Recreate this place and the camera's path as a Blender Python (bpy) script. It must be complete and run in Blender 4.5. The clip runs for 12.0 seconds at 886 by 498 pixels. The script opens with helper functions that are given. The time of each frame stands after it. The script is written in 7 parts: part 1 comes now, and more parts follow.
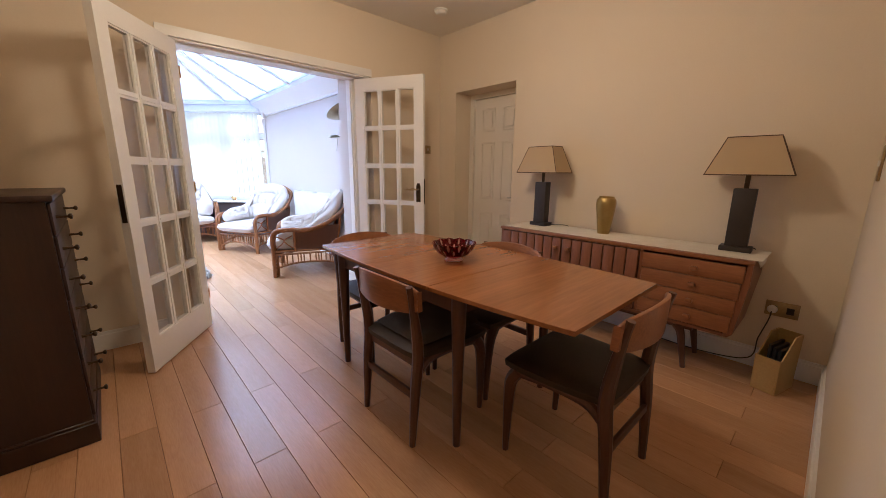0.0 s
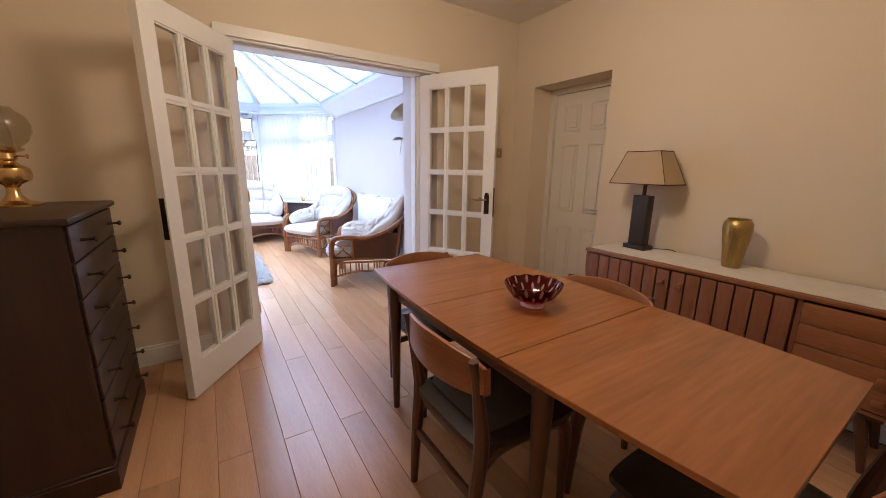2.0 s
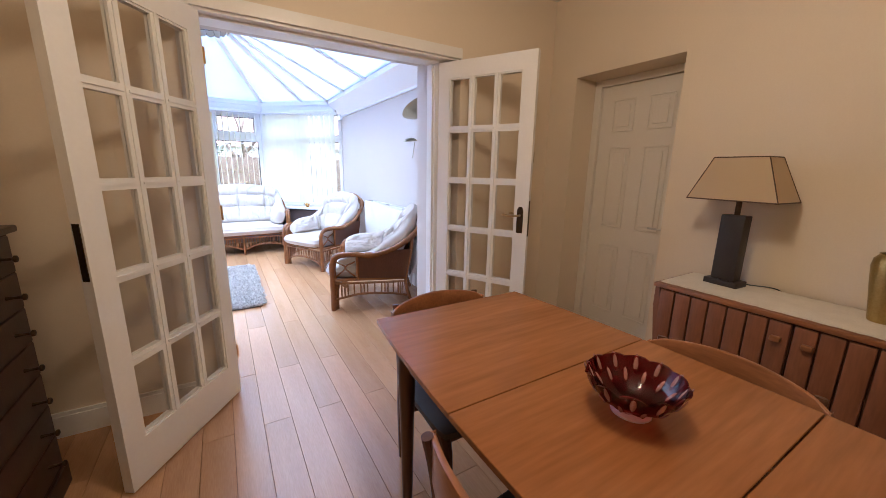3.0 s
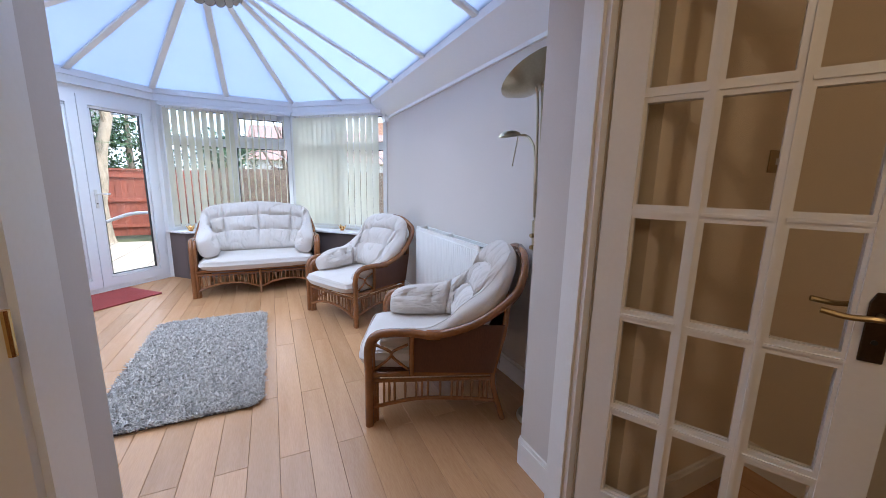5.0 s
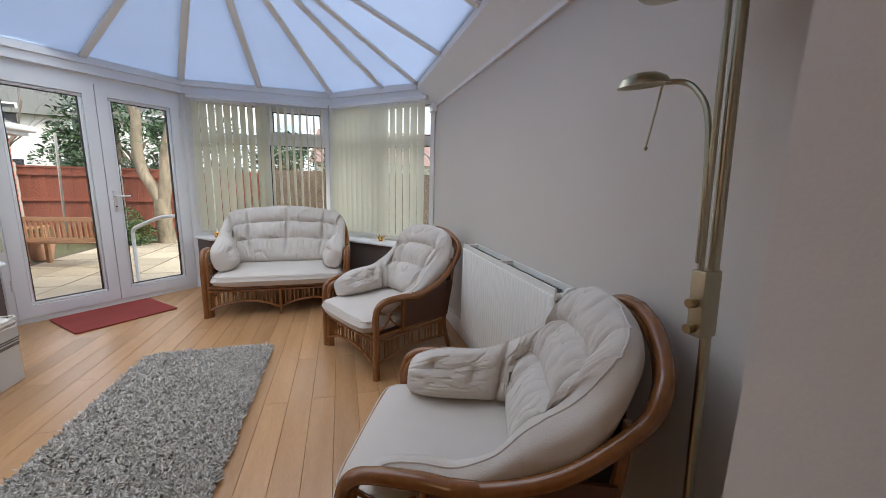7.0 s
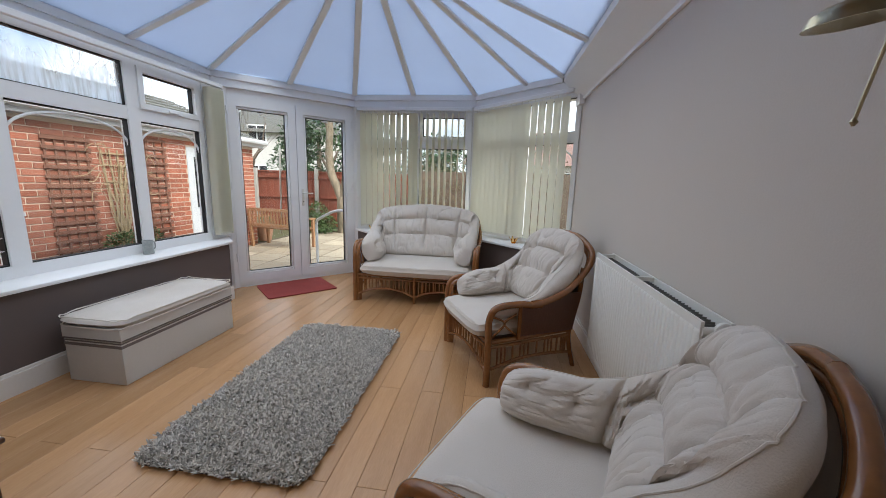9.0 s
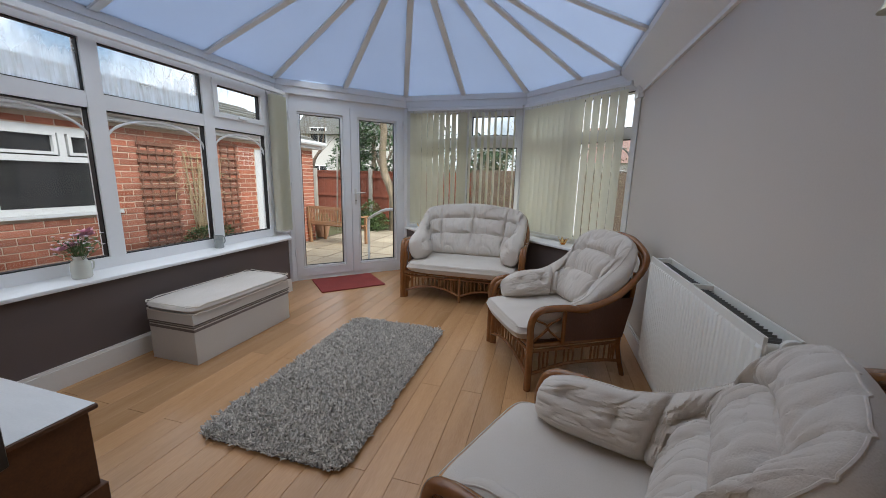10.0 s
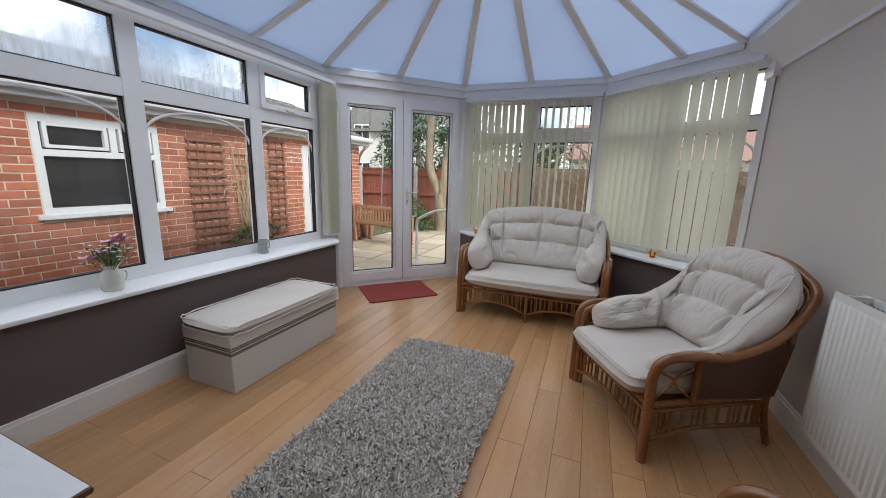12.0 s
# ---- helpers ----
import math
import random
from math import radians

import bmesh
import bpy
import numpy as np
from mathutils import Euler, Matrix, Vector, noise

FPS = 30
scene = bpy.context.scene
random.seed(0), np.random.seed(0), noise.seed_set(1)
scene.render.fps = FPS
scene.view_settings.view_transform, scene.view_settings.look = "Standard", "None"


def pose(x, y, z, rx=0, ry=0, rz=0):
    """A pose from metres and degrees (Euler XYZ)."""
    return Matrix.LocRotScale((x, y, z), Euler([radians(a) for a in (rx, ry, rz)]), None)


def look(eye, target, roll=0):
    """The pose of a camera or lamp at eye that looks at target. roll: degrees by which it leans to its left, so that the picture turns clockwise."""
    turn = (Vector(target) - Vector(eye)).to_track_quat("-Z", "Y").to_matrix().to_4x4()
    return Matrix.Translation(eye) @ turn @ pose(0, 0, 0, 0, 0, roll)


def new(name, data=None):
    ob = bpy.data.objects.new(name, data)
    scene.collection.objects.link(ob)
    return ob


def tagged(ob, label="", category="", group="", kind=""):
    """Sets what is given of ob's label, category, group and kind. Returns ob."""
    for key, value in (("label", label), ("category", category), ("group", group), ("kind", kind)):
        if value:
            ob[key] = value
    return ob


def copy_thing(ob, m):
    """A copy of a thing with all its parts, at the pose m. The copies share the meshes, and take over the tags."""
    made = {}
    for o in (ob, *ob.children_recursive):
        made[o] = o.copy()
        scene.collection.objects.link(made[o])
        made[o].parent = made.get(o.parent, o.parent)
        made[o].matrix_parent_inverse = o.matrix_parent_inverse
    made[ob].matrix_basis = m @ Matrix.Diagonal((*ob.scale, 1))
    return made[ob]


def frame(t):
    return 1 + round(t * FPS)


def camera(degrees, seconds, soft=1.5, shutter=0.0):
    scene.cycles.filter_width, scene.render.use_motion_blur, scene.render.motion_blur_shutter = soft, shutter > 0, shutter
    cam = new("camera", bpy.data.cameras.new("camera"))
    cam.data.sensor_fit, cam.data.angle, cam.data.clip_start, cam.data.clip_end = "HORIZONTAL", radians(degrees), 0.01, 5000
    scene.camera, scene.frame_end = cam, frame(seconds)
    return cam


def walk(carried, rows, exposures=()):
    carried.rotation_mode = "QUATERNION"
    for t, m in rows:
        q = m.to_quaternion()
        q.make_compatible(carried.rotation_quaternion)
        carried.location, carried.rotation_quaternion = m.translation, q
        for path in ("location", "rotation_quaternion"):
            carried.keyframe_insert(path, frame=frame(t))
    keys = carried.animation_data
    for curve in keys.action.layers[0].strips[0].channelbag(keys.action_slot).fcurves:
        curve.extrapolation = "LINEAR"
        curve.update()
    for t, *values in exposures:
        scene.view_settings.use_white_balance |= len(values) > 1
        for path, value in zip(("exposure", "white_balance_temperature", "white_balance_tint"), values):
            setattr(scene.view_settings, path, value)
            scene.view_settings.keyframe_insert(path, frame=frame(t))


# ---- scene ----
cam = camera(101.3, 12.0, 0.7)
PATH = [
    (0, (0.953, 1.835, 1.164), (2.282, 3.268, 0.743), 0.5),
    (0.5, (0.968, 1.828, 1.171), (2.193, 3.351, 0.748), 0.5),
    (1, (1.009, 1.859, 1.191), (2.127, 3.461, 0.764), 0.6),
    (1.5, (1.117, 1.997, 1.222), (2.18, 3.634, 0.784), 0.8),
    (2, (1.204, 2.19, 1.239), (2.261, 3.831, 0.803), 0.8),
    (2.5, (1.317, 2.442, 1.25), (2.382, 4.076, 0.808), 1.0),
    (3, (1.443, 2.716, 1.278), (2.454, 4.387, 0.849), 1.0),
    (3.2, (1.465, 2.846, 1.281), (2.451, 4.535, 0.862), 1.0),
    (4.8, (1.79, 4.034, 1.257), (2.634, 5.813, 0.909), 0.8),
    (5, (1.807, 4.165, 1.279), (2.647, 5.944, 0.92), 1.2),
    (5.5, (1.884, 4.502, 1.281), (2.704, 6.292, 0.927), 1.1),
    (6, (1.994, 4.755, 1.274), (2.777, 6.561, 0.92), 1.1),
    (6.5, (2.14, 4.935, 1.276), (2.799, 6.79, 0.92), 1.2),
    (8.3, (2.355, 5.086, 1.273), (2.412, 7.055, 0.926), 1.8),
    (8.5, (2.39, 5.118, 1.269), (2.325, 7.085, 0.914), 1.6),
    (9, (2.409, 5.099, 1.268), (2.15, 7.049, 0.904), 1.7),
    (9.5, (2.451, 5.104, 1.277), (2.031, 7.023, 0.902), 1.5),
    (10, (2.459, 5.106, 1.278), (1.929, 6.996, 0.899), 1.4),
    (10.5, (2.469, 5.113, 1.265), (1.861, 6.98, 0.885), 1.4),
    (11, (2.459, 5.132, 1.259), (1.804, 6.983, 0.878), 1.4),
    (11.5, (2.349, 5.253, 1.247), (1.649, 7.085, 0.855), 1.5),
    (12, (2.082, 5.502, 1.289), (1.36, 7.324, 0.89), 1.7),
]
walk(cam, [(t, look(eye, target, roll)) for t, eye, target, roll in PATH],
     [(0, 2.35, 4950, 11), (3.2, 2.25, 4950, 11), (4.8, 1.42, 5200, 10), (5.5, 1.22, 5600, 7), (6, 1.12, 5900, 6), (6.5, 0.8, 6250, 7), (8.5, 0.45, 6250, 6), (9.5, 0.36, 6250, 6), (10, 0.2, 6250, 6), (12, 0.27, 6300, 7)])

# ---- world and large lights ----
SUN_AZIMUTH, SUN_HEIGHT = 118.0, 40.0
world = bpy.data.worlds.new("world")
scene.world = world
world.use_nodes = True
wn = world.node_tree.nodes
sky = wn.new("ShaderNodeTexSky")
sky.sky_type = "NISHITA"
sky.sun_disc = False
sky.sun_elevation, sky.sun_rotation = radians(SUN_HEIGHT), radians(SUN_AZIMUTH)
sky.dust_density, sky.air_density = 4.0, 1.0
# broken white cloud over the blue
wtc = wn.new("ShaderNodeTexCoord")
cloud = wn.new("ShaderNodeTexNoise")
cloud.inputs["Scale"].default_value, cloud.inputs["Detail"].default_value = 2.6, 6
cramp = wn.new("ShaderNodeValToRGB")
cramp.color_ramp.elements[0].position, cramp.color_ramp.elements[1].position = 0.36, 0.56
cmix = wn.new("ShaderNodeMix")
cmix.data_type = "RGBA"
cmix.inputs[7].default_value = (12.0, 12.3, 13.0, 1)
world.node_tree.links.new(wtc.outputs["Generated"], cloud.inputs["Vector"])
world.node_tree.links.new(cloud.outputs["Fac"], cramp.inputs["Fac"])
world.node_tree.links.new(cramp.outputs["Color"], cmix.inputs[0])
world.node_tree.links.new(sky.outputs["Color"], cmix.inputs[6])
world.node_tree.links.new(cmix.outputs[2], wn["Background"].inputs["Color"])
wn["Background"].inputs["Strength"].default_value = 0.15

sun_data = bpy.data.lights.new("sun", "SUN")
sun_data.energy, sun_data.angle, sun_data.color = 3.1, radians(14), (1.0, 0.96, 0.9)
sun = new("sun", sun_data)
az = radians(SUN_AZIMUTH)
sun.matrix_world = look((0, 0, 0), (-math.sin(az) * math.cos(radians(SUN_HEIGHT)), -math.cos(az) * math.cos(radians(SUN_HEIGHT)), -math.sin(radians(SUN_HEIGHT))))

bulb_data = bpy.data.lights.new("ceiling_bulb", "POINT")
bulb_data.energy, bulb_data.shadow_soft_size, bulb_data.color = 7.7, 0.14, (1.0, 0.70, 0.385)
bulb = new("ceiling_bulb", bulb_data)
bulb.location = (2.0, 3.3, 2.27)

# added area lamp below the opal roof, boosting the sky's light through it
roof_fill_data = bpy.data.lights.new("roof_fill_lamp", "AREA")
roof_fill_data.shape, roof_fill_data.size, roof_fill_data.size_y = "RECTANGLE", 2.8, 3.1
roof_fill_data.energy, roof_fill_data.spread, roof_fill_data.color = 22.0, radians(150), (0.95, 0.97, 1.0)
fill_lamp = new("roof_fill_lamp", roof_fill_data)
fill_lamp.location = (1.1, 7.5, 2.33)


# ---- materials ----
def material(name, base, rough=0.5, other=None, large=1.2, fine=90.0, vary=0.5, bump=0.0, metal=0.0, stretch=(1, 1, 1), piece=0.0,
             island=0.0, coat=0.0, sheen=0.0, spec=0.5, world_space=True):
    """A surface with variation at two scales; other is the colour it drifts to; piece and island vary the tint object by object."""
    m = bpy.data.materials.new(name)
    m.use_nodes = True
    t = m.node_tree
    n, link = t.nodes, t.links.new
    b = n["Principled BSDF"]
    b.inputs["Roughness"].default_value, b.inputs["Metallic"].default_value = rough, metal
    b.inputs["Coat Weight"].default_value, b.inputs["Sheen Weight"].default_value = coat, sheen
    b.inputs["Specular IOR Level"].default_value = spec
    if world_space:
        place = n.new("ShaderNodeNewGeometry").outputs["Position"]
    else:
        place = n.new("ShaderNodeTexCoord").outputs["Object"]
    mp = n.new("ShaderNodeMapping")
    mp.inputs["Scale"].default_value = stretch
    link(place, mp.inputs["Vector"])
    vec = mp.outputs["Vector"]
    info = n.new("ShaderNodeObjectInfo")
    if piece:
        shift = n.new("ShaderNodeVectorMath")
        shift.operation = "MULTIPLY_ADD"
        shift.inputs[1].default_value, = ((37.0, 53.0, 71.0),)
        link(info.outputs["Random"], shift.inputs[0])
        link(vec, shift.inputs[2])
        vec = shift.outputs[0]
    a = n.new("ShaderNodeTexNoise")
    a.inputs["Scale"].default_value, a.inputs["Detail"].default_value = large, 5
    f = n.new("ShaderNodeTexNoise")
    f.inputs["Scale"].default_value, f.inputs["Detail"].default_value = fine, 4
    link(vec, a.inputs["Vector"])
    link(vec, f.inputs["Vector"])
    sum_ = n.new("ShaderNodeMath")
    sum_.operation = "MULTIPLY_ADD"
    sum_.inputs[1].default_value = 0.45
    link(f.outputs["Fac"], sum_.inputs[0])
    half = n.new("ShaderNodeMath")
    half.operation = "MULTIPLY"
    half.inputs[1].default_value = 0.55
    link(a.outputs["Fac"], half.inputs[0])
    link(half.outputs[0], sum_.inputs[2])
    ramp = n.new("ShaderNodeMapRange")
    ramp.inputs["From Min"].default_value, ramp.inputs["From Max"].default_value = 0.5 - 0.22, 0.5 + 0.22
    link(sum_.outputs[0], ramp.inputs["Value"])
    mix = n.new("ShaderNodeMix")
    mix.data_type = "RGBA"
    other = other or tuple(c * (1 - 0.3 * vary) for c in base)
    mix.inputs[6].default_value, mix.inputs[7].default_value = (*base, 1), (*other, 1)
    link(ramp.outputs[0], mix.inputs[0])
    col = mix.outputs[2]
    if piece or island:
        val = n.new("ShaderNodeHueSaturation")
        r = n.new("ShaderNodeMapRange")
        amount = piece or island
        r.inputs["To Min"].default_value, r.inputs["To Max"].default_value = 1 - amount, 1 + amount
        if piece:
            link(info.outputs["Random"], r.inputs["Value"])
        else:
            link(n.new("ShaderNodeNewGeometry").outputs["Random Per Island"], r.inputs["Value"])
        link(r.outputs[0], val.inputs["Value"])
        link(col, val.inputs["Color"])
        col = val.outputs["Color"]
    link(col, b.inputs["Base Color"])
    if bump:
        bp = n.new("ShaderNodeBump")
        bp.inputs["Strength"].default_value, bp.inputs["Distance"].default_value = bump, 0.004
        link(f.outputs["Fac"], bp.inputs["Height"])
        link(bp.outputs["Normal"], b.inputs["Normal"])
    return m


def glass(name, tint=(1, 1, 1), rough=0.0):
    """Thin clear pane: lets light through, with a Fresnel gloss."""
    m = bpy.data.materials.new(name)
    m.use_nodes = True
    n, link = m.node_tree.nodes, m.node_tree.links.new
    n.remove(n["Principled BSDF"])
    tr, gl, mx, lw_ = n.new("ShaderNodeBsdfTransparent"), n.new("ShaderNodeBsdfGlossy"), n.new("ShaderNodeMixShader"), n.new("ShaderNodeLayerWeight")
    fr, pw_ = n.new("ShaderNodeMath"), n.new("ShaderNodeMath")
    pw_.operation, fr.operation = "POWER", "MULTIPLY_ADD"
    pw_.inputs[1].default_value, fr.inputs[1].default_value, fr.inputs[2].default_value = 4.0, 0.7, 0.035
    lw_.inputs["Blend"].default_value = 0.5
    link(lw_.outputs["Facing"], pw_.inputs[0])
    link(pw_.outputs[0], fr.inputs[0])
    tr.inputs["Color"].default_value = (*tint, 1)
    gl.inputs["Roughness"].default_value = rough
    link(fr.outputs[0], mx.inputs[0])
    link(tr.outputs[0], mx.inputs[1])
    link(gl.outputs[0], mx.inputs[2])
    link(mx.outputs[0], n["Material Output"].inputs["Surface"])
    return m


def sheer(name, colour, through_, ribs=0.0):
    """A pale sheet that light passes, diffused."""
    m = bpy.data.materials.new(name)
    m.use_nodes = True
    n, link = m.node_tree.nodes, m.node_tree.links.new
    b = n["Principled BSDF"]
    tl, mx = n.new("ShaderNodeBsdfTranslucent"), n.new("ShaderNodeMixShader")
    mx.inputs[0].default_value = through_
    b.inputs["Roughness"].default_value = 0.35
    no = n.new("ShaderNodeTexNoise")
    no.inputs["Scale"].default_value, no.inputs["Detail"].default_value = 1.7, 5
    link(n.new("ShaderNodeNewGeometry").outputs["Position"], no.inputs["Vector"])
    c = n.new("ShaderNodeMix")
    c.data_type = "RGBA"
    c.inputs[6].default_value = (*colour, 1)
    c.inputs[7].default_value = (*[v * 0.9 for v in colour], 1)
    link(no.outputs["Fac"], c.inputs[0])
    link(c.outputs[2], b.inputs["Base Color"])
    link(c.outputs[2], tl.inputs["Color"])
    link(b.outputs[0], mx.inputs[1])
    link(tl.outputs[0], mx.inputs[2])
    link(mx.outputs[0], n["Material Output"].inputs["Surface"])
    return m


M = {
    "cream_wall": material("cream_wall", (0.73, 0.63, 0.48), 0.7, (0.69, 0.58, 0.43), 0.8, 140, bump=0.08),
    "pale_wall": material("pale_wall", (0.63, 0.58, 0.525), 0.7, (0.59, 0.535, 0.48), 0.9, 160, bump=0.08),
    "ceiling": material("ceiling_paint", (0.78, 0.74, 0.68), 0.8, None, 1.5, 120, 0.2, bump=0.1),
    "white_paint": material("white_gloss_paint", (0.80, 0.78, 0.74), 0.32, (0.76, 0.73, 0.68), 2, 70, bump=0.03),
    "door_paint": material("off_white_door_paint", (0.76, 0.71, 0.62), 0.45, (0.72, 0.66, 0.56), 2, 70, bump=0.03),
    "upvc": material("white_upvc", (0.85, 0.85, 0.85), 0.28, (0.82, 0.82, 0.822), 1.5, 50),
    "brown_wall": material("brown_wall_paint", (0.135, 0.104, 0.096), 0.75, (0.115, 0.088, 0.081), 1.3, 150, bump=0.1),
    "plank": material("beech_laminate", (0.54, 0.312, 0.152), 0.27, (0.40, 0.208, 0.092), 1.7, 26, stretch=(9, 0.8, 1), piece=0.13, bump=0.02),
    "underlay": material("plank_joint", (0.22, 0.12, 0.06), 0.8),
    "teak": material("teak", (0.33, 0.135, 0.045), 0.34, (0.17, 0.06, 0.02), 1.6, 14, stretch=(9, 1.0, 9), bump=0.04),
    "teak_x": material("teak_across", (0.36, 0.142, 0.040), 0.22, (0.215, 0.078, 0.021), 0.9, 10, stretch=(0.5, 6, 6), bump=0.02, piece=0.07),
    "teak_up": material("teak_upright", (0.26, 0.10, 0.04), 0.4, (0.15, 0.053, 0.022), 1.6, 14, stretch=(9, 9, 1), bump=0.05),
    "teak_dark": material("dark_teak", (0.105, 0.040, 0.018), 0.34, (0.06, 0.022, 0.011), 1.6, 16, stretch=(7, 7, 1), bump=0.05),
    "mahogany": material("dark_mahogany_veneer", (0.046, 0.018, 0.009), 0.42, (0.022, 0.009, 0.005), 1.4, 14, stretch=(10, 10, 1), bump=0.06),
    "pvc_roof": sheer("opal_polycarbonate", (0.62, 0.69, 0.82), 0.54),
    "blind": sheer("cream_blind_fabric", (0.89, 0.875, 0.77), 0.6),
    "clear": glass("clear_glass"),
    "frost": glass("obscure_glass", (0.86, 0.86, 0.84), 0.12),
}


# ---- building helpers ----
def box(bm, x0, x1, y0, y1, z0, z1, m=None):
    vs = [Vector((x, y, z)) for z in (z0, z1) for y in (y0, y1) for x in (x0, x1)]
    v = [bm.verts.new(m @ p if m else p) for p in vs]
    for f in ((0, 2, 3, 1), (4, 5, 7, 6), (0, 1, 5, 4), (2, 6, 7, 3), (0, 4, 6, 2), (1, 3, 7, 5)):
        bm.faces.new([v[i] for i in f])
    return v


def prism(bm, poly, z0, z1, m=None):
    """An upright prism on a plan outline."""
    lo = [bm.verts.new(m @ Vector((x, y, z0)) if m else (x, y, z0)) for x, y in poly]
    hi = [bm.verts.new(m @ Vector((x, y, z1)) if m else (x, y, z1)) for x, y in poly]
    k = len(poly)
    bm.faces.new(lo[::-1])
    bm.faces.new(hi)
    for i in range(k):
        bm.faces.new((lo[i], lo[(i + 1) % k], hi[(i + 1) % k], hi[i]))


def bar(bm, a, b, w, h, up=(0, 0, 1)):
    """A straight bar of section w by h from a to b."""
    a, b = Vector(a), Vector(b)
    d = (b - a).normalized()
    s = d.cross(Vector(up)).normalized()
    u = s.cross(d)
    m = Matrix((( s.x, d.x, u.x, a.x), (s.y, d.y, u.y, a.y), (s.z, d.z, u.z, a.z), (0, 0, 0, 1)))
    box(bm, -w / 2, w / 2, 0, (b - a).length, -h / 2, h / 2, m)


def tube(bm, pts, r, seg=8, closed=False):
    """A round rod along points; r is one radius or one for each point."""
    pts = [Vector(p) for p in pts]
    k = len(pts)
    rs = r if isinstance(r, (list, tuple)) else [r] * k
    rings, side = [], None
    for i, p in enumerate(pts):
        if closed:
            d = pts[(i + 1) % k] - pts[i - 1]
        else:
            d = pts[min(i + 1, k - 1)] - pts[max(i - 1, 0)]
        d.normalize()
        if side is None:
            side = d.cross(Vector((0, 0, 1)) if abs(d.z) < 0.9 else Vector((1, 0, 0))).normalized()
        side = (side - d * side.dot(d)).normalized()
        u = d.cross(side)
        rings.append([bm.verts.new(p + (side * math.cos(6.28319 * j / seg) + u * math.sin(6.28319 * j / seg)) * rs[i]) for j in range(seg)])
    pairs = list(zip(rings, rings[1:])) + ([(rings[-1], rings[0])] if closed else [])
    for a, b in pairs:
        for j in range(seg):
            bm.faces.new((a[j], a[(j + 1) % seg], b[(j + 1) % seg], b[j]))
    if not closed:
        bm.faces.new(rings[0][::-1])
        bm.faces.new(rings[-1])


def lathe(bm, profile, seg=24, m=None, cap=True):
    """A turned body about z; profile: (radius, height) from the bottom up."""
    rings = []
    for r, z in profile:
        ring = []
        for j in range(seg):
            p = Vector((r * math.cos(6.28319 * j / seg), r * math.sin(6.28319 * j / seg), z))
            ring.append(bm.verts.new(m @ p if m else p))
        rings.append(ring)
    for a, b in zip(rings, rings[1:]):
        for j in range(seg):
            bm.faces.new((a[j], a[(j + 1) % seg], b[(j + 1) % seg], b[j]))
    if cap:
        bm.faces.new(rings[0][::-1])
        bm.faces.new(rings[-1])


def curve_points(ctrl, steps=8):
    """Catmull-Rom points through ctrl."""
    c = [Vector(p) for p in ctrl]
    c = [2 * c[0] - c[1]] + c + [2 * c[-1] - c[-2]]
    out = []
    for i in range(1, len(c) - 2):
        for s in range(steps):
            t = s / steps
            a, b, d, e = c[i - 1], c[i], c[i + 1], c[i + 2]
            out.append(0.5 * ((2 * b) + (d - a) * t + (2 * a - 5 * b + 4 * d - e) * t * t + (3 * b - a - 3 * d + e) * t ** 3))
    out.append(c[-2])
    return out


def bevel(bm, width, seg=2, angle=0.6):
    bm.normal_update()
    edges = [e for e in bm.edges if len(e.link_faces) == 2 and e.calc_face_angle(0) > angle]
    bmesh.ops.bevel(bm, geom=edges, offset=width, segments=seg, affect="EDGES", profile=0.5, clamp_overlap=True)


def mesh_of(name, bm, mat, smooth=True, fix=True):
    if fix:
        bmesh.ops.recalc_face_normals(bm, faces=bm.faces)
    me = bpy.data.meshes.new(name)
    bm.to_mesh(me)
    bm.free()
    me.materials.append(mat)
    if smooth:
        me.shade_smooth()
        me.set_sharp_from_angle(angle=0.62)
    return me


def part(name, bm, mat, parent, label="", smooth=True):
    ob = new(name, mesh_of(name, bm, mat, smooth))
    ob.parent = parent
    if label:
        tagged(ob, label)
    return ob


def thing(name, label, category, m=None, group="", kind=""):
    ob = new(name)
    ob.empty_display_size = 0.1
    ob.matrix_world = m or Matrix()
    return tagged(ob, label, category, group, kind)


def setting(name, bm, mat, label, category, smooth=False):
    return tagged(new(name, mesh_of(name, bm, mat, smooth)), label, category, kind="structure")


def B():
    return bmesh.new()


def offset_line(line, d):
    """The open plan line moved d to its left, mitred."""
    line = [Vector((*p, 0)) for p in line]
    out = []
    for i, p in enumerate(line):
        dirs = []
        if i > 0:
            dirs.append((p - line[i - 1]).normalized())
        if i < len(line) - 1:
            dirs.append((line[i + 1] - p).normalized())
        ns = [Vector((-v.y, v.x, 0)) for v in dirs]
        nn = sum(ns, Vector()).normalized()
        q = p + nn * d / nn.dot(ns[0])
        out.append((q.x, q.y))
    return out


def band(bm, line, d0, d1, z0, z1):
    """A mitred band between two offsets of a plan line."""
    a, b = offset_line(line, d0), offset_line(line, d1)
    for i in range(len(line) - 1):
        prism(bm, [a[i], a[i + 1], b[i + 1], b[i]], z0, z1)


def along(p0, p1, z=0):
    """Local frame of an upright facet: x along it, y outward (left), z up."""
    p0, p1 = Vector((*p0, z)), Vector((*p1, z))
    d = (p1 - p0).normalized()
    return Matrix(((d.x, -d.y, 0, p0.x), (d.y, d.x, 0, p0.y), (0, 0, 1, z), (0, 0, 0, 1)))

# ---- structure: dining room ----
DX0, DX1, DY0, DY1, DZ = 0.38, 3.763, 1.73, 4.933, 2.53
OX0, OX1, OZ, CY0 = 1.372, 2.79, 2.03, 5.36
JL, JR = 1.404, 2.762
PIER_X, PIER_Y = 0.44, 3.75
CX1 = 3.2

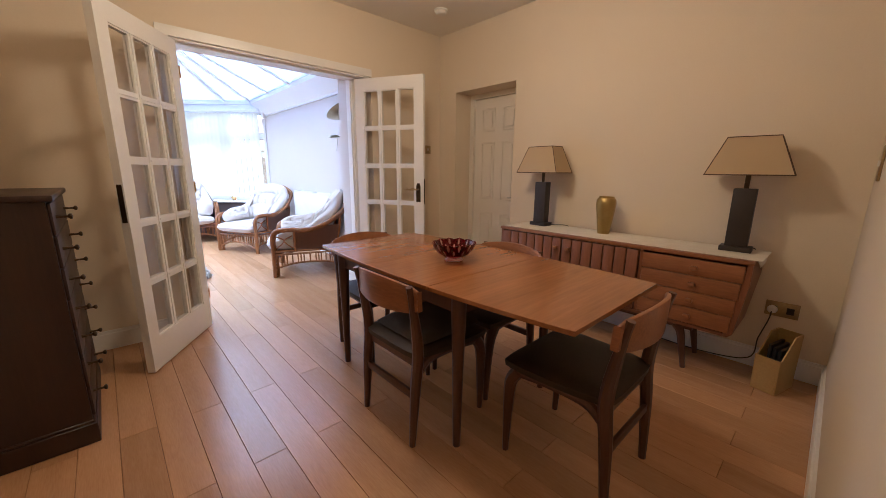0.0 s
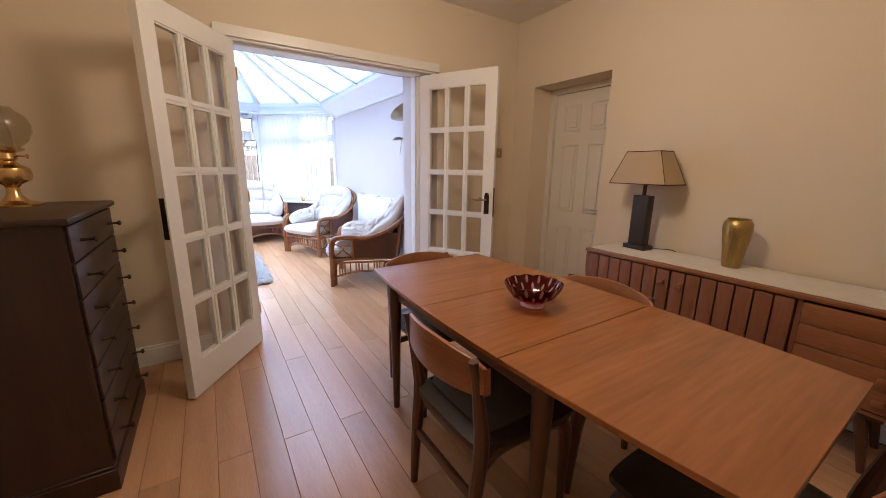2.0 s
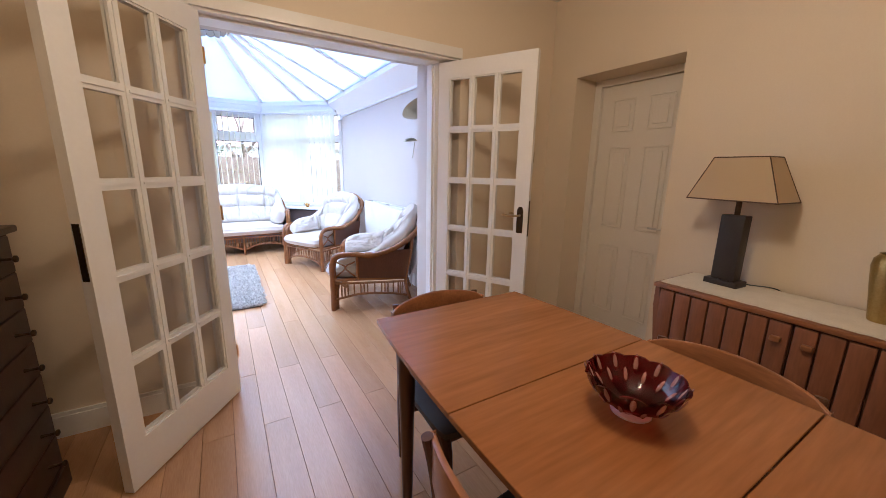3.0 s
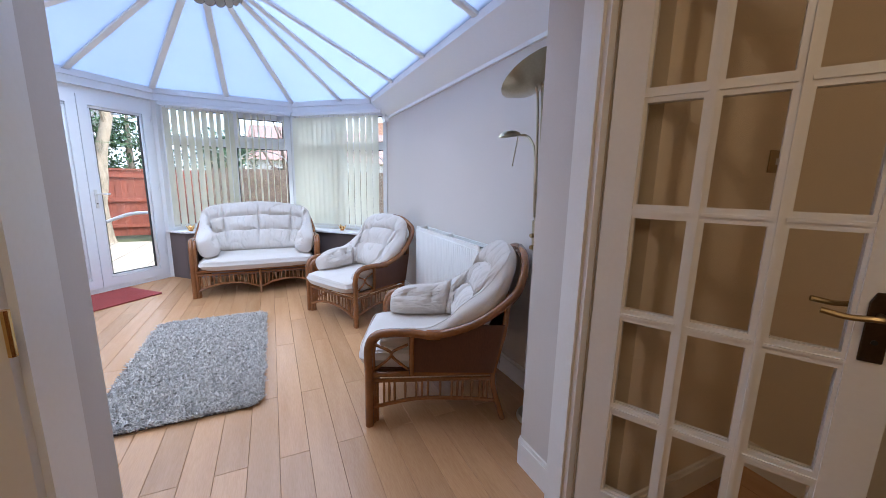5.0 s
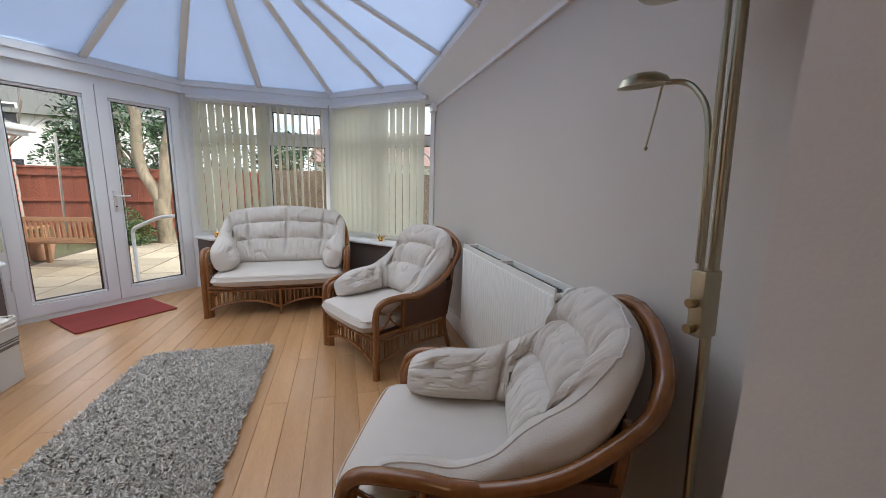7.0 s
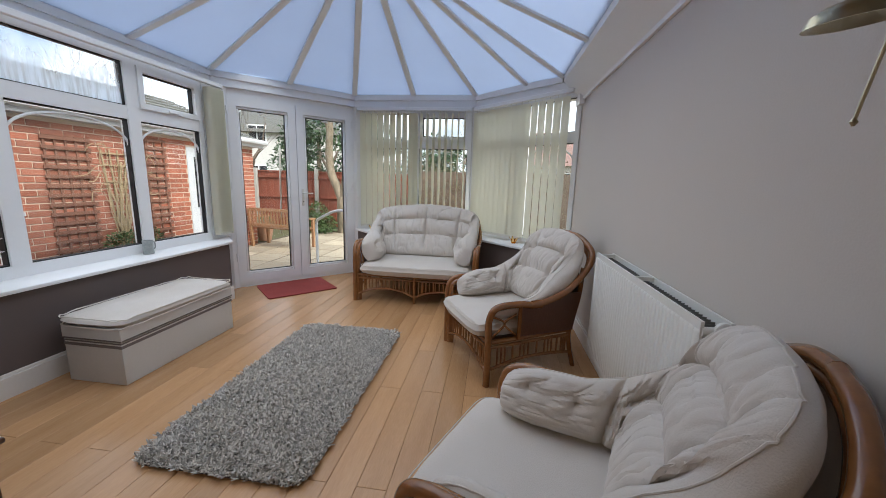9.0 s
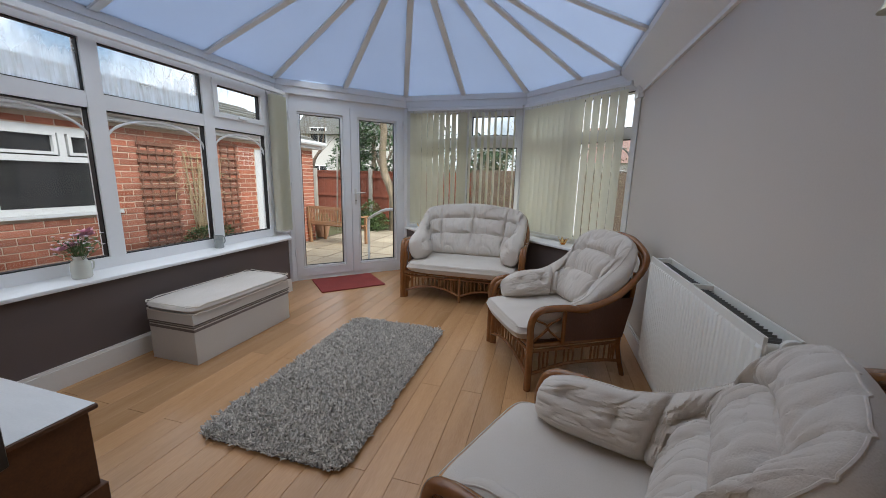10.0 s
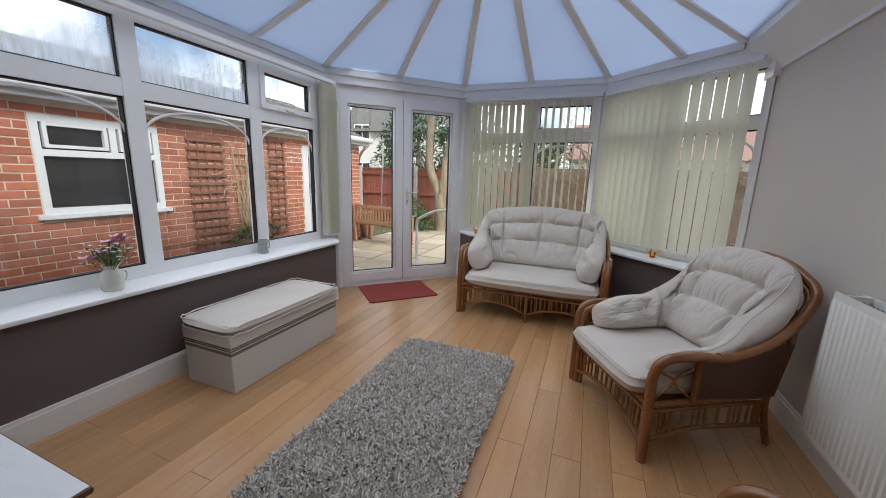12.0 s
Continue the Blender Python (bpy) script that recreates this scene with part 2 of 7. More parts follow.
bm = B()
box(bm, -0.75, 4.3, 1.4, 5.37, -0.1, -0.013)
prism(bm, [(-0.5, 5.37), (3.4, 5.37), (3.4, 8.85), (2.3, 9.95), (0.6, 9.95), (-0.5, 8.8)], -0.1, -0.013)
floor = setting("floor", bm, M["underlay"], "beech laminate plank floor running through both rooms", "floor")

bm = B()
box(bm, DX0 - 0.25, DX0, DY0 - 0.2, DY1, 0, DZ)
box(bm, DX0, PIER_X, DY0, PIER_Y, 0, DZ)
setting("wall_west", bm, M["cream_wall"], "cream painted plaster wall stepping back into an alcove", "wall")
bm = B()
box(bm, DX0 - 0.25, 4.12, DY0 - 0.2, DY0, 0, DZ)
setting("wall_south", bm, M["cream_wall"], "cream painted plaster wall", "wall")
# east wall with the recessed doorway
RY0, RY1, RZ, LEAFX = 3.932, 4.686, 1.95, 4.03
bm = B()
box(bm, DX1, 4.12, DY0, RY0, 0, DZ)
box(bm, DX1, 4.12, RY1, DY1, 0, DZ)
box(bm, DX1, 4.12, RY0, RY1, RZ, DZ)
box(bm, 4.08, 4.12, RY0, RY1, 0, RZ)
setting("wall_east", bm, M["cream_wall"], "cream painted plaster wall with a deep door recess", "wall")
# wall between the rooms, cream on this side
bm = B()
box(bm, -0.62, OX0, DY1, 5.15, 0, 3.3)
box(bm, 2.90, 4.12, DY1, 5.035, 0, 3.3)
box(bm, OX1, 4.12, 5.035, 5.15, 0, 3.3)
box(bm, OX0, 2.90, DY1, 5.035, OZ, 3.3)
box(bm, OX0, OX1, 5.035, 5.15, OZ, 3.3)
setting("wall_north", bm, M["cream_wall"], "cream painted plaster wall around wide french door opening", "wall")
bm = B()
box(bm, -0.62, OX0, 5.15, CY0, 0, 3.3)
box(bm, OX1, 3.45, 5.15, CY0, 0, 3.3)
box(bm, OX0, OX1, 5.15, CY0, OZ, 3.3)
setting("wall_house", bm, M["pale_wall"], "pale painted wall on the conservatory side", "wall")
bm = B()
box(bm, DX0 - 0.25, 4.12, DY0 - 0.2, DY1, DZ, DZ + 0.15)
setting("ceiling", bm, M["ceiling"], "plain white plaster ceiling of the dining room", "ceiling")


def skirting(name, line, h, d, mat, label):
    b = B()
    band(b, line, 0, -d, 0, h - 0.018)
    band(b, line, 0, -d * 0.6, h - 0.018, h)
    return setting(name, b, mat, label, "skirting board", True)


skirting("baseboard", [(PIER_X, DY0), (PIER_X, PIER_Y)], 0.125, 0.012, M["door_paint"], "cream painted skirting along the alcove pier")
skirting("baseboard", [(DX0, PIER_Y), (DX0, DY1), (OX0 - 0.045, DY1)], 0.125, 0.016, M["white_paint"], "white gloss skirting board along cream wall")
skirting("baseboard", [(2.90, DY1), (DX1, DY1), (DX1, RY1)], 0.125, 0.016, M["white_paint"], "white gloss skirting board along cream wall")
skirting("baseboard", [(DX1, RY0), (DX1, DY0), (PIER_X, DY0)], 0.125, 0.016, M["white_paint"], "white gloss skirting board along cream wall")
skirting("baseboard", [(OX1, 5.155), (OX1, CY0)], 0.13, -0.014, M["white_paint"], "white skirting on the door reveal")
skirting("baseboard", [(OX0, 5.155), (OX0, CY0)], 0.13, 0.014, M["white_paint"], "white skirting on the door reveal")
skirting("baseboard", [(CX1, 8.55), (CX1, CY0), (OX1, CY0)], 0.13, 0.016, M["white_paint"], "white skirting along pale conservatory wall")
skirting("baseboard", [(OX0, CY0), (-0.24, CY0), (-0.24, 8.43)], 0.14, 0.018, M["white_paint"], "white skirting along low brown wall")

# lining and architrave of the french doors
bm = B()
box(bm, OX0, JL, DY1, 5.153, 0, OZ)
box(bm, JR, OX1, 5.04, 5.153, 0, OZ)
box(bm, JL, 2.88, DY1 + 0.002, 5.034, 1.985, OZ)
box(bm, JL, JR, 5.034, 5.153, 1.985, OZ)
box(bm, JL, JL + 0.012, 4.985, 5.06, 0, 1.985)
box(bm, JR - 0.012, JR, 5.06, 5.11, 0, 1.972)
box(bm, JL + 0.012, JR, 4.985, 5.06, 1.972, 1.985)
box(bm, OX0 - 0.045, OX0 + 0.02, DY1 - 0.018, DY1, 0, 2.06)
box(bm, OX0 + 0.02, 2.90, DY1 - 0.018, DY1, 1.998, 2.06)
door_frame = setting("door_frame", bm, M["white_paint"], "white gloss door lining and architrave of the french doors", "door frame", True)

# ---- structure: conservatory ----
BAY = [(-0.46, CY0), (-0.46, 8.77), (0.58, 9.84), (2.15, 9.86), (CX1, 8.86)]
bm = B()
box(bm, CX1, CX1 + 0.25, CY0, 8.95, 0, 2.32)
setting("wall_conservatory", bm, M["pale_wall"], "pale painted side wall of the conservatory", "wall")
bm = B()
prism(bm, [(-0.24, CY0), (-0.24, 8.43), (-0.52, 8.71), (-0.62, 8.71), (-0.62, CY0)], 0, 0.585)
setting("wall_low_west", bm, M["brown_wall"], "dark brown painted low wall under windows", "wall")
inner = offset_line([(0.58, 9.84), (2.15, 9.86), (CX1, 8.86)], -0.22)
bm = B()
prism(bm, [(0.80, 9.622), inner[1], (CX1, 8.555), (CX1, 8.95), (2.22, 9.96), (0.56, 9.95), (0.58, 9.84)], 0, 0.585)
setting("wall_low_north", bm, M["brown_wall"], "dark brown painted low wall under windows", "wall")
bm = B()
prism(bm, [(-0.195, CY0), (-0.195, 8.425), (-0.215, 8.46), (-0.47, 8.70), (-0.5, 8.7), (-0.5, CY0)], 0.585, 0.61)
bevel(bm, 0.006)
setting("window_sill", bm, M["upvc"], "white window board on low brown wall", "window sill", True)
sill_in = offset_line([(0.58, 9.84), (2.15, 9.86), (CX1, 8.86)], -0.265)
bm = B()
prism(bm, [(0.80, 9.577), sill_in[1], (CX1 - 0.001, 8.49), (CX1 - 0.001, 8.9), (2.17, 9.88), (0.6, 9.87), (0.585, 9.80)], 0.585, 0.61)
bevel(bm, 0.006)
setting("window_sill", bm, M["upvc"], "white window board on low brown wall", "window sill", True)

# eaves beam
RING = [(-0.505, CY0), (-0.505, 8.67), (0.595, 9.79), (2.14, 9.82), (3.03, 9.02)]
bm = B()
band(bm, RING, 0.0, 0.14, 2.175, 2.30)
band(bm, RING, 0.0, 0.14, 2.30, 2.338)
band(bm, [(3.03, 9.02), (3.19, 8.876)], 0.0, 0.14, 2.10, 2.338)
band(bm, RING, -0.02, 0.0, 2.255, 2.30)
band(bm, RING, -0.012, 0.0, 2.175, 2.19)
setting("eaves_beam", bm, M["upvc"], "white eaves beam carrying the glazed roof", "beam", True)
# boxed gutter along the house-side wall
bm = B()
prism(bm, [(2.06, -CX1), (2.36, -CX1), (2.36, -3.03), (2.265, -3.03), (2.085, -3.182), (2.06, -3.182)], CY0, 9.0,
      Matrix(((0, -1, 0, 0), (0, 0, 1, 0), (1, 0, 0, 0), (0, 0, 0, 1))))
box(bm, 3.155, CX1, 8.80, 8.96, 2.02, 2.12)
setting("soffit", bm, M["upvc"], "white boxed soffit along top of the wall", "soffit")

# roof: ridge, hips, glazing bars, opal sheets
RX, RY, RZ3 = 1.38, 7.95, 3.02
EZ = 2.32
boss = Vector((RX, RY, RZ3))
west_y = [8.67, 7.84, 7.0, 6.16, CY0]
east_y = [9.02, 8.08, 7.21, 6.34, CY0]
hips = [(-0.505, 8.67), (0.03, 9.235), (0.595, 9.79), (1.362, 9.81), (2.14, 9.82), (2.71, 9.34), (3.03, 9.02)]
roof = thing("conservatory_roof", "opal polycarbonate conservatory roof with white glazing bars", "roof", kind="structure")


def sheet(poly):
    b = B()
    lo = [b.verts.new(p) for p in poly]
    hi = [b.verts.new(Vector(p) + Vector((0, 0, 0.016))) for p in poly]
    b.faces.new(lo[::-1])
    b.faces.new(hi)
    for i in range(len(poly)):
        b.faces.new((lo[i], lo[(i + 1) % len(poly)], hi[(i + 1) % len(poly)], hi[i]))
    part("roof_panel", b, M["pvc_roof"], roof, smooth=False)


for a, b_ in zip(hips, hips[1:]):
    sheet([(a[0], a[1], EZ), tuple(boss), (b_[0], b_[1], EZ)])
for xs, ys in ((-0.505, west_y), (3.03, east_y)):
    for y0, y1 in zip(ys, ys[1:]):
        r0, r1 = min(y0, RY), min(y1, RY)
        poly = [(xs, y0, EZ), (RX, r0, RZ3), (RX, r1, RZ3), (xs, y1, EZ)]
        sheet(poly if r0 != r1 else [poly[0], poly[1], poly[3]])


def glazing_bar(a, b_):
    b = B()
    bar(b, Vector(a) - Vector((0, 0, 0.012)), Vector(b_) - Vector((0, 0, 0.012)), 0.06, 0.022)
    bar(b, Vector(a) + Vector((0, 0, 0.03)), Vector(b_) + Vector((0, 0, 0.03)), 0.05, 0.03)
    bevel(b, 0.005, 1)
    part("glazing_bar", b, M["upvc"], roof)


for p in hips:
    glazing_bar((p[0], p[1], EZ), boss)
for y in west_y[1:-1]:
    glazing_bar((-0.505, y, EZ), (RX, min(y, RY), RZ3))
for y in east_y[1:-1]:
    glazing_bar((3.03, y, EZ), (RX, min(y, RY), RZ3))
b = B()
box(b, RX - 0.07, RX + 0.07, CY0, RY, RZ3 - 0.06, RZ3 + 0.05)
bevel(b, 0.012)
part("ridge", b, M["upvc"], roof)
b = B()
lathe(b, [(0.03, -0.11), (0.09, -0.10), (0.15, -0.05), (0.16, 0.0), (0.12, 0.05)], 20, Matrix.Translation(boss))
part("boss", b, M["upvc"], roof)


def window_unit(name, p0, p1, columns, z0, z1, transom, label, sashes=(), misted=()):
    """White framed window: columns are the edges of its bays along the facet; sashes are bays whose top light opens."""
    m = along(p0, p1)
    w = thing(name, label, "window", kind="structure")
    e, depth, tr = columns, 0.07, transom
    b = B()
    box(b, e[0], e[-1], 0, depth, z0, z0 + 0.075, m)
    box(b, e[0], e[-1], 0, depth, z1 - 0.07, z1, m)
    for i, u in enumerate(e):
        h = 0.05
        u0, u1 = (u, u + h) if i == 0 else (u - h, u) if i == len(e) - 1 else (u - h, u + h)
        box(b, u0, u1, -0.004, depth + 0.004, z0 + 0.075, z1 - 0.07, m)
    for i in range(len(e) - 1):
        a0, a1 = e[i] + 0.05, e[i + 1] - 0.05
        box(b, a0, a1, 0, depth, tr - 0.05, tr + 0.05, m)
    part("window_frame", b, M["upvc"], w, smooth=False)
    for i in range(len(e) - 1):
        a0, a1 = e[i] + 0.05, e[i + 1] - 0.05
        for lo, hi, top in ((z0 + 0.075, tr - 0.05, False), (tr + 0.05, z1 - 0.07, True)):
            s = 0.0
            if top and i in sashes:
                b = B()
                s = 0.045
                box(b, a0, a1, -0.02, 0.05, lo, lo + s, m)
                box(b, a0, a1, -0.02, 0.05, hi - s, hi, m)
                box(b, a0, a0 + s, -0.02, 0.05, lo + s, hi - s, m)
                box(b, a1 - s, a1, -0.02, 0.05, lo + s, hi - s, m)
                box(b, (a0 + a1) / 2 - 0.05, (a0 + a1) / 2 + 0.05, -0.038, -0.02, lo + 0.012, lo + 0.03, m)
                part("opening_sash", b, M["upvc"], w)
            b = B()
            g = 0.008
            for q in ((a0 + s, a1 - s, lo + s, lo + s + g), (a0 + s, a1 - s, hi - s - g, hi - s), (a0 + s, a0 + s + g, lo + s, hi - s), (a1 - s - g, a1 - s, lo + s, hi - s)):
                box(b, q[0], q[1], 0.012, 0.05, q[2], q[3], m)
            part("gasket", b, M["gasket"], w)
            b = B()
            box(b, a0 + s, a1 - s, 0.03, 0.036, lo + s, hi - s, m)
            pane = part("pane", b, M["mist"] if top and i in misted else M["clear"], w, smooth=False)
            pane.visible_shadow = False
            if not top:
                b = B()
                mid, half = (a0 + a1) / 2, (a1 - a0) / 2
                pts = [m @ Vector((mid + half * math.cos(q), 0.027, hi - 0.20 + 0.17 * math.sin(q))) for q in [math.pi * k / 24 for k in range(25)]]
                tube(b, pts, 0.009, 6)
                part("arch_bar", b, M["upvc"], w)
    return w


def misted_glass():
    """Pane fogged by condensation, thickest and streaked with runs towards its foot."""
    m = glass("misted_glass")
    n, link = m.node_tree.nodes, m.node_tree.links.new
    clear = n["Material Output"].inputs["Surface"].links[0].from_socket
    fog, mx = n.new("ShaderNodeBsdfTranslucent"), n.new("ShaderNodeMixShader")
    fog.inputs["Color"].default_value = (0.82, 0.91, 1.0, 1)
    place = n.new("ShaderNodeNewGeometry").outputs["Position"]
    split = n.new("ShaderNodeSeparateXYZ")
    link(place, split.inputs[0])
    def runs(scale, size):
        mp, no = n.new("ShaderNodeMapping"), n.new("ShaderNodeTexNoise")
        mp.inputs["Scale"].default_value = scale
        no.inputs["Scale"].default_value, no.inputs["Detail"].default_value = size, 4
        link(place, mp.inputs["Vector"])
        link(mp.outputs["Vector"], no.inputs["Vector"])
        return no.outputs["Fac"]
    def step(value, lo, hi, a, b):
        r = n.new("ShaderNodeMapRange")
        for key, v in (("From Min", lo), ("From Max", hi), ("To Min", a), ("To Max", b)):
            r.inputs[key].default_value = v
        link(value, r.inputs["Value"])
        return r.outputs[0]
    def times(a, b, how="MULTIPLY"):
        q = n.new("ShaderNodeMath")
        q.operation = how
        link(a, q.inputs[0])
        link(b, q.inputs[1])
        return q.outputs[0]
    # fogging thins upwards, along an uneven front
    height = times(split.outputs["Z"], step(runs((1, 1, 1), 3.5), 0.3, 0.7, -0.10, 0.10), "ADD")
    low = step(height, 1.86, 2.02, 0.62, 0.12)
    streak = step(runs((1, 1, 0.10), 42), 0.42, 0.62, 1.0, 0.55)
    link(times(low, streak), mx.inputs[0])
    link(clear, mx.inputs[1])
    link(fog.outputs[0], mx.inputs[2])
    link(mx.outputs[0], n["Material Output"].inputs["Surface"])
    return m


M["mist"] = misted_glass()
M["gasket"] = material("black_rubber_gasket", (0.015, 0.015, 0.016), 0.6)
window_unit("window_1", (-0.46, CY0), (-0.46, 8.77), [0.04, 0.72, 1.56, 2.41, 3.12], 0.61, 2.175, 1.73, "white framed window bays looking out to brick wall", (3,), (1, 2))
window_unit("window_2", (0.58, 9.84), (2.15, 9.86), [0.06, 0.80, 1.52], 0.61, 2.175, 1.73, "white framed bay window behind vertical blinds", (1,))
window_unit("window_3", (2.15, 9.86), (CX1, 8.86), [0.05, 0.74, 1.44], 0.61, 2.175, 1.73, "white framed bay window behind vertical blinds")
bm = B()
box(bm, -0.53, -0.456, 8.49, 8.78, 0.61, 2.175)
setting("trim", bm, M["upvc"], "wide white frame end beside the corner", "trim")
for n_, (x, y) in enumerate(((-0.50, 8.79), (0.575, 9.885), (2.16, 9.905))):
    bm = B()
    lathe(bm, [(0.075, 0.0 if n_ < 2 else 0.61), (0.075, 2.18)], 8, pose(x, y, 0, 0, 0, 22.5 * n_))
    setting("corner_post", bm, M["upvc"], "white corner post between window facets", "post")

# ---- materials of the things ----
M["brass"] = material("polished_brass", (0.78, 0.55, 0.22), 0.22, (0.62, 0.42, 0.16), 6, 60, metal=1.0, bump=0.03)
M["dull_brass"] = material("tarnished_brass", (0.42, 0.32, 0.17), 0.35, (0.28, 0.2, 0.1), 9, 80, metal=1.0, bump=0.05)
M["antique"] = material("antique_brass_lamp_metal", (0.50, 0.45, 0.32), 0.28, (0.40, 0.36, 0.25), 5, 90, metal=1.0)
M["gold"] = material("gold_crackle_glaze", (0.50, 0.37, 0.13), 0.32, (0.33, 0.23, 0.07), 9, 130, metal=0.8, bump=0.35)
M["gold_paint"] = material("gold_painted_wood", (0.55, 0.38, 0.14), 0.42, (0.42, 0.28, 0.09), 5, 90, metal=0.35, bump=0.1)
M["black"] = material("black_plastic", (0.012, 0.012, 0.013), 0.35, (0.02, 0.02, 0.02), 3, 60)
M["leather"] = material("dark_brown_stitched_leather", (0.035, 0.024, 0.02), 0.5, (0.022, 0.015, 0.012), 6, 120, bump=0.3)
M["parchment"] = sheer("parchment_lampshade", (0.66, 0.50, 0.29), 0.3)
M["shade_trim"] = material("brown_shade_trim", (0.10, 0.05, 0.025), 0.6)
M["runner"] = material("cream_lace_runner", (0.74, 0.68, 0.58), 0.85, (0.62, 0.56, 0.46), 14, 160, bump=0.4)
M["seat"] = material("dark_brown_vinyl_seat", (0.034, 0.020, 0.010), 0.55, (0.02, 0.012, 0.006), 6, 150, bump=0.2)
M["pad"] = material("olive_corduroy", (0.055, 0.043, 0.028), 0.85, (0.04, 0.03, 0.02), 6, 150, bump=0.4)
M["cut_glass"] = material("pale_cut_glass", (0.42, 0.20, 0.16), 0.12, (0.30, 0.10, 0.08), 30, 200)
M["ruby"] = glass("ruby_glass", (0.40, 0.02, 0.045), 0.03)
M["crystal"] = material("cut_crystal", (0.62, 0.42, 0.42), 0.06, (0.75, 0.62, 0.60), 40, 90, coat=0.6)
M["milk"] = glass("etched_glass_shade", (0.90, 0.88, 0.82), 0.25)
M["steel"] = material("satin_steel", (0.62, 0.60, 0.56), 0.3, (0.55, 0.53, 0.5), 8, 120, metal=1.0)
M["bronze"] = material("dark_bronze_plate", (0.10, 0.065, 0.04), 0.38, (0.06, 0.04, 0.025), 9, 90, metal=0.9)
M["white_plastic"] = material("white_plastic", (0.74, 0.72, 0.67), 0.35, None, 4, 60, 0.2)


# ---- french doors ----
def french_leaf(name, m, label, W=0.674):
    """Fifteen-pane leaf, hinge at the origin, reaching along +x."""
    d = thing(name, label, "french door", m, "glazed french doors", "structure")
    H, T, z0 = 1.965, 0.020, 0.010
    st, top, bot, mu = 0.086, 0.105, 0.19, 0.024
    b = B()
    box(b, 0, st, -T, T, z0, z0 + H)
    box(b, W - st, W, -T, T, z0, z0 + H)
    box(b, st, W - st, -T, T, z0, z0 + bot)
    box(b, st, W - st, -T, T, z0 + H - top, z0 + H)
    part("leaf_frame", b, M["white_paint"], d, smooth=False)
    gw, gh = (W - 2 * st - 2 * mu) / 3, (H - top - bot - 4 * mu) / 5
    for i in range(1, 3):
        x = st + i * gw + (i - 1) * mu
        b = B()
        box(b, x, x + mu, -0.014, 0.014, z0 + bot, z0 + H - top)
        box(b, x + 0.007, x + mu - 0.007, -0.019, 0.019, z0 + bot, z0 + H - top)
        part("glazing_bar", b, M["white_paint"], d, smooth=False)
    for j in range(1, 5):
        z = z0 + bot + j * gh + (j - 1) * mu
        b = B()
        for i in range(3):
            x = st + i * (gw + mu)
            box(b, x, x + gw, -0.0135, 0.0135, z, z + mu)
            box(b, x, x + gw, -0.0185, 0.0185, z + 0.007, z + mu - 0.007)
        part("glazing_bar", b, M["white_paint"], d, smooth=False)
    pane = None
    for i in range(3):
        for j in range(5):
            if pane is None:
                b = B()
                box(b, 0, gw, -0.002, 0.002, 0, gh)
                pane = mesh_of("pane", b, M["clear"], False)
                b = B()
                q = 0.009
                for s in (-1, 1):
                    y0, y1 = (0.002, 0.014) if s > 0 else (-0.014, -0.002)
                    box(b, 0, gw, y0, y1, 0, q)
                    box(b, 0, gw, y0, y1, gh - q, gh)
                    box(b, 0, q, y0, y1, q, gh - q)
                    box(b, gw - q, gw, y0, y1, q, gh - q)
                bead = mesh_of("bead", b, M["white_paint"], False)
            for nm, me in (("pane", pane), ("bead", bead)):
                ob = new(nm, me)
                ob.parent, ob.location = d, (st + i * (gw + mu), 0, z0 + bot + j * (gh + mu))
    for z in (0.22, 1.0, 1.75):
        b = B()
        tube(b, [(-0.004, 0.022, z), (-0.004, 0.022, z + 0.075)], 0.006)
        part("hinge", b, M["brass"], d)
    return d, W


left_leaf, LW = french_leaf("door_1", pose(1.41, 4.93, 0, 0, 0, -124.9), "white glazed french door leaf standing open into dining room", 0.69)
right_leaf, RW = french_leaf("door_2", pose(2.795, 5.025, 0, 0, 0, -61.8), "white glazed french door leaf with brass lever handle, standing open", 0.68)


def lever_set(parent, x, z, back):
    for s in (-1, 1):
        b = B()
        prism(b, [(-0.021, -0.085), (0.021, -0.085), (0.021, 0.06), (0.012, 0.085), (-0.012, 0.085), (-0.021, 0.06)], 0.0, 0.006,
              Matrix.Translation((x, s * 0.0205, z)) @ pose(0, 0, 0, 90 if s < 0 else -90, 0, 0))
        bevel(b, 0.002, 1)
        plate = part("handle_plate", b, M["bronze"], parent, "dark bronze lock plate")
        b = B()
        tube(b, curve_points([(x, s * 0.026, z + 0.03), (x, s * 0.062, z + 0.03), (x - 0.02, s * 0.068, z + 0.03), (x - 0.06, s * 0.066, z + 0.026), (x - 0.105, s * 0.06, z + 0.032)], 5), 0.0075)
        part("lever_handle", b, M["dull_brass"], plate, "brass lever handle")
        b = B()
        lathe(b, [(0.006, 0), (0.006, 0.003)], 10, pose(x, s * 0.0262, z - 0.035, 90 if s < 0 else -90))
        part("keyhole", b, M["black"], plate)


lever_set(right_leaf, RW - 0.05, 0.965, 0)
b = B()
box(b, RW - 0.001, RW + 0.002, -0.011, 0.011, 0.86, 1.09)
part("lock_plate", b, M["bronze"], right_leaf, "bronze lock plate on the door edge")
b = B()
box(b, LW - 0.001, LW + 0.003, -0.012, 0.012, 0.88, 1.08)
part("strike_plate", b, M["bronze"], left_leaf, "dark strike plate on the door edge")

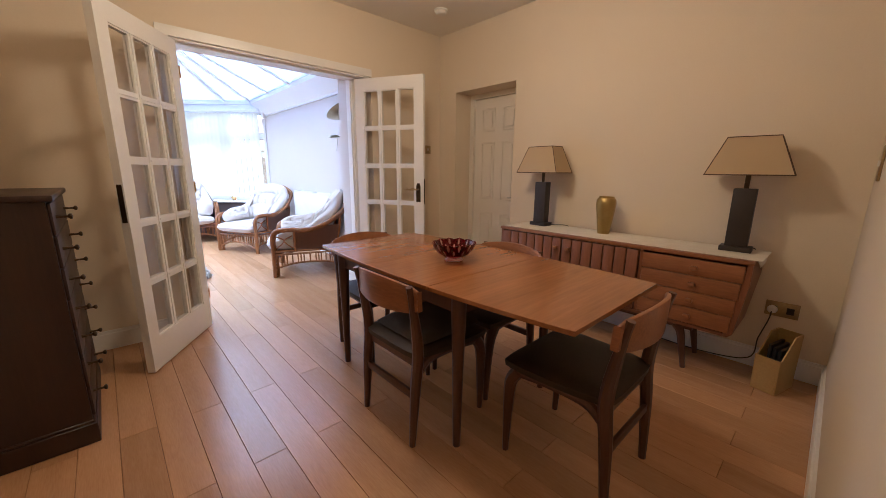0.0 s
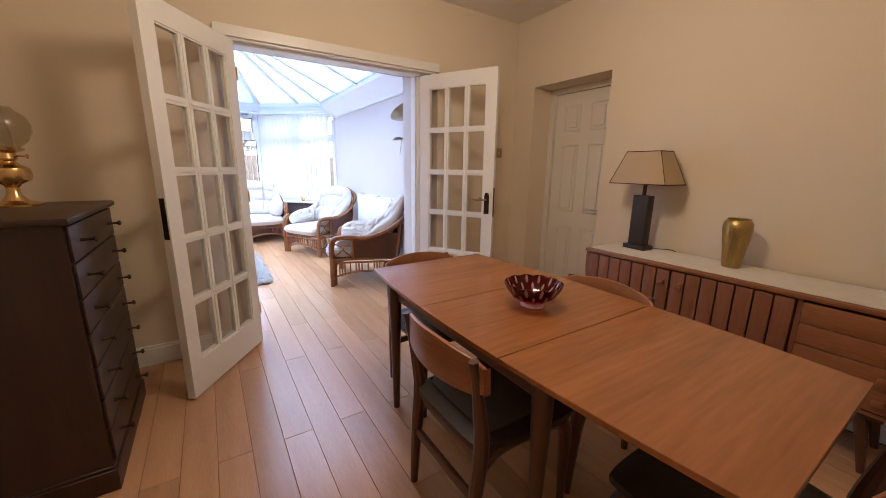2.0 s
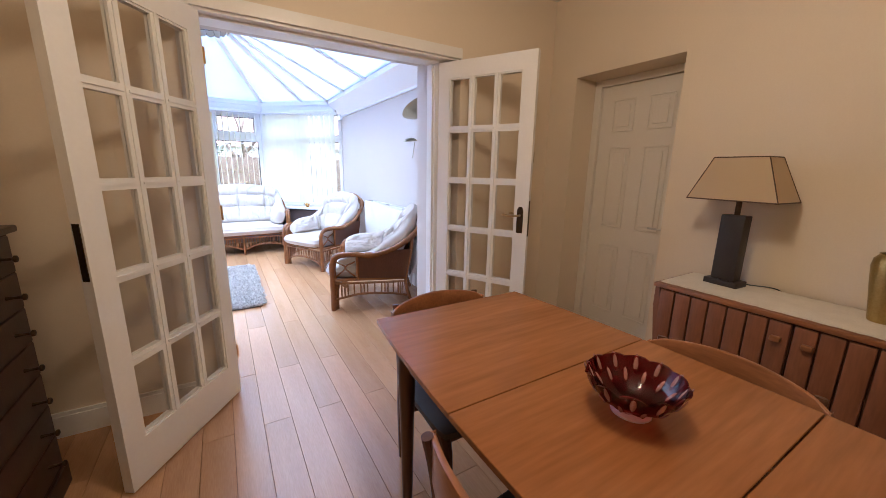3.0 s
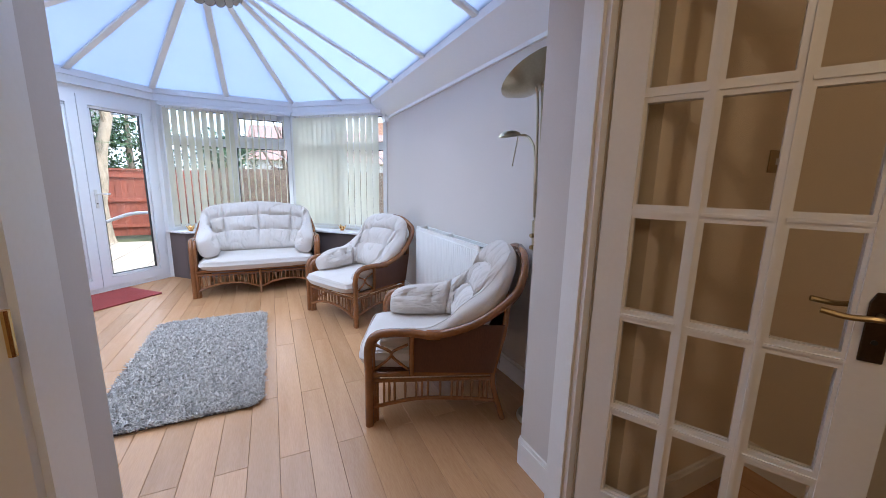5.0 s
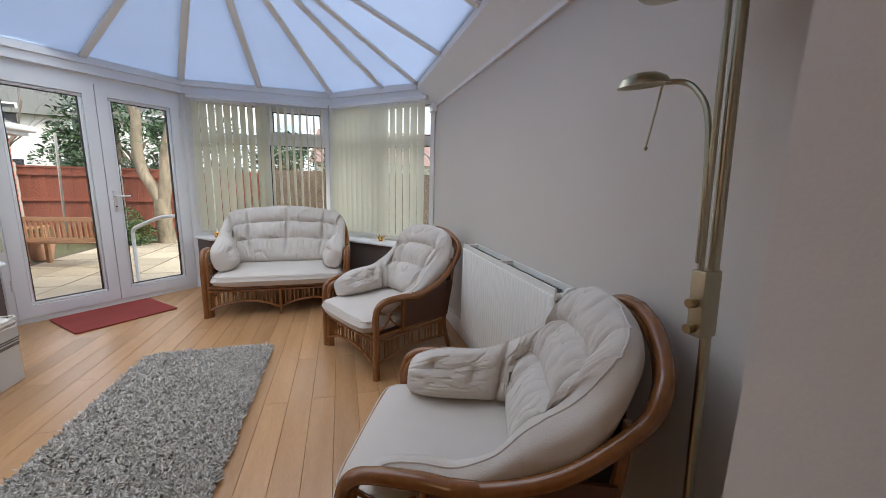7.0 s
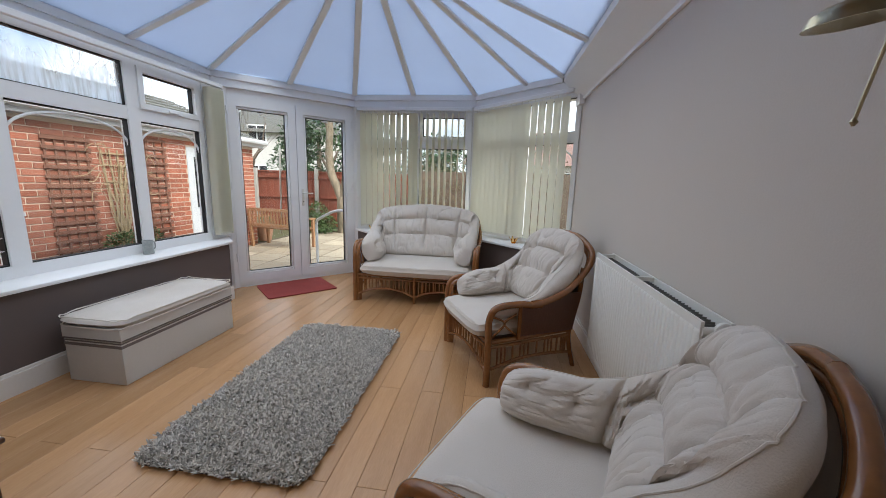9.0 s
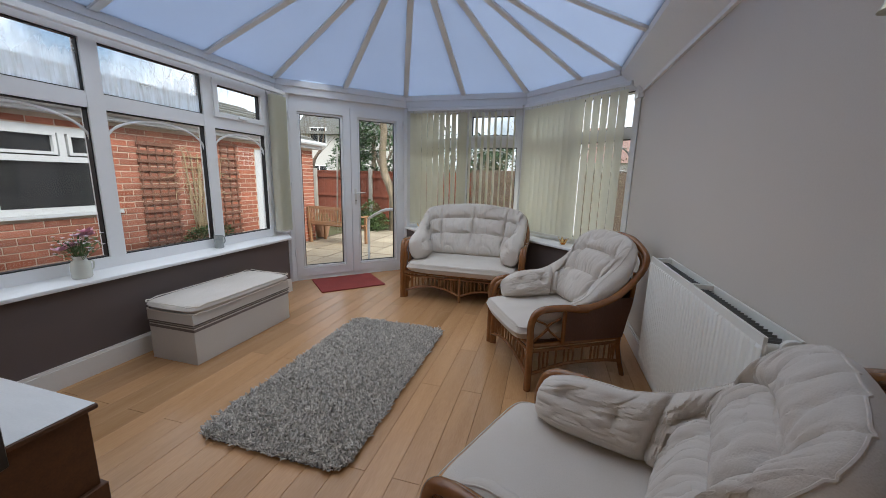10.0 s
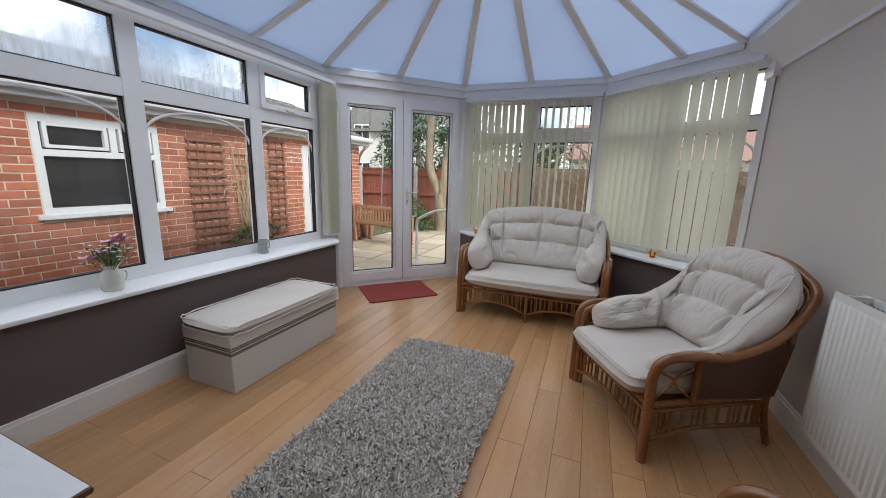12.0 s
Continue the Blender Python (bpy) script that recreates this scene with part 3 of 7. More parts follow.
# ---- panelled door in the recess ----
inner_door = thing("door_3", "closed six-panel door painted off-white, in deep recess", "door", kind="structure")
b = B()
box(b, 4.015, 4.055, RY0 + 0.055, RY1 - 0.055, 0.006, 1.90)
part("leaf", b, M["door_paint"], inner_door, smooth=False)
pw = (RY1 - RY0 - 0.11 - 0.30) / 2
for k in range(2):
    y0 = RY0 + 0.055 + 0.10 + k * (pw + 0.10)
    for z0, z1 in ((0.18, 0.72), (0.86, 1.46), (1.57, 1.80)):
        b = B()
        box(b, 4.0075, 4.015, y0, y0 + pw, z0, z0 + 0.012)
        box(b, 4.0075, 4.015, y0, y0 + pw, z1 - 0.012, z1)
        box(b, 4.0075, 4.015, y0, y0 + 0.012, z0 + 0.012, z1 - 0.012)
        box(b, 4.0075, 4.015, y0 + pw - 0.012, y0 + pw, z0 + 0.012, z1 - 0.012)
        box(b, 4.006, 4.015, y0 + 0.035, y0 + pw - 0.035, z0 + 0.035, z1 - 0.035)
        bevel(b, 0.003, 1)
        part("panel", b, M["door_paint"], inner_door)
b = B()
tube(b, [(4.014, RY0 + 0.11, 0.90), (3.975, RY0 + 0.11, 0.90), (3.968, RY0 + 0.13, 0.90), (3.968, RY0 + 0.20, 0.90)], 0.007)
lathe(b, [(0.022, 0), (0.022, 0.006)], 14, pose(4.015, RY0 + 0.11, 0.90, 0, -90))
part("door_handle", b, M["steel"], inner_door, "small steel lever handle")
bm = B()
box(bm, 3.985, 4.08, RY0, RY0 + 0.053, 0, RZ)
box(bm, 3.985, 4.08, RY1 - 0.053, RY1, 0, RZ)
box(bm, 3.985, 4.08, RY0 + 0.053, RY1 - 0.053, 1.903, RZ)
setting("door_frame", bm, M["door_paint"], "off-white painted door frame in the recess", "door frame")

# ---- dining table ----
TCX, TY0, TY1, TZ = 2.254, 2.292, 3.962, 0.71


def table_half(y):
    s = (y - (TY0 + TY1) / 2) / ((TY1 - TY0) / 2)
    return 0.405 - 0.055 * s * s


table = thing("dining_table", "extending teak dining table with boat-shaped top", "table", Matrix.Translation((TCX, 3.13, 0)))
for y0, y1 in ((TY0, 2.897), (2.900, 3.356), (3.359, TY1)):
    b = B()
    ys = [y0 + (y1 - y0) * i / 10 for i in range(11)]
    poly = [(table_half(y), y - 3.13) for y in ys] + [(-table_half(y), y - 3.13) for y in ys[::-1]]
    prism(b, poly, TZ - 0.018, TZ)
    bevel(b, 0.0018, 1, 0.9)
    part("tabletop_board", b, M["teak_x"], table)
b = B()
for s in (-1, 1):
    box(b, s * 0.318 - 0.011, s * 0.318 + 0.011, -0.325, 0.60, 0.605, TZ - 0.0185)
for y in (-0.35, 0.605):
    box(b, -0.305, 0.305, y, y + 0.022, 0.605, TZ - 0.0185)
box(b, -0.26, -0.22, -0.75, 0.55, 0.655, 0.6905)
box(b, 0.22, 0.26, -0.75, 0.55, 0.655, 0.6905)
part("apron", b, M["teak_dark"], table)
leg_mesh = None
for s in (-1, 1):
    for y in (-0.35, 0.605):
        if leg_mesh is None:
            b = B()
            lathe(b, [(0.017, 0), (0.024, 0.36), (0.031, 0.60), (0.031, 0.69)], 12)
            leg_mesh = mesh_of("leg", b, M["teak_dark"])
        ob = new("leg", leg_mesh)
        ob.parent, ob.location = table, (s * 0.325, y + 0.011, 0.001)


# ---- dining chairs ----
def dining_chair():
    c = thing("dining_chair", "dark teak dining chair with curved backrest and dark vinyl seat", "chair", group="chairs round the dining table")
    for s in (-1, 1):
        b = B()
        tube(b, curve_points([(s * 0.185, -0.215, 0), (s * 0.188, -0.20, 0.25), (s * 0.19, -0.185, 0.42), (s * 0.195, -0.205, 0.58), (s * 0.20, -0.235, 0.725)], 4),
             [0.014 + 0.0115 * math.sin(math.pi * min(1, i / 16 * 1.1)) for i in range(17)], 10)
        part("back_leg", b, M["teak_dark"], c)
        b = B()
        tube(b, curve_points([(s * 0.20, 0.20, 0), (s * 0.203, 0.195, 0.2), (s * 0.205, 0.185, 0.33), (s * 0.203, 0.15, 0.395)], 4), [0.013, 0.0145, 0.0165, 0.0185, 0.020, 0.0215, 0.023, 0.0245, 0.026, 0.027, 0.028, 0.028, 0.028], 10)
        part("front_leg", b, M["teak_dark"], c)
        b = B()
        tube(b, curve_points([(s * 0.203, 0.155, 0.385), (s * 0.20, 0.02, 0.395), (s * 0.192, -0.12, 0.385), (s * 0.189, -0.19, 0.335)], 5), 0.0195, 8)
        part("side_rail", b, M["teak_dark"], c)
    b = B()
    bar(b, (-0.188, -0.203, 0.235), (0.188, -0.203, 0.235), 0.018, 0.036)
    bevel(b, 0.005)
    part("stretcher", b, M["teak_dark"], c)
    b = B()
    bar(b, (-0.20, 0.172, 0.378), (0.20, 0.172, 0.378), 0.02, 0.035)
    part("front_rail", b, M["teak_dark"], c)
    b = B()
    bar(b, (-0.188, -0.178, 0.372), (0.188, -0.178, 0.372), 0.02, 0.035)
    part("rear_rail", b, M["teak_dark"], c)
    # padded seat
    b = B()
    n = 12
    top, low = [], []
    for j in range(n + 1):
        v = -1 + 2 * j / n
        rt, rl = [], []
        for i in range(n + 1):
            u = -1 + 2 * i / n
            half = 0.225 + 0.018 * v - 0.012 * v * v
            e = max(abs(u), abs(v)) ** 6
            x, y = u * half * (1 - 0.04 * abs(v) ** 5), 0.005 + v * 0.215 * (1 - 0.05 * abs(u) ** 5)
            rt.append(b.verts.new((x, y, 0.447 - 0.022 * e - 0.01 * (1 - u * u) * (1 - v * v))))
            rl.append(b.verts.new((x * 0.985, y * 0.985, 0.40)))
        top.append(rt)
        low.append(rl)
    for j in range(n):
        for i in range(n):
            b.faces.new((top[j][i], top[j][i + 1], top[j + 1][i + 1], top[j + 1][i]))
            b.faces.new((low[j][i], low[j + 1][i], low[j + 1][i + 1], low[j][i + 1]))
    edge = lambda g: [g[0][i] for i in range(n)] + [g[j][n] for j in range(n)] + [g[n][i] for i in range(n, 0, -1)] + [g[j][0] for j in range(n, 0, -1)]
    et, el = edge(top), edge(low)
    for i in range(len(et)):
        b.faces.new((el[i], el[(i + 1) % len(et)], et[(i + 1) % len(et)], et[i]))
    part("seat", b, M["seat"], c)
    # bent backrest
    b = B()
    n = 14
    rows = []
    for i in range(n + 1):
        u = -1 + 2 * i / n
        x, y = 0.228 * u, -0.262 + 0.05 * u * u
        z0, z1 = 0.615 - 0.012 * (1 - u * u), 0.715 + 0.028 * (1 - u * u)
        if abs(u) > 0.98:
            z0, z1 = z0 + 0.012, z1 - 0.012
        rows.append([b.verts.new(p) for p in ((x, y, z0), (x, y - 0.004, z1), (x, y + 0.012, z1), (x, y + 0.016, z0))])
    for p, q in zip(rows, rows[1:]):
        for k in range(4):
            b.faces.new((p[k], p[(k + 1) % 4], q[(k + 1) % 4], q[k]))
    b.faces.new(rows[0])
    b.faces.new(rows[-1][::-1])
    bevel(b, 0.004, 2, 0.9)
    part("backrest", b, M["teak"], c)
    return c


chair = dining_chair()
chair.matrix_world = pose(2.00, 3.10, 0, 0, 0, -90)
tagged(chair, "dark teak dining chair with loose pad, beside long table edge")
for x, y, r, words in ((2.27, 2.435, 0, "dark teak dining chair with curved backrest, pulled out from table end"),
                       (2.47, 3.12, 90, "dark teak dining chair tucked under table beside sideboard"),
                       (2.215, 3.80, 180, "dark teak dining chair tucked under far table end")):
    tagged(copy_thing(chair, pose(x, y, 0, 0, 0, r)), words)


def soft_slab(b, w, d, h, m, n=14, edge=0.35, dimple=None, seed=0):
    """A stuffed slab: rounded on all sides; dimple(u, v) sinks its top."""
    def ring(x, k):
        return math.copysign(1 - (1 - abs(x)) ** k, x) if abs(x) < 1 else x
    top, low = [], []
    for j in range(n + 1):
        v = -1 + 2 * j / n
        a, c_ = [], []
        for i in range(n + 1):
            u = -1 + 2 * i / n
            f = max(0.0, (1 - abs(u) ** 5)) ** edge * max(0.0, (1 - abs(v) ** 5)) ** edge
            k = 1 - 0.06 * (u * u * v * v) ** 2
            s = 0.006 * noise.noise(Vector((u * 3 + seed, v * 3, seed)))
            dz = dimple(u, v) if dimple else 0
            a.append(b.verts.new(m @ Vector((u * w / 2 * k, v * d / 2 * k, h / 2 * f + s * f - dz * f))))
            c_.append(a[-1] if f == 0 else b.verts.new(m @ Vector((u * w / 2 * k, v * d / 2 * k, -h / 2 * f))))
        top.append(a)
        low.append(c_)
    for j in range(n):
        for i in range(n):
            b.faces.new((top[j][i], top[j][i + 1], top[j + 1][i + 1], top[j + 1][i]))
            b.faces.new((low[j][i], low[j + 1][i], low[j + 1][i + 1], low[j][i + 1]))


b = B()
soft_slab(b, 0.38, 0.37, 0.05, pose(2.03, 3.10, 0.452, 0, -2))
tagged(new("seat_cushion", mesh_of("seat_cushion", b, M["pad"])), "thin dark olive pad lying on a dining chair", "cushion")

# ---- bowl ----
bowl = thing("glass_bowl", "ruby cut-glass bowl with scalloped rim on the table", "bowl", Matrix.Translation((2.245, 3.145, TZ)))
b = B()
seg, prof = 72, [(0.036, 0.016), (0.052, 0.022), (0.078, 0.040), (0.098, 0.064), (0.112, 0.09)]
outer, inner_ = [], []
for k, (r, z) in enumerate(prof):
    for store, dr in ((outer, 0.0), (inner_, -0.006)):
        ring = []
        for j in range(seg):
            a = 2 * math.pi * j / seg
            f = k / (len(prof) - 1)
            cut = 0.0028 * math.cos(12 * a + k * 2.1) * (1 if k > 0 else 0) if dr == 0 else 0
            ring.append(b.verts.new(((r + dr + cut) * math.cos(a), (r + dr + cut) * math.sin(a), z + (0.006 if dr else 0) * (1 - f) + 0.007 * f * f * abs(math.cos(6 * a)))))
        store.append(ring)
for st_ in (outer, inner_):
    for p, q in zip(st_, st_[1:]):
        for j in range(seg):
            b.faces.new((p[j], p[(j + 1) % seg], q[(j + 1) % seg], q[j]))
    b.faces.new(st_[0])
for j in range(seg):
    b.faces.new((outer[-1][j], outer[-1][(j + 1) % seg], inner_[-1][(j + 1) % seg], inner_[-1][j]))
part("bowl_body", b, M["ruby"], bowl)
b = B()
for k in range(12):
    a = 2 * math.pi * k / 12
    for r, z, w, tilt in ((0.104, 0.078, 0.019, 118), (0.087, 0.050, 0.015, 130), (0.096, 0.078, 0.020, -62), (0.079, 0.052, 0.017, -50)):
        mm = Matrix.Rotation(a + (0.26 if r < 0.09 else 0), 4, "Z") @ Matrix.Translation((r + 0.002, 0, z)) @ Matrix.Rotation(radians(tilt), 4, "Y")
        lathe(b, [(w, -0.001), (w * 0.75, 0.003), (0.002, 0.0045)], 8, mm @ Matrix.Diagonal((1.25, 0.36, 0.6, 1)))
part("cut_petal", b, M["cut_glass"], bowl, "clear cut petals")
b = B()
lathe(b, [(0.047, 0.001), (0.047, 0.006), (0.034, 0.012), (0.036, 0.017)], 32)
part("foot", b, M["crystal"], bowl, "clear glass foot")

# ---- sideboard ----
SX0, SX1, SY0, SY1, SZ0, SZ1 = 3.35, 3.742, 2.075, 3.70, 0.285, 0.722
sb = thing("sideboard", "long low teak sideboard with sliding doors and four drawers", "sideboard", Matrix.Translation(((SX0 + SX1) / 2, (SY0 + SY1) / 2, 0)))
off = Vector(((SX0 + SX1) / 2, (SY0 + SY1) / 2, 0))
sm = Matrix.Translation(-off)
b = B()
box(b, SX0 - 0.012, SX1, SY0 - 0.005, SY1 + 0.005, SZ1 - 0.022, SZ1, sm)
bevel(b, 0.004)
part("top", b, M["teak"], sb)
b = B()
# carcass with ends that draw in towards the floor
for y, s in ((SY0, 1), (SY1, -1)):
    lo, hi = y + s * 0.035, y
    pts = [(hi, SZ1 - 0.0225), (hi, SZ1 - 0.13), (lo, SZ0 + 0.02), (lo + s * 0.02, SZ0), (lo + s * 0.04, SZ0), (hi + s * 0.02, SZ1 - 0.0225)]
    prism(b, pts, SX0, SX1, sm @ Matrix(((0, 0, 1, 0), (1, 0, 0, 0), (0, 1, 0, 0), (0, 0, 0, 1))))
box(b, SX0, SX1, SY0 + 0.076, SY1 - 0.076, SZ0, SZ0 + 0.018, sm)
box(b, SX1 - 0.01, SX1, SY0 + 0.06, SY1 - 0.06, SZ0 + 0.0185, SZ1 - 0.023, sm)
box(b, SX0 + 0.004, SX1 - 0.011, 2.60, 2.618, SZ0 + 0.0185, SZ1 - 0.023, sm)
part("carcass", b, M["teak_up"], sb)
dz = (SZ1 - 0.03 - SZ0 - 0.025) / 4
for k in range(4):
    z0 = SZ0 + 0.022 + k * dz
    yl = SY0 + 0.025 + 0.03 * (1 - min(1, (z0 - SZ0) / 0.35))
    b = B()
    box(b, SX0 - 0.008, SX0 + 0.02, yl, 2.597, z0 + 0.0015, z0 + dz - 0.0015, sm)
    bevel(b, 0.003)
    dr = part("drawer", b, M["teak"], sb)
    b = B()
    box(b, SX0 - 0.033, SX0 - 0.008, 2.325 - 0.017, 2.325 + 0.017, z0 + dz / 2 - 0.012, z0 + dz / 2 + 0.010, sm)
    bevel(b, 0.004)
    part("knob", b, M["teak"], dr)
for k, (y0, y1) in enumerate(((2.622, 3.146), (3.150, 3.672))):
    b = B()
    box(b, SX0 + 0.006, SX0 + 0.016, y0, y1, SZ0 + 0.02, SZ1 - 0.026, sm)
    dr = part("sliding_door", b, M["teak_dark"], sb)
    n = 7
    for i in range(n):
        w = (y1 - y0) / n
        b = B()
        box(b, SX0 - 0.010, SX0 + 0.006, y0 + i * w + 0.0035, y0 + (i + 1) * w - 0.0035, SZ0 + 0.024, SZ1 - 0.03, sm)
        bevel(b, 0.004)
        part("slat", b, M["teak_up"], dr)
    yk = 3.093 if k == 0 else 3.19
    b = B()
    box(b, SX0 - 0.034, SX0 - 0.010, yk - 0.017, yk + 0.017, 0.612, 0.634, sm)
    bevel(b, 0.004)
    part("knob", b, M["teak"], dr)
for x in (SX0 + 0.06, SX1 - 0.06):
    for y, s in ((2.34, -1), (3.44, 1)):
        b = B()
        tube(b, curve_points([(x - off.x, y - off.y + s * 0.02, 0.001), (x - off.x, y - off.y, 0.12), (x - off.x, y - off.y - s * 0.02, 0.225), (x - off.x, y - off.y - s * 0.05, 0.27)], 4), [0.014 + 0.0012 * i for i in range(13)], 10)
        part("leg", b, M["teak_dark"], sb)
b = B()
for x in (SX0 + 0.06, SX1 - 0.06):
    box(b, x - 0.012, x + 0.012, 2.30, 3.48, 0.25, 0.2845, sm)
part("plinth_rail", b, M["teak_dark"], sb)

# runner along the top, hanging over the end
b = B()
n, w0, w1 = 60, SX0 + 0.02, SX1 - 0.025
rows = []
for i in range(n + 1):
    y = SY1 - 0.01 - (SY1 - SY0 + 0.02) * i / n
    sc = 0.006 * abs(math.sin(i * 1.05))
    rows.append([b.verts.new(p) for p in ((w0 - sc, y, SZ1 + 0.0015), (w1 + sc, y, SZ1 + 0.0015), (w1 + sc, y, SZ1 + 0.004), (w0 - sc, y, SZ1 + 0.004))])
for k, (dy, z) in enumerate(((-0.006, -0.002), (-0.008, -0.03), (-0.007, -0.055))):
    cut = 0.06 * k
    y = SY0 - 0.01 + dy
    rows.append([b.verts.new(p) for p in ((w0 + cut, y + 0.003, SZ1 + z), (w1 - cut * 0.3, y + 0.003, SZ1 + z), (w1 - cut * 0.3, y, SZ1 + z + 0.002), (w0 + cut, y, SZ1 + z + 0.002))])
for p, q in zip(rows, rows[1:]):
    for k in range(4):
        b.faces.new((p[k], p[(k + 1) % 4], q[(k + 1) % 4], q[k]))
b.faces.new(rows[0])
b.faces.new(rows[-1][::-1])
tagged(new("table_runner", mesh_of("table_runner", b, M["runner"])), "cream lace runner lying along the sideboard top", "runner")


def table_lamp():
    t = thing("table_lamp", "table lamp with dark leather column and parchment shade on sideboard", "lamp", group="pair of table lamps")
    b = B()
    box(b, -0.05, 0.05, -0.075, 0.075, 0.0, 0.028)
    bevel(b, 0.003)
    part("base", b, M["leather"], t)
    b = B()
    box(b, -0.034, 0.034, -0.052, 0.052, 0.028, 0.355)
    bevel(b, 0.004)
    part("column", b, M["leather"], t)
    b = B()
    lathe(b, [(0.012, 0.355), (0.012, 0.44), (0.016, 0.445), (0.016, 0.48), (0.01, 0.485)], 12)
    part("stem", b, M["bronze"], t)
    z0, z1 = 0.43, 0.632
    lo, hi = (0.108, 0.19), (0.065, 0.112)
    b = B()
    c0 = [(s * lo[0], q * lo[1], z0) for s, q in ((-1, -1), (1, -1), (1, 1), (-1, 1))]
    c1 = [(s * hi[0], q * hi[1], z1) for s, q in ((-1, -1), (1, -1), (1, 1), (-1, 1))]
    vo0, vo1 = [b.verts.new(p) for p in c0], [b.verts.new(p) for p in c1]
    k = 0.985
    vi0, vi1 = [b.verts.new((p[0] * k, p[1] * k, p[2])) for p in c0], [b.verts.new((p[0] * k, p[1] * k, p[2])) for p in c1]
    for i in range(4):
        j = (i + 1) % 4
        b.faces.new((vo0[i], vo0[j], vo1[j], vo1[i]))
        b.faces.new((vi0[j], vi0[i], vi1[i], vi1[j]))
        b.faces.new((vo0[j], vo0[i], vi0[i], vi0[j]))
        b.faces.new((vo1[i], vo1[j], vi1[j], vi1[i]))
    sh = part("shade", b, M["parchment"], t, "tapered parchment shade", smooth=False)
    b = B()
    for i in range(4):
        j = (i + 1) % 4
        tube(b, [c0[i], c0[j]], 0.0035, 6)
        tube(b, [c1[i], c1[j]], 0.003, 6)
        tube(b, [c0[i], c1[i]], 0.0025, 6)
    part("trim", b, M["shade_trim"], sh)
    return t


lamp = table_lamp()
lamp.matrix_world = pose(3.61, 3.50, SZ1 + 0.004, 0, 0, -4)
copy_thing(lamp, pose(3.60, 2.195, SZ1 + 0.004, 0, 0, 3))
for y, x, run in ((3.48, 3.66, 1.0), (2.17, 3.66, 0.3)):
    b = B()
    tube(b, curve_points([(x, y, SZ1 + 0.008), (x + 0.04, y - 0.06 * run, SZ1 + 0.007), (x + 0.07, y - 0.16 * run, SZ1 + 0.007), (x + 0.092, y - 0.2 * run, SZ1 - 0.05)], 5), 0.003, 6)
    tagged(new("lamp_cable", mesh_of("lamp_cable", b, M["black"])), "thin black lamp cable trailing over the sideboard", "cable")

b = B()
lathe(b, [(0.040, 0.0), (0.043, 0.01), (0.05, 0.07), (0.062, 0.16), (0.068, 0.215), (0.065, 0.245), (0.052, 0.262), (0.054, 0.268), (0.048, 0.266), (0.046, 0.24), (0.052, 0.2), (0.04, 0.03)], 36, Matrix.Translation((3.60, 2.965, SZ1 + 0.004)))
tagged(new("vase", mesh_of("vase", b, M["gold"])), "tall gold crackle-glazed vase standing on the runner", "vase")

# ---- tall chest of drawers ----
KX0, KX1, KY0, KY1, KZ = 0.425, 0.785, 3.86, 4.56, 1.062
koff = Vector(((KX0 + KX1) / 2, (KY0 + KY1) / 2, 0))
km = Matrix.Translation(-koff)
chest = thing("chest_of_drawers", "tall dark mahogany chest with seven shallow drawers", "chest", Matrix.Translation(koff))
b = B()
box(b, KX0, KX1, KY0, KY1, 0.105, KZ - 0.024, km)
part("body", b, M["mahogany"], chest, smooth=False)
b = B()
box(b, KX0, KX1 + 0.014, KY0 - 0.013, KY1 + 0.013, 0.001, 0.092, km)
box(b, KX0, KX1 + 0.006, KY0 - 0.006, KY1 + 0.006, 0.092, 0.105, km)
bevel(b, 0.003, 1)
part("plinth", b, M["mahogany"], chest)
b = B()
box(b, KX0, KX1 + 0.024, KY0 - 0.02, KY1 + 0.02, KZ - 0.024, KZ, km)
bevel(b, 0.006)
part("top", b, M["mahogany"], chest)
dz = (KZ - 0.024 - 0.105 - 0.012) / 7
for k in range(7):
    z0 = 0.111 + k * dz
    b = B()
    box(b, KX1, KX1 + 0.011, KY0 + 0.022, KY1 - 0.022, z0 + 0.003, z0 + dz - 0.003, km)
    bevel(b, 0.003)
    dr = part("drawer", b, M["mahogany"], chest)
    for y in (KY0 + 0.13, KY1 - 0.13):
        b = B()
        lathe(b, [(0.007, 0), (0.0042, 0.02), (0.005, 0.034), (0.012, 0.041), (0.011, 0.047), (0.004, 0.05)], 12, km @ Matrix.Translation((KX1 + 0.011, y, z0 + dz / 2)) @ Matrix.Rotation(radians(90), 4, "Y"))
        part("knob", b, M["bronze"], dr)

# ---- oil lamp on the chest ----
oil = thing("oil_lamp", "polished brass oil lamp with etched glass globe on the chest", "oil lamp", Matrix.Translation((0.535, 4.40, KZ)))
b = B()
lathe(b, [(0.078, 0.0), (0.078, 0.008), (0.068, 0.014), (0.04, 0.022), (0.022, 0.045), (0.019, 0.075), (0.03, 0.088), (0.06, 0.105), (0.066, 0.128), (0.06, 0.152), (0.034, 0.168), (0.026, 0.18), (0.034, 0.19), (0.03, 0.212), (0.056, 0.222), (0.058, 0.232), (0.02, 0.236)], 32)
part("body", b, M["brass"], oil)
b = B()
lathe(b, [(0.045, 0.232), (0.074, 0.258), (0.09, 0.296), (0.092, 0.322), (0.078, 0.357), (0.052, 0.378), (0.044, 0.39), (0.041, 0.39), (0.049, 0.376), (0.075, 0.355), (0.088, 0.322), (0.086, 0.296), (0.071, 0.260), (0.043, 0.235)], 36, cap=False)
part("globe", b, M["milk"], oil, "etched clear glass globe")
b = B()
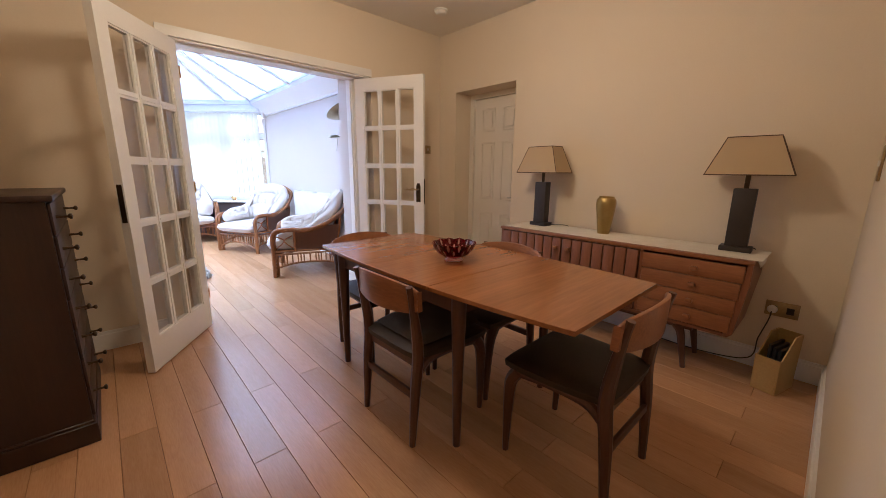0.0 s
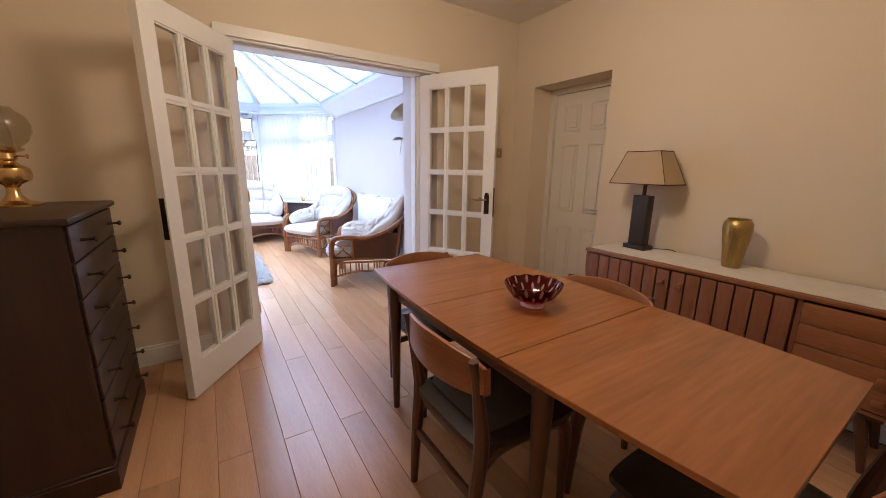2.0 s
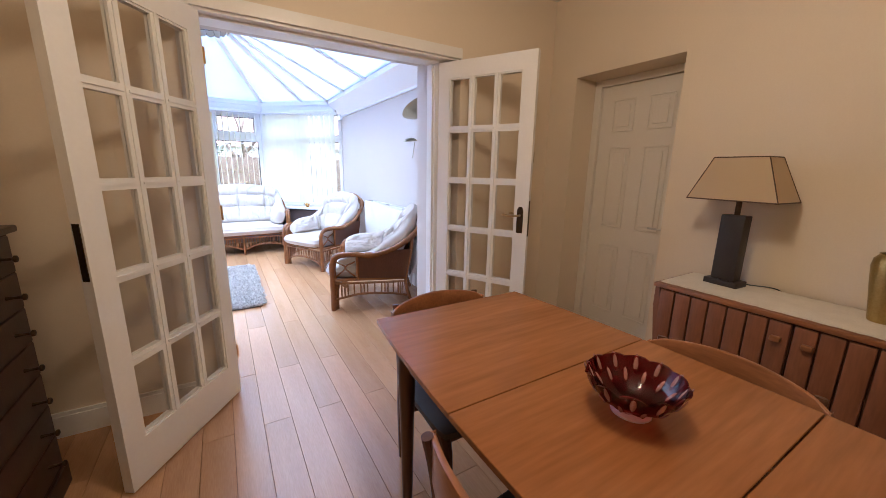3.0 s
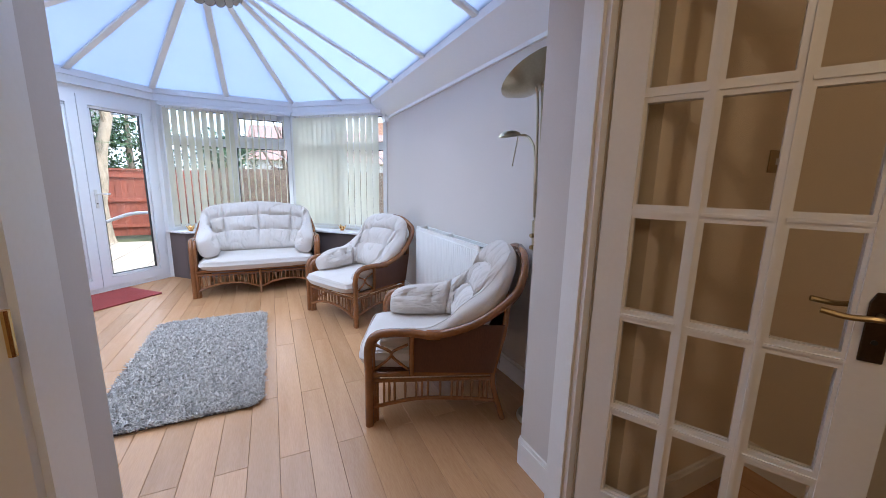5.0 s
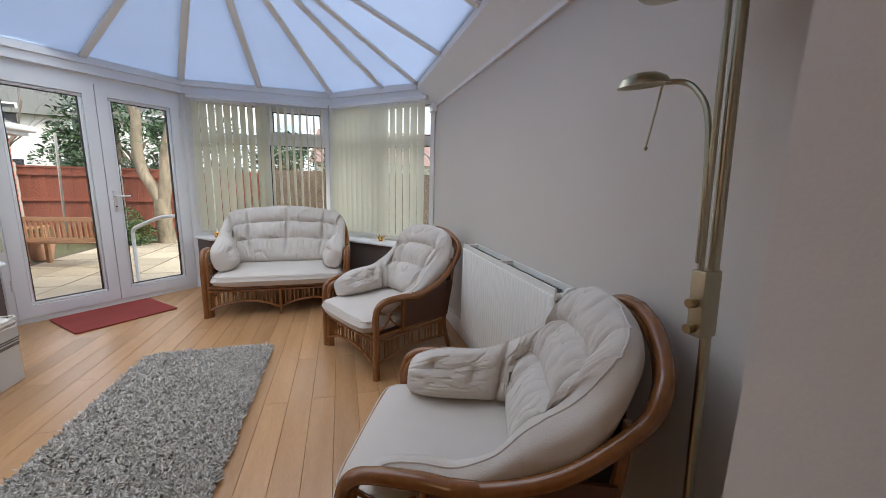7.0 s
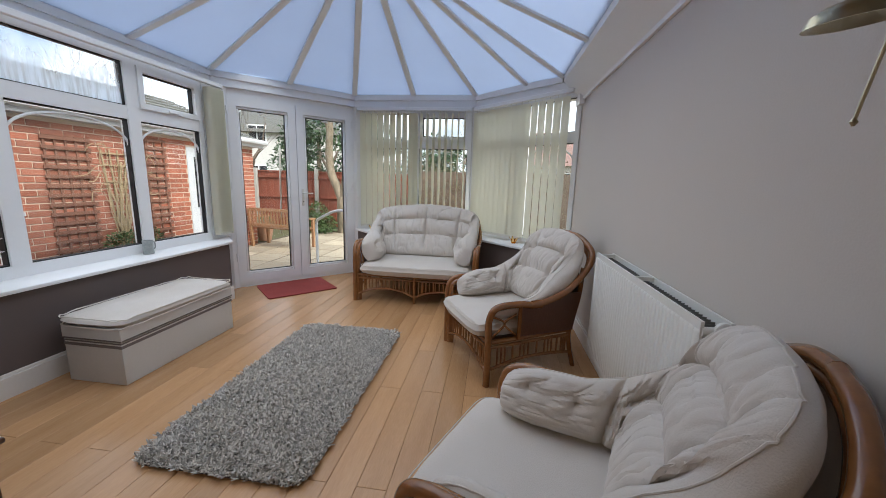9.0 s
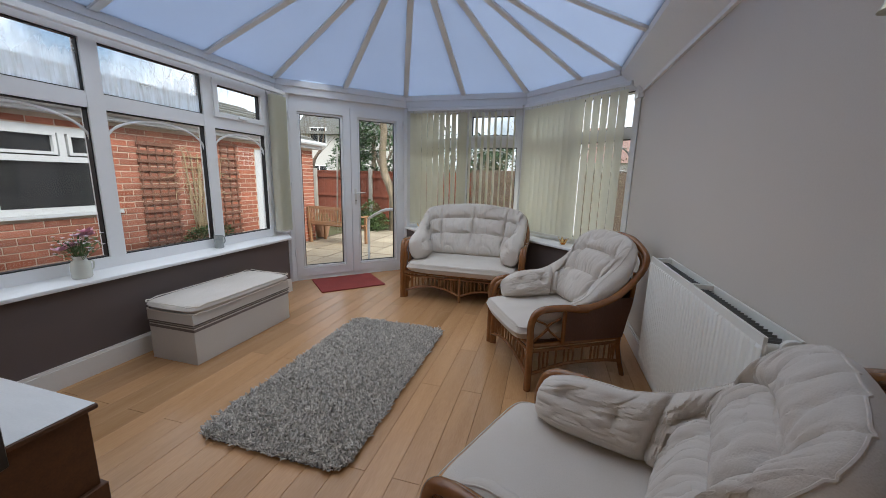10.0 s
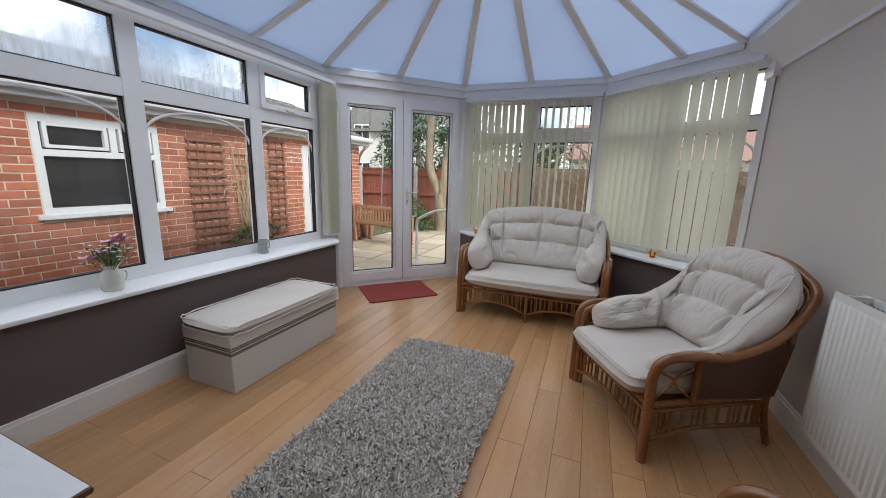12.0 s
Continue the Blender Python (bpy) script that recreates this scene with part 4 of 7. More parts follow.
lathe(b, [(0.026, 0.232), (0.03, 0.27), (0.022, 0.33), (0.019, 0.44), (0.018, 0.44), (0.021, 0.33), (0.029, 0.27), (0.025, 0.232)], 20, cap=False)
part("chimney", b, M["clear"], oil, "clear glass chimney")
b = B()
tube(b, [(0.03, 0, 0.2), (0.06, 0, 0.2)], 0.003, 6)
lathe(b, [(0.010, 0), (0.010, 0.004)], 12, pose(0.06, 0, 0.2, 0, 90))
part("wick_knob", b, M["brass"], oil)

# ---- small fittings of the dining room ----
b = B()
lathe(b, [(0.058, DZ), (0.058, DZ - 0.012), (0.05, DZ - 0.018), (0.048, DZ - 0.03), (0.036, DZ - 0.04), (0.012, DZ - 0.041)], 28, pose(3.32, 4.44, 0))
tagged(new("smoke_alarm", mesh_of("smoke_alarm", b, M["white_plastic"])), "round white smoke alarm fixed to the ceiling", "smoke alarm")


def plate(name, m, w, h, mat, label, cat, kind_="socket"):
    t = thing(name, label, cat, m)
    b = B()
    box(b, -w / 2, w / 2, -0.009, 0, -h / 2, h / 2)
    bevel(b, 0.003)
    part("plate", b, mat, t)
    if kind_ == "switch":
        b = B()
        box(b, -0.006, 0.006, -0.016, -0.009, -0.012, 0.012)
        part("rocker", b, M["white_plastic"], t)
    else:
        for s in (-1, 1):
            b = B()
            box(b, s * w / 4 - 0.016, s * w / 4 + 0.016, -0.0115, -0.009, -0.02, 0.018)
            part("outlet", b, M["black"], t)
    return t


plate("light_switch", pose(3.58, DY1, 1.385), 0.085, 0.085, M["dull_brass"], "brass light switch on cream wall", "switch", "switch")
plate("light_switch", pose(3.40, DY0, 1.21, 0, 0, 180), 0.085, 0.15, M["dull_brass"], "brass light switch on cream wall beside corner", "switch", "switch")
sk = plate("power_socket", pose(DX1, 1.955, 0.39, 0, 0, -90), 0.148, 0.088, M["dull_brass"], "brass double power socket with a white plug in it", "socket")
b = B()
lathe(b, [(0.022, 0.0), (0.024, 0.012), (0.018, 0.034)], 16, pose(-0.04, -0.0115, -0.003, 90))
part("plug", b, M["white_plastic"], sk, "white plug")
b = B()
tube(b, curve_points([(DX1 - 0.045, 1.995, 0.38), (DX1 - 0.07, 2.0, 0.33), (DX1 - 0.04, 2.03, 0.2), (DX1 - 0.05, 2.06, 0.06), (DX1 - 0.06, 2.3, 0.02), (DX1 - 0.05, 2.6, 0.02)], 6), 0.0032, 6)
tagged(new("lamp_cable", mesh_of("lamp_cable", b, M["black"])), "thin black cable hanging from the socket to the floor", "cable")

# magazine bin
binn = thing("magazine_bin", "gold-painted open magazine bin standing on the floor", "bin", pose(3.545, 1.925, 0.001, 0, 0, -16))
b = B()
t_ = 0.006
for y in (-0.055, 0.055 - t_):
    prism(b, [(-0.10, 0.0), (0.10, 0.0), (0.11, 0.31), (0.02, 0.31), (-0.085, 0.20), (-0.11, 0.20)], y, y + t_, Matrix(((1, 0, 0, 0), (0, 0, 1, 0), (0, 1, 0, 0), (0, 0, 0, 1))))
box(b, -0.1, 0.1, -0.055 + t_, 0.055 - t_, 0, 0.006)
part("side_panel", b, M["gold_paint"], binn)
b = B()
bar(b, (-0.102, 0, 0.006), (-0.107, 0, 0.20), 0.098, 0.006, (1, 0, 0))
part("front_panel", b, M["gold_paint"], binn)
b = B()
bar(b, (0.099, 0, 0.006), (0.108, 0, 0.31), 0.098, 0.006, (1, 0, 0))
part("back_panel", b, M["gold_paint"], binn)
for k in range(3):
    b = B()
    box(b, -0.06, 0.085, -0.035 + k * 0.022, -0.033 + k * 0.022 + 0.012, 0.007, 0.24 + 0.01 * k)
    tagged(new("magazine", mesh_of("magazine", b, M["black"], False)), "dark folded magazine standing in the bin", "magazine").matrix_world = binn.matrix_world

# ceiling light over the table
cl = thing("ceiling_light", "small flush ceiling light over the dining table", "lamp", Matrix.Translation((2.0, 3.3, DZ)))
b = B()
lathe(b, [(0.05, -0.03), (0.05, 0.0)], 24)
part("rose", b, M["white_plastic"], cl)
b = B()
tube(b, [(0, 0, -0.03), (0, 0, -0.17)], 0.004, 8)
part("cord", b, M["white_plastic"], cl)

# ---- conservatory: materials ----
M["rattan"] = material("varnished_rattan_cane", (0.27, 0.108, 0.032), 0.24, (0.165, 0.058, 0.017), 7, 40, bump=0.08, coat=0.3)
M["wicker"] = material("woven_rattan_panel", (0.105, 0.036, 0.014), 0.38, (0.06, 0.020, 0.008), 8, 170, stretch=(1, 1, 0.25), bump=0.5)
M["calico"] = material("cream_calico", (0.62, 0.568, 0.515), 0.9, (0.55, 0.495, 0.44), 3.5, 260, bump=0.35, sheen=0.15)
M["piping"] = material("pale_piping", (0.72, 0.67, 0.60), 0.85, None, 6, 200, 0.2)
M["yarn"] = material("shaggy_grey_yarn", (0.58, 0.535, 0.48), 0.9, (0.33, 0.30, 0.262), 26, 90, island=0.5)
M["rug_back"] = material("rug_backing", (0.12, 0.11, 0.10), 0.95)
M["doormat"] = material("red_coir_doormat", (0.30, 0.045, 0.035), 0.95, (0.22, 0.03, 0.026), 5, 220, bump=0.6)
M["enamel"] = material("white_radiator_enamel", (0.78, 0.77, 0.73), 0.3, (0.75, 0.74, 0.69), 2, 60)
M["fins"] = material("dusty_grey_fins", (0.20, 0.20, 0.20), 0.5)
M["box_paint"] = material("off_white_painted_box", (0.62, 0.60, 0.56), 0.5, (0.57, 0.55, 0.51), 2.5, 90, bump=0.06)
M["stripe"] = material("grey_brown_stripe", (0.17, 0.145, 0.135), 0.55, None, 6, 90, 0.2)
M["pine"] = material("brown_stained_pine", (0.115, 0.044, 0.015), 0.42, (0.06, 0.022, 0.009), 3, 16, stretch=(2, 8, 8), bump=0.05)
M["whitewash"] = material("white_painted_board", (0.74, 0.74, 0.74), 0.4, (0.66, 0.66, 0.66), 6, 60, stretch=(1, 6, 6), bump=0.06)
M["jug"] = material("cream_enamel_jug", (0.68, 0.68, 0.60), 0.25, None, 5, 60, 0.2)
M["stem"] = material("green_stem", (0.10, 0.19, 0.06), 0.6, (0.06, 0.13, 0.04), 8, 90)
M["petal"] = material("pink_petal", (0.80, 0.52, 0.60), 0.6, (0.74, 0.34, 0.46), 20, 120, island=0.2)
M["petal_white"] = material("white_blossom", (0.74, 0.70, 0.74), 0.7, None, 20, 120, island=0.15)
M["stoneware"] = material("grey_stoneware", (0.42, 0.44, 0.42), 0.4, (0.25, 0.27, 0.27), 30, 120)
M["shell"] = sheer("pale_shell", (0.80, 0.76, 0.68), 0.5)
M["gold_glass"] = glass("amber_glass", (0.85, 0.62, 0.22), 0.05)

# ---- garden doors in the angled facet ----
GM = along((-0.475, 8.755), (0.575, 9.835))
gd = thing("door_4", "pair of closed white glazed garden doors", "garden doors", kind="structure")
GL = math.hypot(1.05, 1.08)
b = B()
box(b, 0.0, 0.055, -0.005, 0.07, 0, 2.175, GM)
box(b, GL - 0.055, GL, -0.005, 0.07, 0, 2.175, GM)
box(b, 0.055, GL - 0.055, -0.005, 0.07, 2.10, 2.175, GM)
box(b, 0.055, GL - 0.055, -0.012, 0.07, 0, 0.045, GM)
part("outer_frame", b, M["upvc"], gd, smooth=False)
lw = (GL - 0.11 - 0.006) / 2
for k in range(2):
    u0 = 0.055 + k * (lw + 0.006)
    u1 = u0 + lw
    b = B()
    for q in ((u0, u0 + 0.086, 0.048, 2.097), (u1 - 0.086, u1, 0.048, 2.097), (u0 + 0.086, u1 - 0.086, 0.048, 0.15), (u0 + 0.086, u1 - 0.086, 2.0, 2.097)):
        box(b, q[0], q[1], -0.022, 0.05, q[2], q[3], GM)
    leaf = part("leaf", b, M["upvc"], gd, smooth=False)
    b = B()
    a0, a1, c0, c1, s = u0 + 0.086, u1 - 0.086, 0.15, 2.0, 0.028
    for q in ((a0, a1, c0, c0 + s), (a0, a1, c1 - s, c1), (a0, a0 + s, c0 + s, c1 - s), (a1 - s, a1, c0 + s, c1 - s)):
        box(b, q[0], q[1], -0.008, 0.03, q[2], q[3], GM)
    bevel(b, 0.008, 1)
    part("glazing_bead", b, M["upvc"], leaf)
    b = B()
    g = 0.006
    a0, a1, c0, c1 = a0 + s, a1 - s, c0 + s, c1 - s
    for q in ((a0, a1, c0, c0 + g), (a0, a1, c1 - g, c1), (a0, a0 + g, c0 + g, c1 - g), (a1 - g, a1, c0 + g, c1 - g)):
        box(b, q[0], q[1], 0.0, 0.03, q[2], q[3], GM)
    part("gasket", b, M["gasket"], leaf)
    b = B()
    box(b, a0, a1, 0.012, 0.018, c0, c1, GM)
    pane = part("pane", b, M["clear"], leaf, smooth=False)
    pane.visible_shadow = False
    b = B()
    box(b, (a0 + a1) / 2 - 0.04, (a0 + a1) / 2 + 0.04, -0.004, 0.008, c1 - 0.03, c1 - 0.012, GM)
    part("trickle_vent", b, M["white_plastic"], leaf)
    for z in (0.35, 1.15, 1.95):
        b = B()
        uu = 0.05 if k == 0 else GL - 0.05
        tube(b, [GM @ Vector((uu, -0.022, z - 0.045)), GM @ Vector((uu, -0.022, z + 0.045))], 0.009, 8)
        part("hinge", b, M["upvc"], leaf)
b = B()
uh = GL / 2 + 0.05
box(b, uh - 0.014, uh + 0.014, -0.032, -0.022, 0.93, 1.13, GM)
bevel(b, 0.004)
hp = part("handle_plate", b, M["white_plastic"], gd)
b = B()
tube(b, [GM @ Vector(p) for p in ((uh, -0.03, 1.08), (uh, -0.065, 1.08), (uh + 0.02, -0.07, 1.08), (uh + 0.11, -0.068, 1.08))], 0.008, 8)
part("lever_handle", b, M["white_plastic"], hp)
b = B()
lathe(b, [(0.007, 0), (0.007, 0.004)], 10, GM @ pose(uh, -0.033, 0.98, 90))
part("keyhole", b, M["black"], hp)
bm = B()
box(bm, 0, GL, 0.0, 0.16, -0.09, 0.0, GM)
setting("threshold", bm, M["upvc"], "white sill under the garden doors", "threshold")
for u0, u1 in ((-0.03, 0.0), (GL, GL + 0.03)):
    bm = B()
    box(bm, u0, u1, 0.0, 0.09, 0, 2.18, GM)
    setting("trim", bm, M["upvc"], "white cover strip beside the garden doors", "trim")


# ---- vertical blinds ----
def blind(p0, p1, slats, label, z0=0.665, z1=2.10, rail=None):
    """slats: (place along the facet, turn in degrees)."""
    m = along(p0, p1)
    t = thing("vertical_blind", label, "blind", group="vertical blinds")
    b = B()
    r0, r1 = rail or (slats[0][0] - 0.05, slats[-1][0] + 0.05)
    box(b, r0, r1, -0.105, -0.065, 2.125, 2.165, m)
    bevel(b, 0.004, 1)
    part("head_rail", b, M["upvc"], t)
    b = B()
    w = 0.0445
    n = 6
    rows = []
    for i in range(n + 1):
        s = -1 + 2 * i / n
        rows.append([(s * w, 0.004 * (1 - s * s)), ])
    top = [[b.verts.new((x, y + d, z1)) for (x, y), in rows] for d in (0, 0.0012)]
    low = [[b.verts.new((x, y + d, z0)) for (x, y), in rows] for d in (0, 0.0012)]
    for i in range(n):
        b.faces.new((low[0][i], low[0][i + 1], top[0][i + 1], top[0][i]))
        b.faces.new((low[1][i + 1], low[1][i], top[1][i], top[1][i + 1]))
        b.faces.new((low[0][i + 1], low[0][i], low[1][i], low[1][i + 1]))
    me = mesh_of("slat", b, M["blind"])
    b = B()
    box(b, -0.042, 0.042, -0.003, 0.0035, z0 - 0.004, z0 + 0.02)
    weight = mesh_of("weight", b, M["white_plastic"], False)
    b = B()
    tube(b, [(0, 0, z1), (0, 0, z1 + 0.028)], 0.003, 6)
    hanger = mesh_of("hanger", b, M["white_plastic"])
    for u, turn in slats:
        ob = new("slat", me)
        ob.parent = t
        ob.matrix_world = m @ pose(u, -0.085, 0, 0, 0, turn)
        wt = new("weight", weight)
        wt.parent = ob
        hk = new("hanger", hanger)
        hk.parent = ob
    return t


rng = random.Random(4)
N0, N1, E1 = (0.58, 9.84), (2.15, 9.86), (CX1, 8.86)
slats_n = [(0.13 + 0.078 * i, 58 + rng.uniform(-5, 5)) for i in range(8)] + [(0.755 + 0.06 * i, 62 + rng.uniform(-4, 4)) for i in range(2)] + [(0.89 + 0.078 * i, 80 + rng.uniform(-4, 4)) for i in range(8)]
blind(N0, N1, slats_n, "cream vertical blind with its slats turned partly open", rail=(0.06, 1.52))
slats_e = [(0.10 + 0.0765 * i, 9 + rng.uniform(-3, 3)) for i in range(10)] + [(0.866 + 0.092 * i, -5 + rng.uniform(-5, 4)) for i in range(6)]
blind(N1, E1, slats_e, "cream vertical blind hanging almost closed", rail=(0.06, 1.40))
blind((-0.46, CY0), (-0.46, 8.77), [(3.10 + 0.0135 * i, 84 + rng.uniform(-3, 3)) for i in range(14)], "cream vertical blind drawn back into a narrow stack", rail=(0.06, 3.30))


# ---- cane seats ----
def back_cushion(b, W, arm_z, top_z, D, seat_z, cols, rows_, seed, wing_pair):
    """A tufted pad that leans on the cane hoop, with a puffy wing along each arm."""
    fx, fy = W / 2, D / 2
    half = [(fx - 0.04, fy - 0.05, arm_z - 0.005), (fx - 0.025, fy - 0.18, arm_z + (0.03 if W < 1 else 0.045)), (fx - 0.01, 0.0, arm_z + (0.045 if W < 1 else 0.105)), (fx, -fy + 0.15, arm_z + (0.145 if W < 1 else 0.195)),
            (fx - 0.015, -fy - 0.01, arm_z + 0.275), (fx * 0.66, -fy - 0.10, top_z - 0.03), (0, -fy - 0.12, top_z + 0.005)]
    hoop = [Vector(p) for p in half] + [Vector((-x, y, z)) for x, y, z in half[-2::-1]]
    path = [Vector(p) for p in curve_points(hoop, 14)]
    acc = [0.0]
    for p, q in zip(path, path[1:]):
        acc.append(acc[-1] + (q - p).length)
    total = acc[-1]
    N, K = (380, 120) if W < 1 else (480, 120)
    quilt = 1.05 if W < 1 else 1.35

    def at(u):
        s = min(max((1 - u) / 2 * total, 0), total)
        for i in range(len(acc) - 1):
            if acc[i + 1] >= s:
                return path[i].lerp(path[i + 1], (s - acc[i]) / max(1e-6, acc[i + 1] - acc[i]))
        return path[-1]

    def foot(p):
        """Where the pad meets the seat below a point of the hoop."""
        lim = -fy + 0.15
        y = 0.5 * (p.y + lim + math.sqrt((p.y - lim) ** 2 + 0.01))
        return Vector((p.x * (fx - 0.085) / fx, y, seat_z - 0.015))

    # where the wing turns into the back
    turn = next(i / 200 for i in range(200) if at(i / 200).z < arm_z + 0.10)
    spots = []
    for r in range(rows_):
        n = cols
        for c in range(n):
            uc = -1 + 2 * c / (n - 1)
            spots.append((uc * turn * 0.76, (0.38, 0.69)[r] + 0.03 * math.cos(uc * 1.06)))
    wings = [(s * (turn + (1 - turn) * f), g) for s in (-1, 1) for f, g in ((0.36, 0.55), (0.74, 0.66))]
    grid = []
    for i in range(N + 1):
        u = -1 + 2 * i / N
        p, e = at(u), (at(u - 0.012) - at(u + 0.012)).normalized()
        puff, lift = wing_pair[0 if u < 0 else 1]
        p = p + Vector((0, 0, lift * min(1.0, max(0.0, (abs(u) - turn) / 0.18))))
        o = foot(p)
        up = (p - o).normalized()
        span = (p - o).length
        inw = e.cross(up).normalized()
        if inw.dot(Vector((0, 0.05, 0.6)) - o.lerp(p, 0.5)) < 0:
            inw = -inw
        back = max(0.0, min(1.0, (turn - abs(u)) / 0.16 + 0.5))
        back = back * back * (3 - 2 * back)
        endf = max(0.0, 1 - (max(0.0, abs(u) - 0.88) / 0.12) ** 2.4) ** 0.5
        thick0 = (puff * (1 - back) + 0.082 * back) * (0.30 + 0.70 * endf)
        # the flattened wing is pulled taut
        taut = min(1.0, max(0.0, (turn * 0.70 + u) / (turn * 0.42))) if lift < -0.01 else 1.0
        ring = []
        for k in range(K):
            a = 2 * math.pi * k / K
            ca, sa = math.cos(a), math.sin(a)
            x = math.copysign(abs(ca) ** 0.66, ca)
            z = math.copysign(abs(sa) ** (0.72 if back > 0.5 else 0.72 + 0.2 * (1 - back)), sa)
            v = (z + 1) / 2
            thick = thick0 * (1.12 - 0.30 * v * back)
            dent = 0.0
            if ca < 0.5:
                fade = max(0.0, 1 - abs(z) ** 3.2)
                for su, sv in spots + wings:
                    wing = abs(su) > turn
                    du, dv = (u - su) * total / 2 * (1.0 if wing else 0.75 + 0.45 * v), (v - sv) * span
                    dist = math.hypot(du, dv)
                    if dist < 0.2:
                        dent = max(dent, 0.045 * math.exp(-dist / 0.028) if wing else 0.062 * math.exp(-dist / 0.05) + 0.035 * math.exp(-dist / 0.014))
                if back > 0.3:
                    # quilting folds: columns that fan out and two bent rows
                    bend = 0.012 * noise.noise(Vector((u * 5 + seed, v * 5, 1.3)))
                    pitch = 2 * turn * 0.76 / (cols - 1)
                    lane = (u + turn * 0.76) / pitch
                    du = (lane - min(max(round(lane), 0), cols - 1)) * pitch * total / 2 * (0.75 + 0.45 * v) + bend
                    reach = max(0.0, 1 - (abs(v - 0.53) / 0.47) ** 2.5)
                    dent = max(dent, back * quilt * (0.034 * math.exp(-abs(du) / 0.013) + 0.016 * math.exp(-(du / 0.05) ** 2)) * reach)
                    if abs(u) < turn * 0.95:
                        for sv in (0.38, 0.69):
                            dv = (v - sv - 0.03 * math.cos(u / turn * 1.4)) * span + bend * 1.4
                            dent = max(dent, back * quilt * (0.034 * math.exp(-abs(dv) / 0.013) + 0.014 * math.exp(-(dv / 0.05) ** 2)))
                dent *= fade
                dent *= taut
                # deep fold where the wing meets the back
                gap = (abs(u) - turn - 0.02 + 0.03 * (v - 0.5)) * total / 2
                dent = max(dent, (0.0 if lift < -0.01 else 1.0 if W < 1 else 0.2) * (0.030 * math.exp(-(gap / 0.014) ** 2) + 0.024 * math.exp(-(gap / 0.06) ** 2)))
            rim = max(0.0, v - 0.80) / 0.20
            gather = 0.0045 * rim * math.sin(u * (88 if W < 1 else 130) + 9 * noise.noise(Vector((u * 6, seed, 0)))) * (0.5 + 0.5 * noise.noise(Vector((u * 11, 4, seed))))
            crease = (0.006 + 0.004 * back) * max(0.0, 1 - abs(noise.noise(Vector((u * 7 + seed, v * 3.2, seed)))) * 9)
            wob = 0.011 * (1 - back) * noise.noise(Vector((u * 17 + seed, v * 2.5, seed * 1.7))) + 0.009 * noise.noise(Vector((u * 7 + seed, v * 4, seed))) + 0.004 * noise.noise(Vector((u * 22 + seed, v * 9, seed * 2)))
            # long gathers that run along the wings and fan out over the back
            pleat = noise.noise(Vector((u * (9 + 17 * back) + seed * 2, v * (11 - 7 * back) + 2 * u, seed * 3)))
            crease += (0.0045 + 0.002 * back) * max(0.0, 1 - abs(pleat) * 5) * max(0.0, 1 - abs(z) ** 4)
            crease *= 0.3 + 0.7 * taut
            size = thick + wob * (0.5 + 0.5 * taut) + gather * taut
            face = min(1.0, max(0.0, (0.40 - x) / 0.75))
            depth = -x * size - (min(dent, 0.066) + crease) * face * face * (3 - 2 * face) + thick0 * 0.80
            tall = 0.5 + (v - 0.5) * (0.62 + 0.38 * endf) + 0.010 * noise.noise(Vector((u * 9, seed, 2))) * rim
            ring.append(b.verts.new(o.lerp(p, tall) + inw * depth))
        grid.append(ring)
    for r0, r1 in zip(grid, grid[1:]):
        for k in range(K):
            b.faces.new((r0[k], r0[(k + 1) % K], r1[(k + 1) % K], r1[k]))
    b.faces.new(grid[0][::-1])
    b.faces.new(grid[-1])
    bmesh.ops.recalc_face_normals(b, faces=b.faces[:])
    kt = K // 4 + 3
    seam = [g[kt].co.copy() for g in grid[4:-4]]
    studs = []
    for su, sv in spots:
        i = round((su + 1) / 2 * N)
        k_ = min((k for k in range(K) if math.cos(2 * math.pi * k / K) < -0.1), key=lambda k: abs((math.copysign(abs(math.sin(2 * math.pi * k / K)) ** 0.72, math.sin(2 * math.pi * k / K)) + 1) / 2 - sv))
        studs.append(grid[i][k_].co.copy())
    return seam, studs


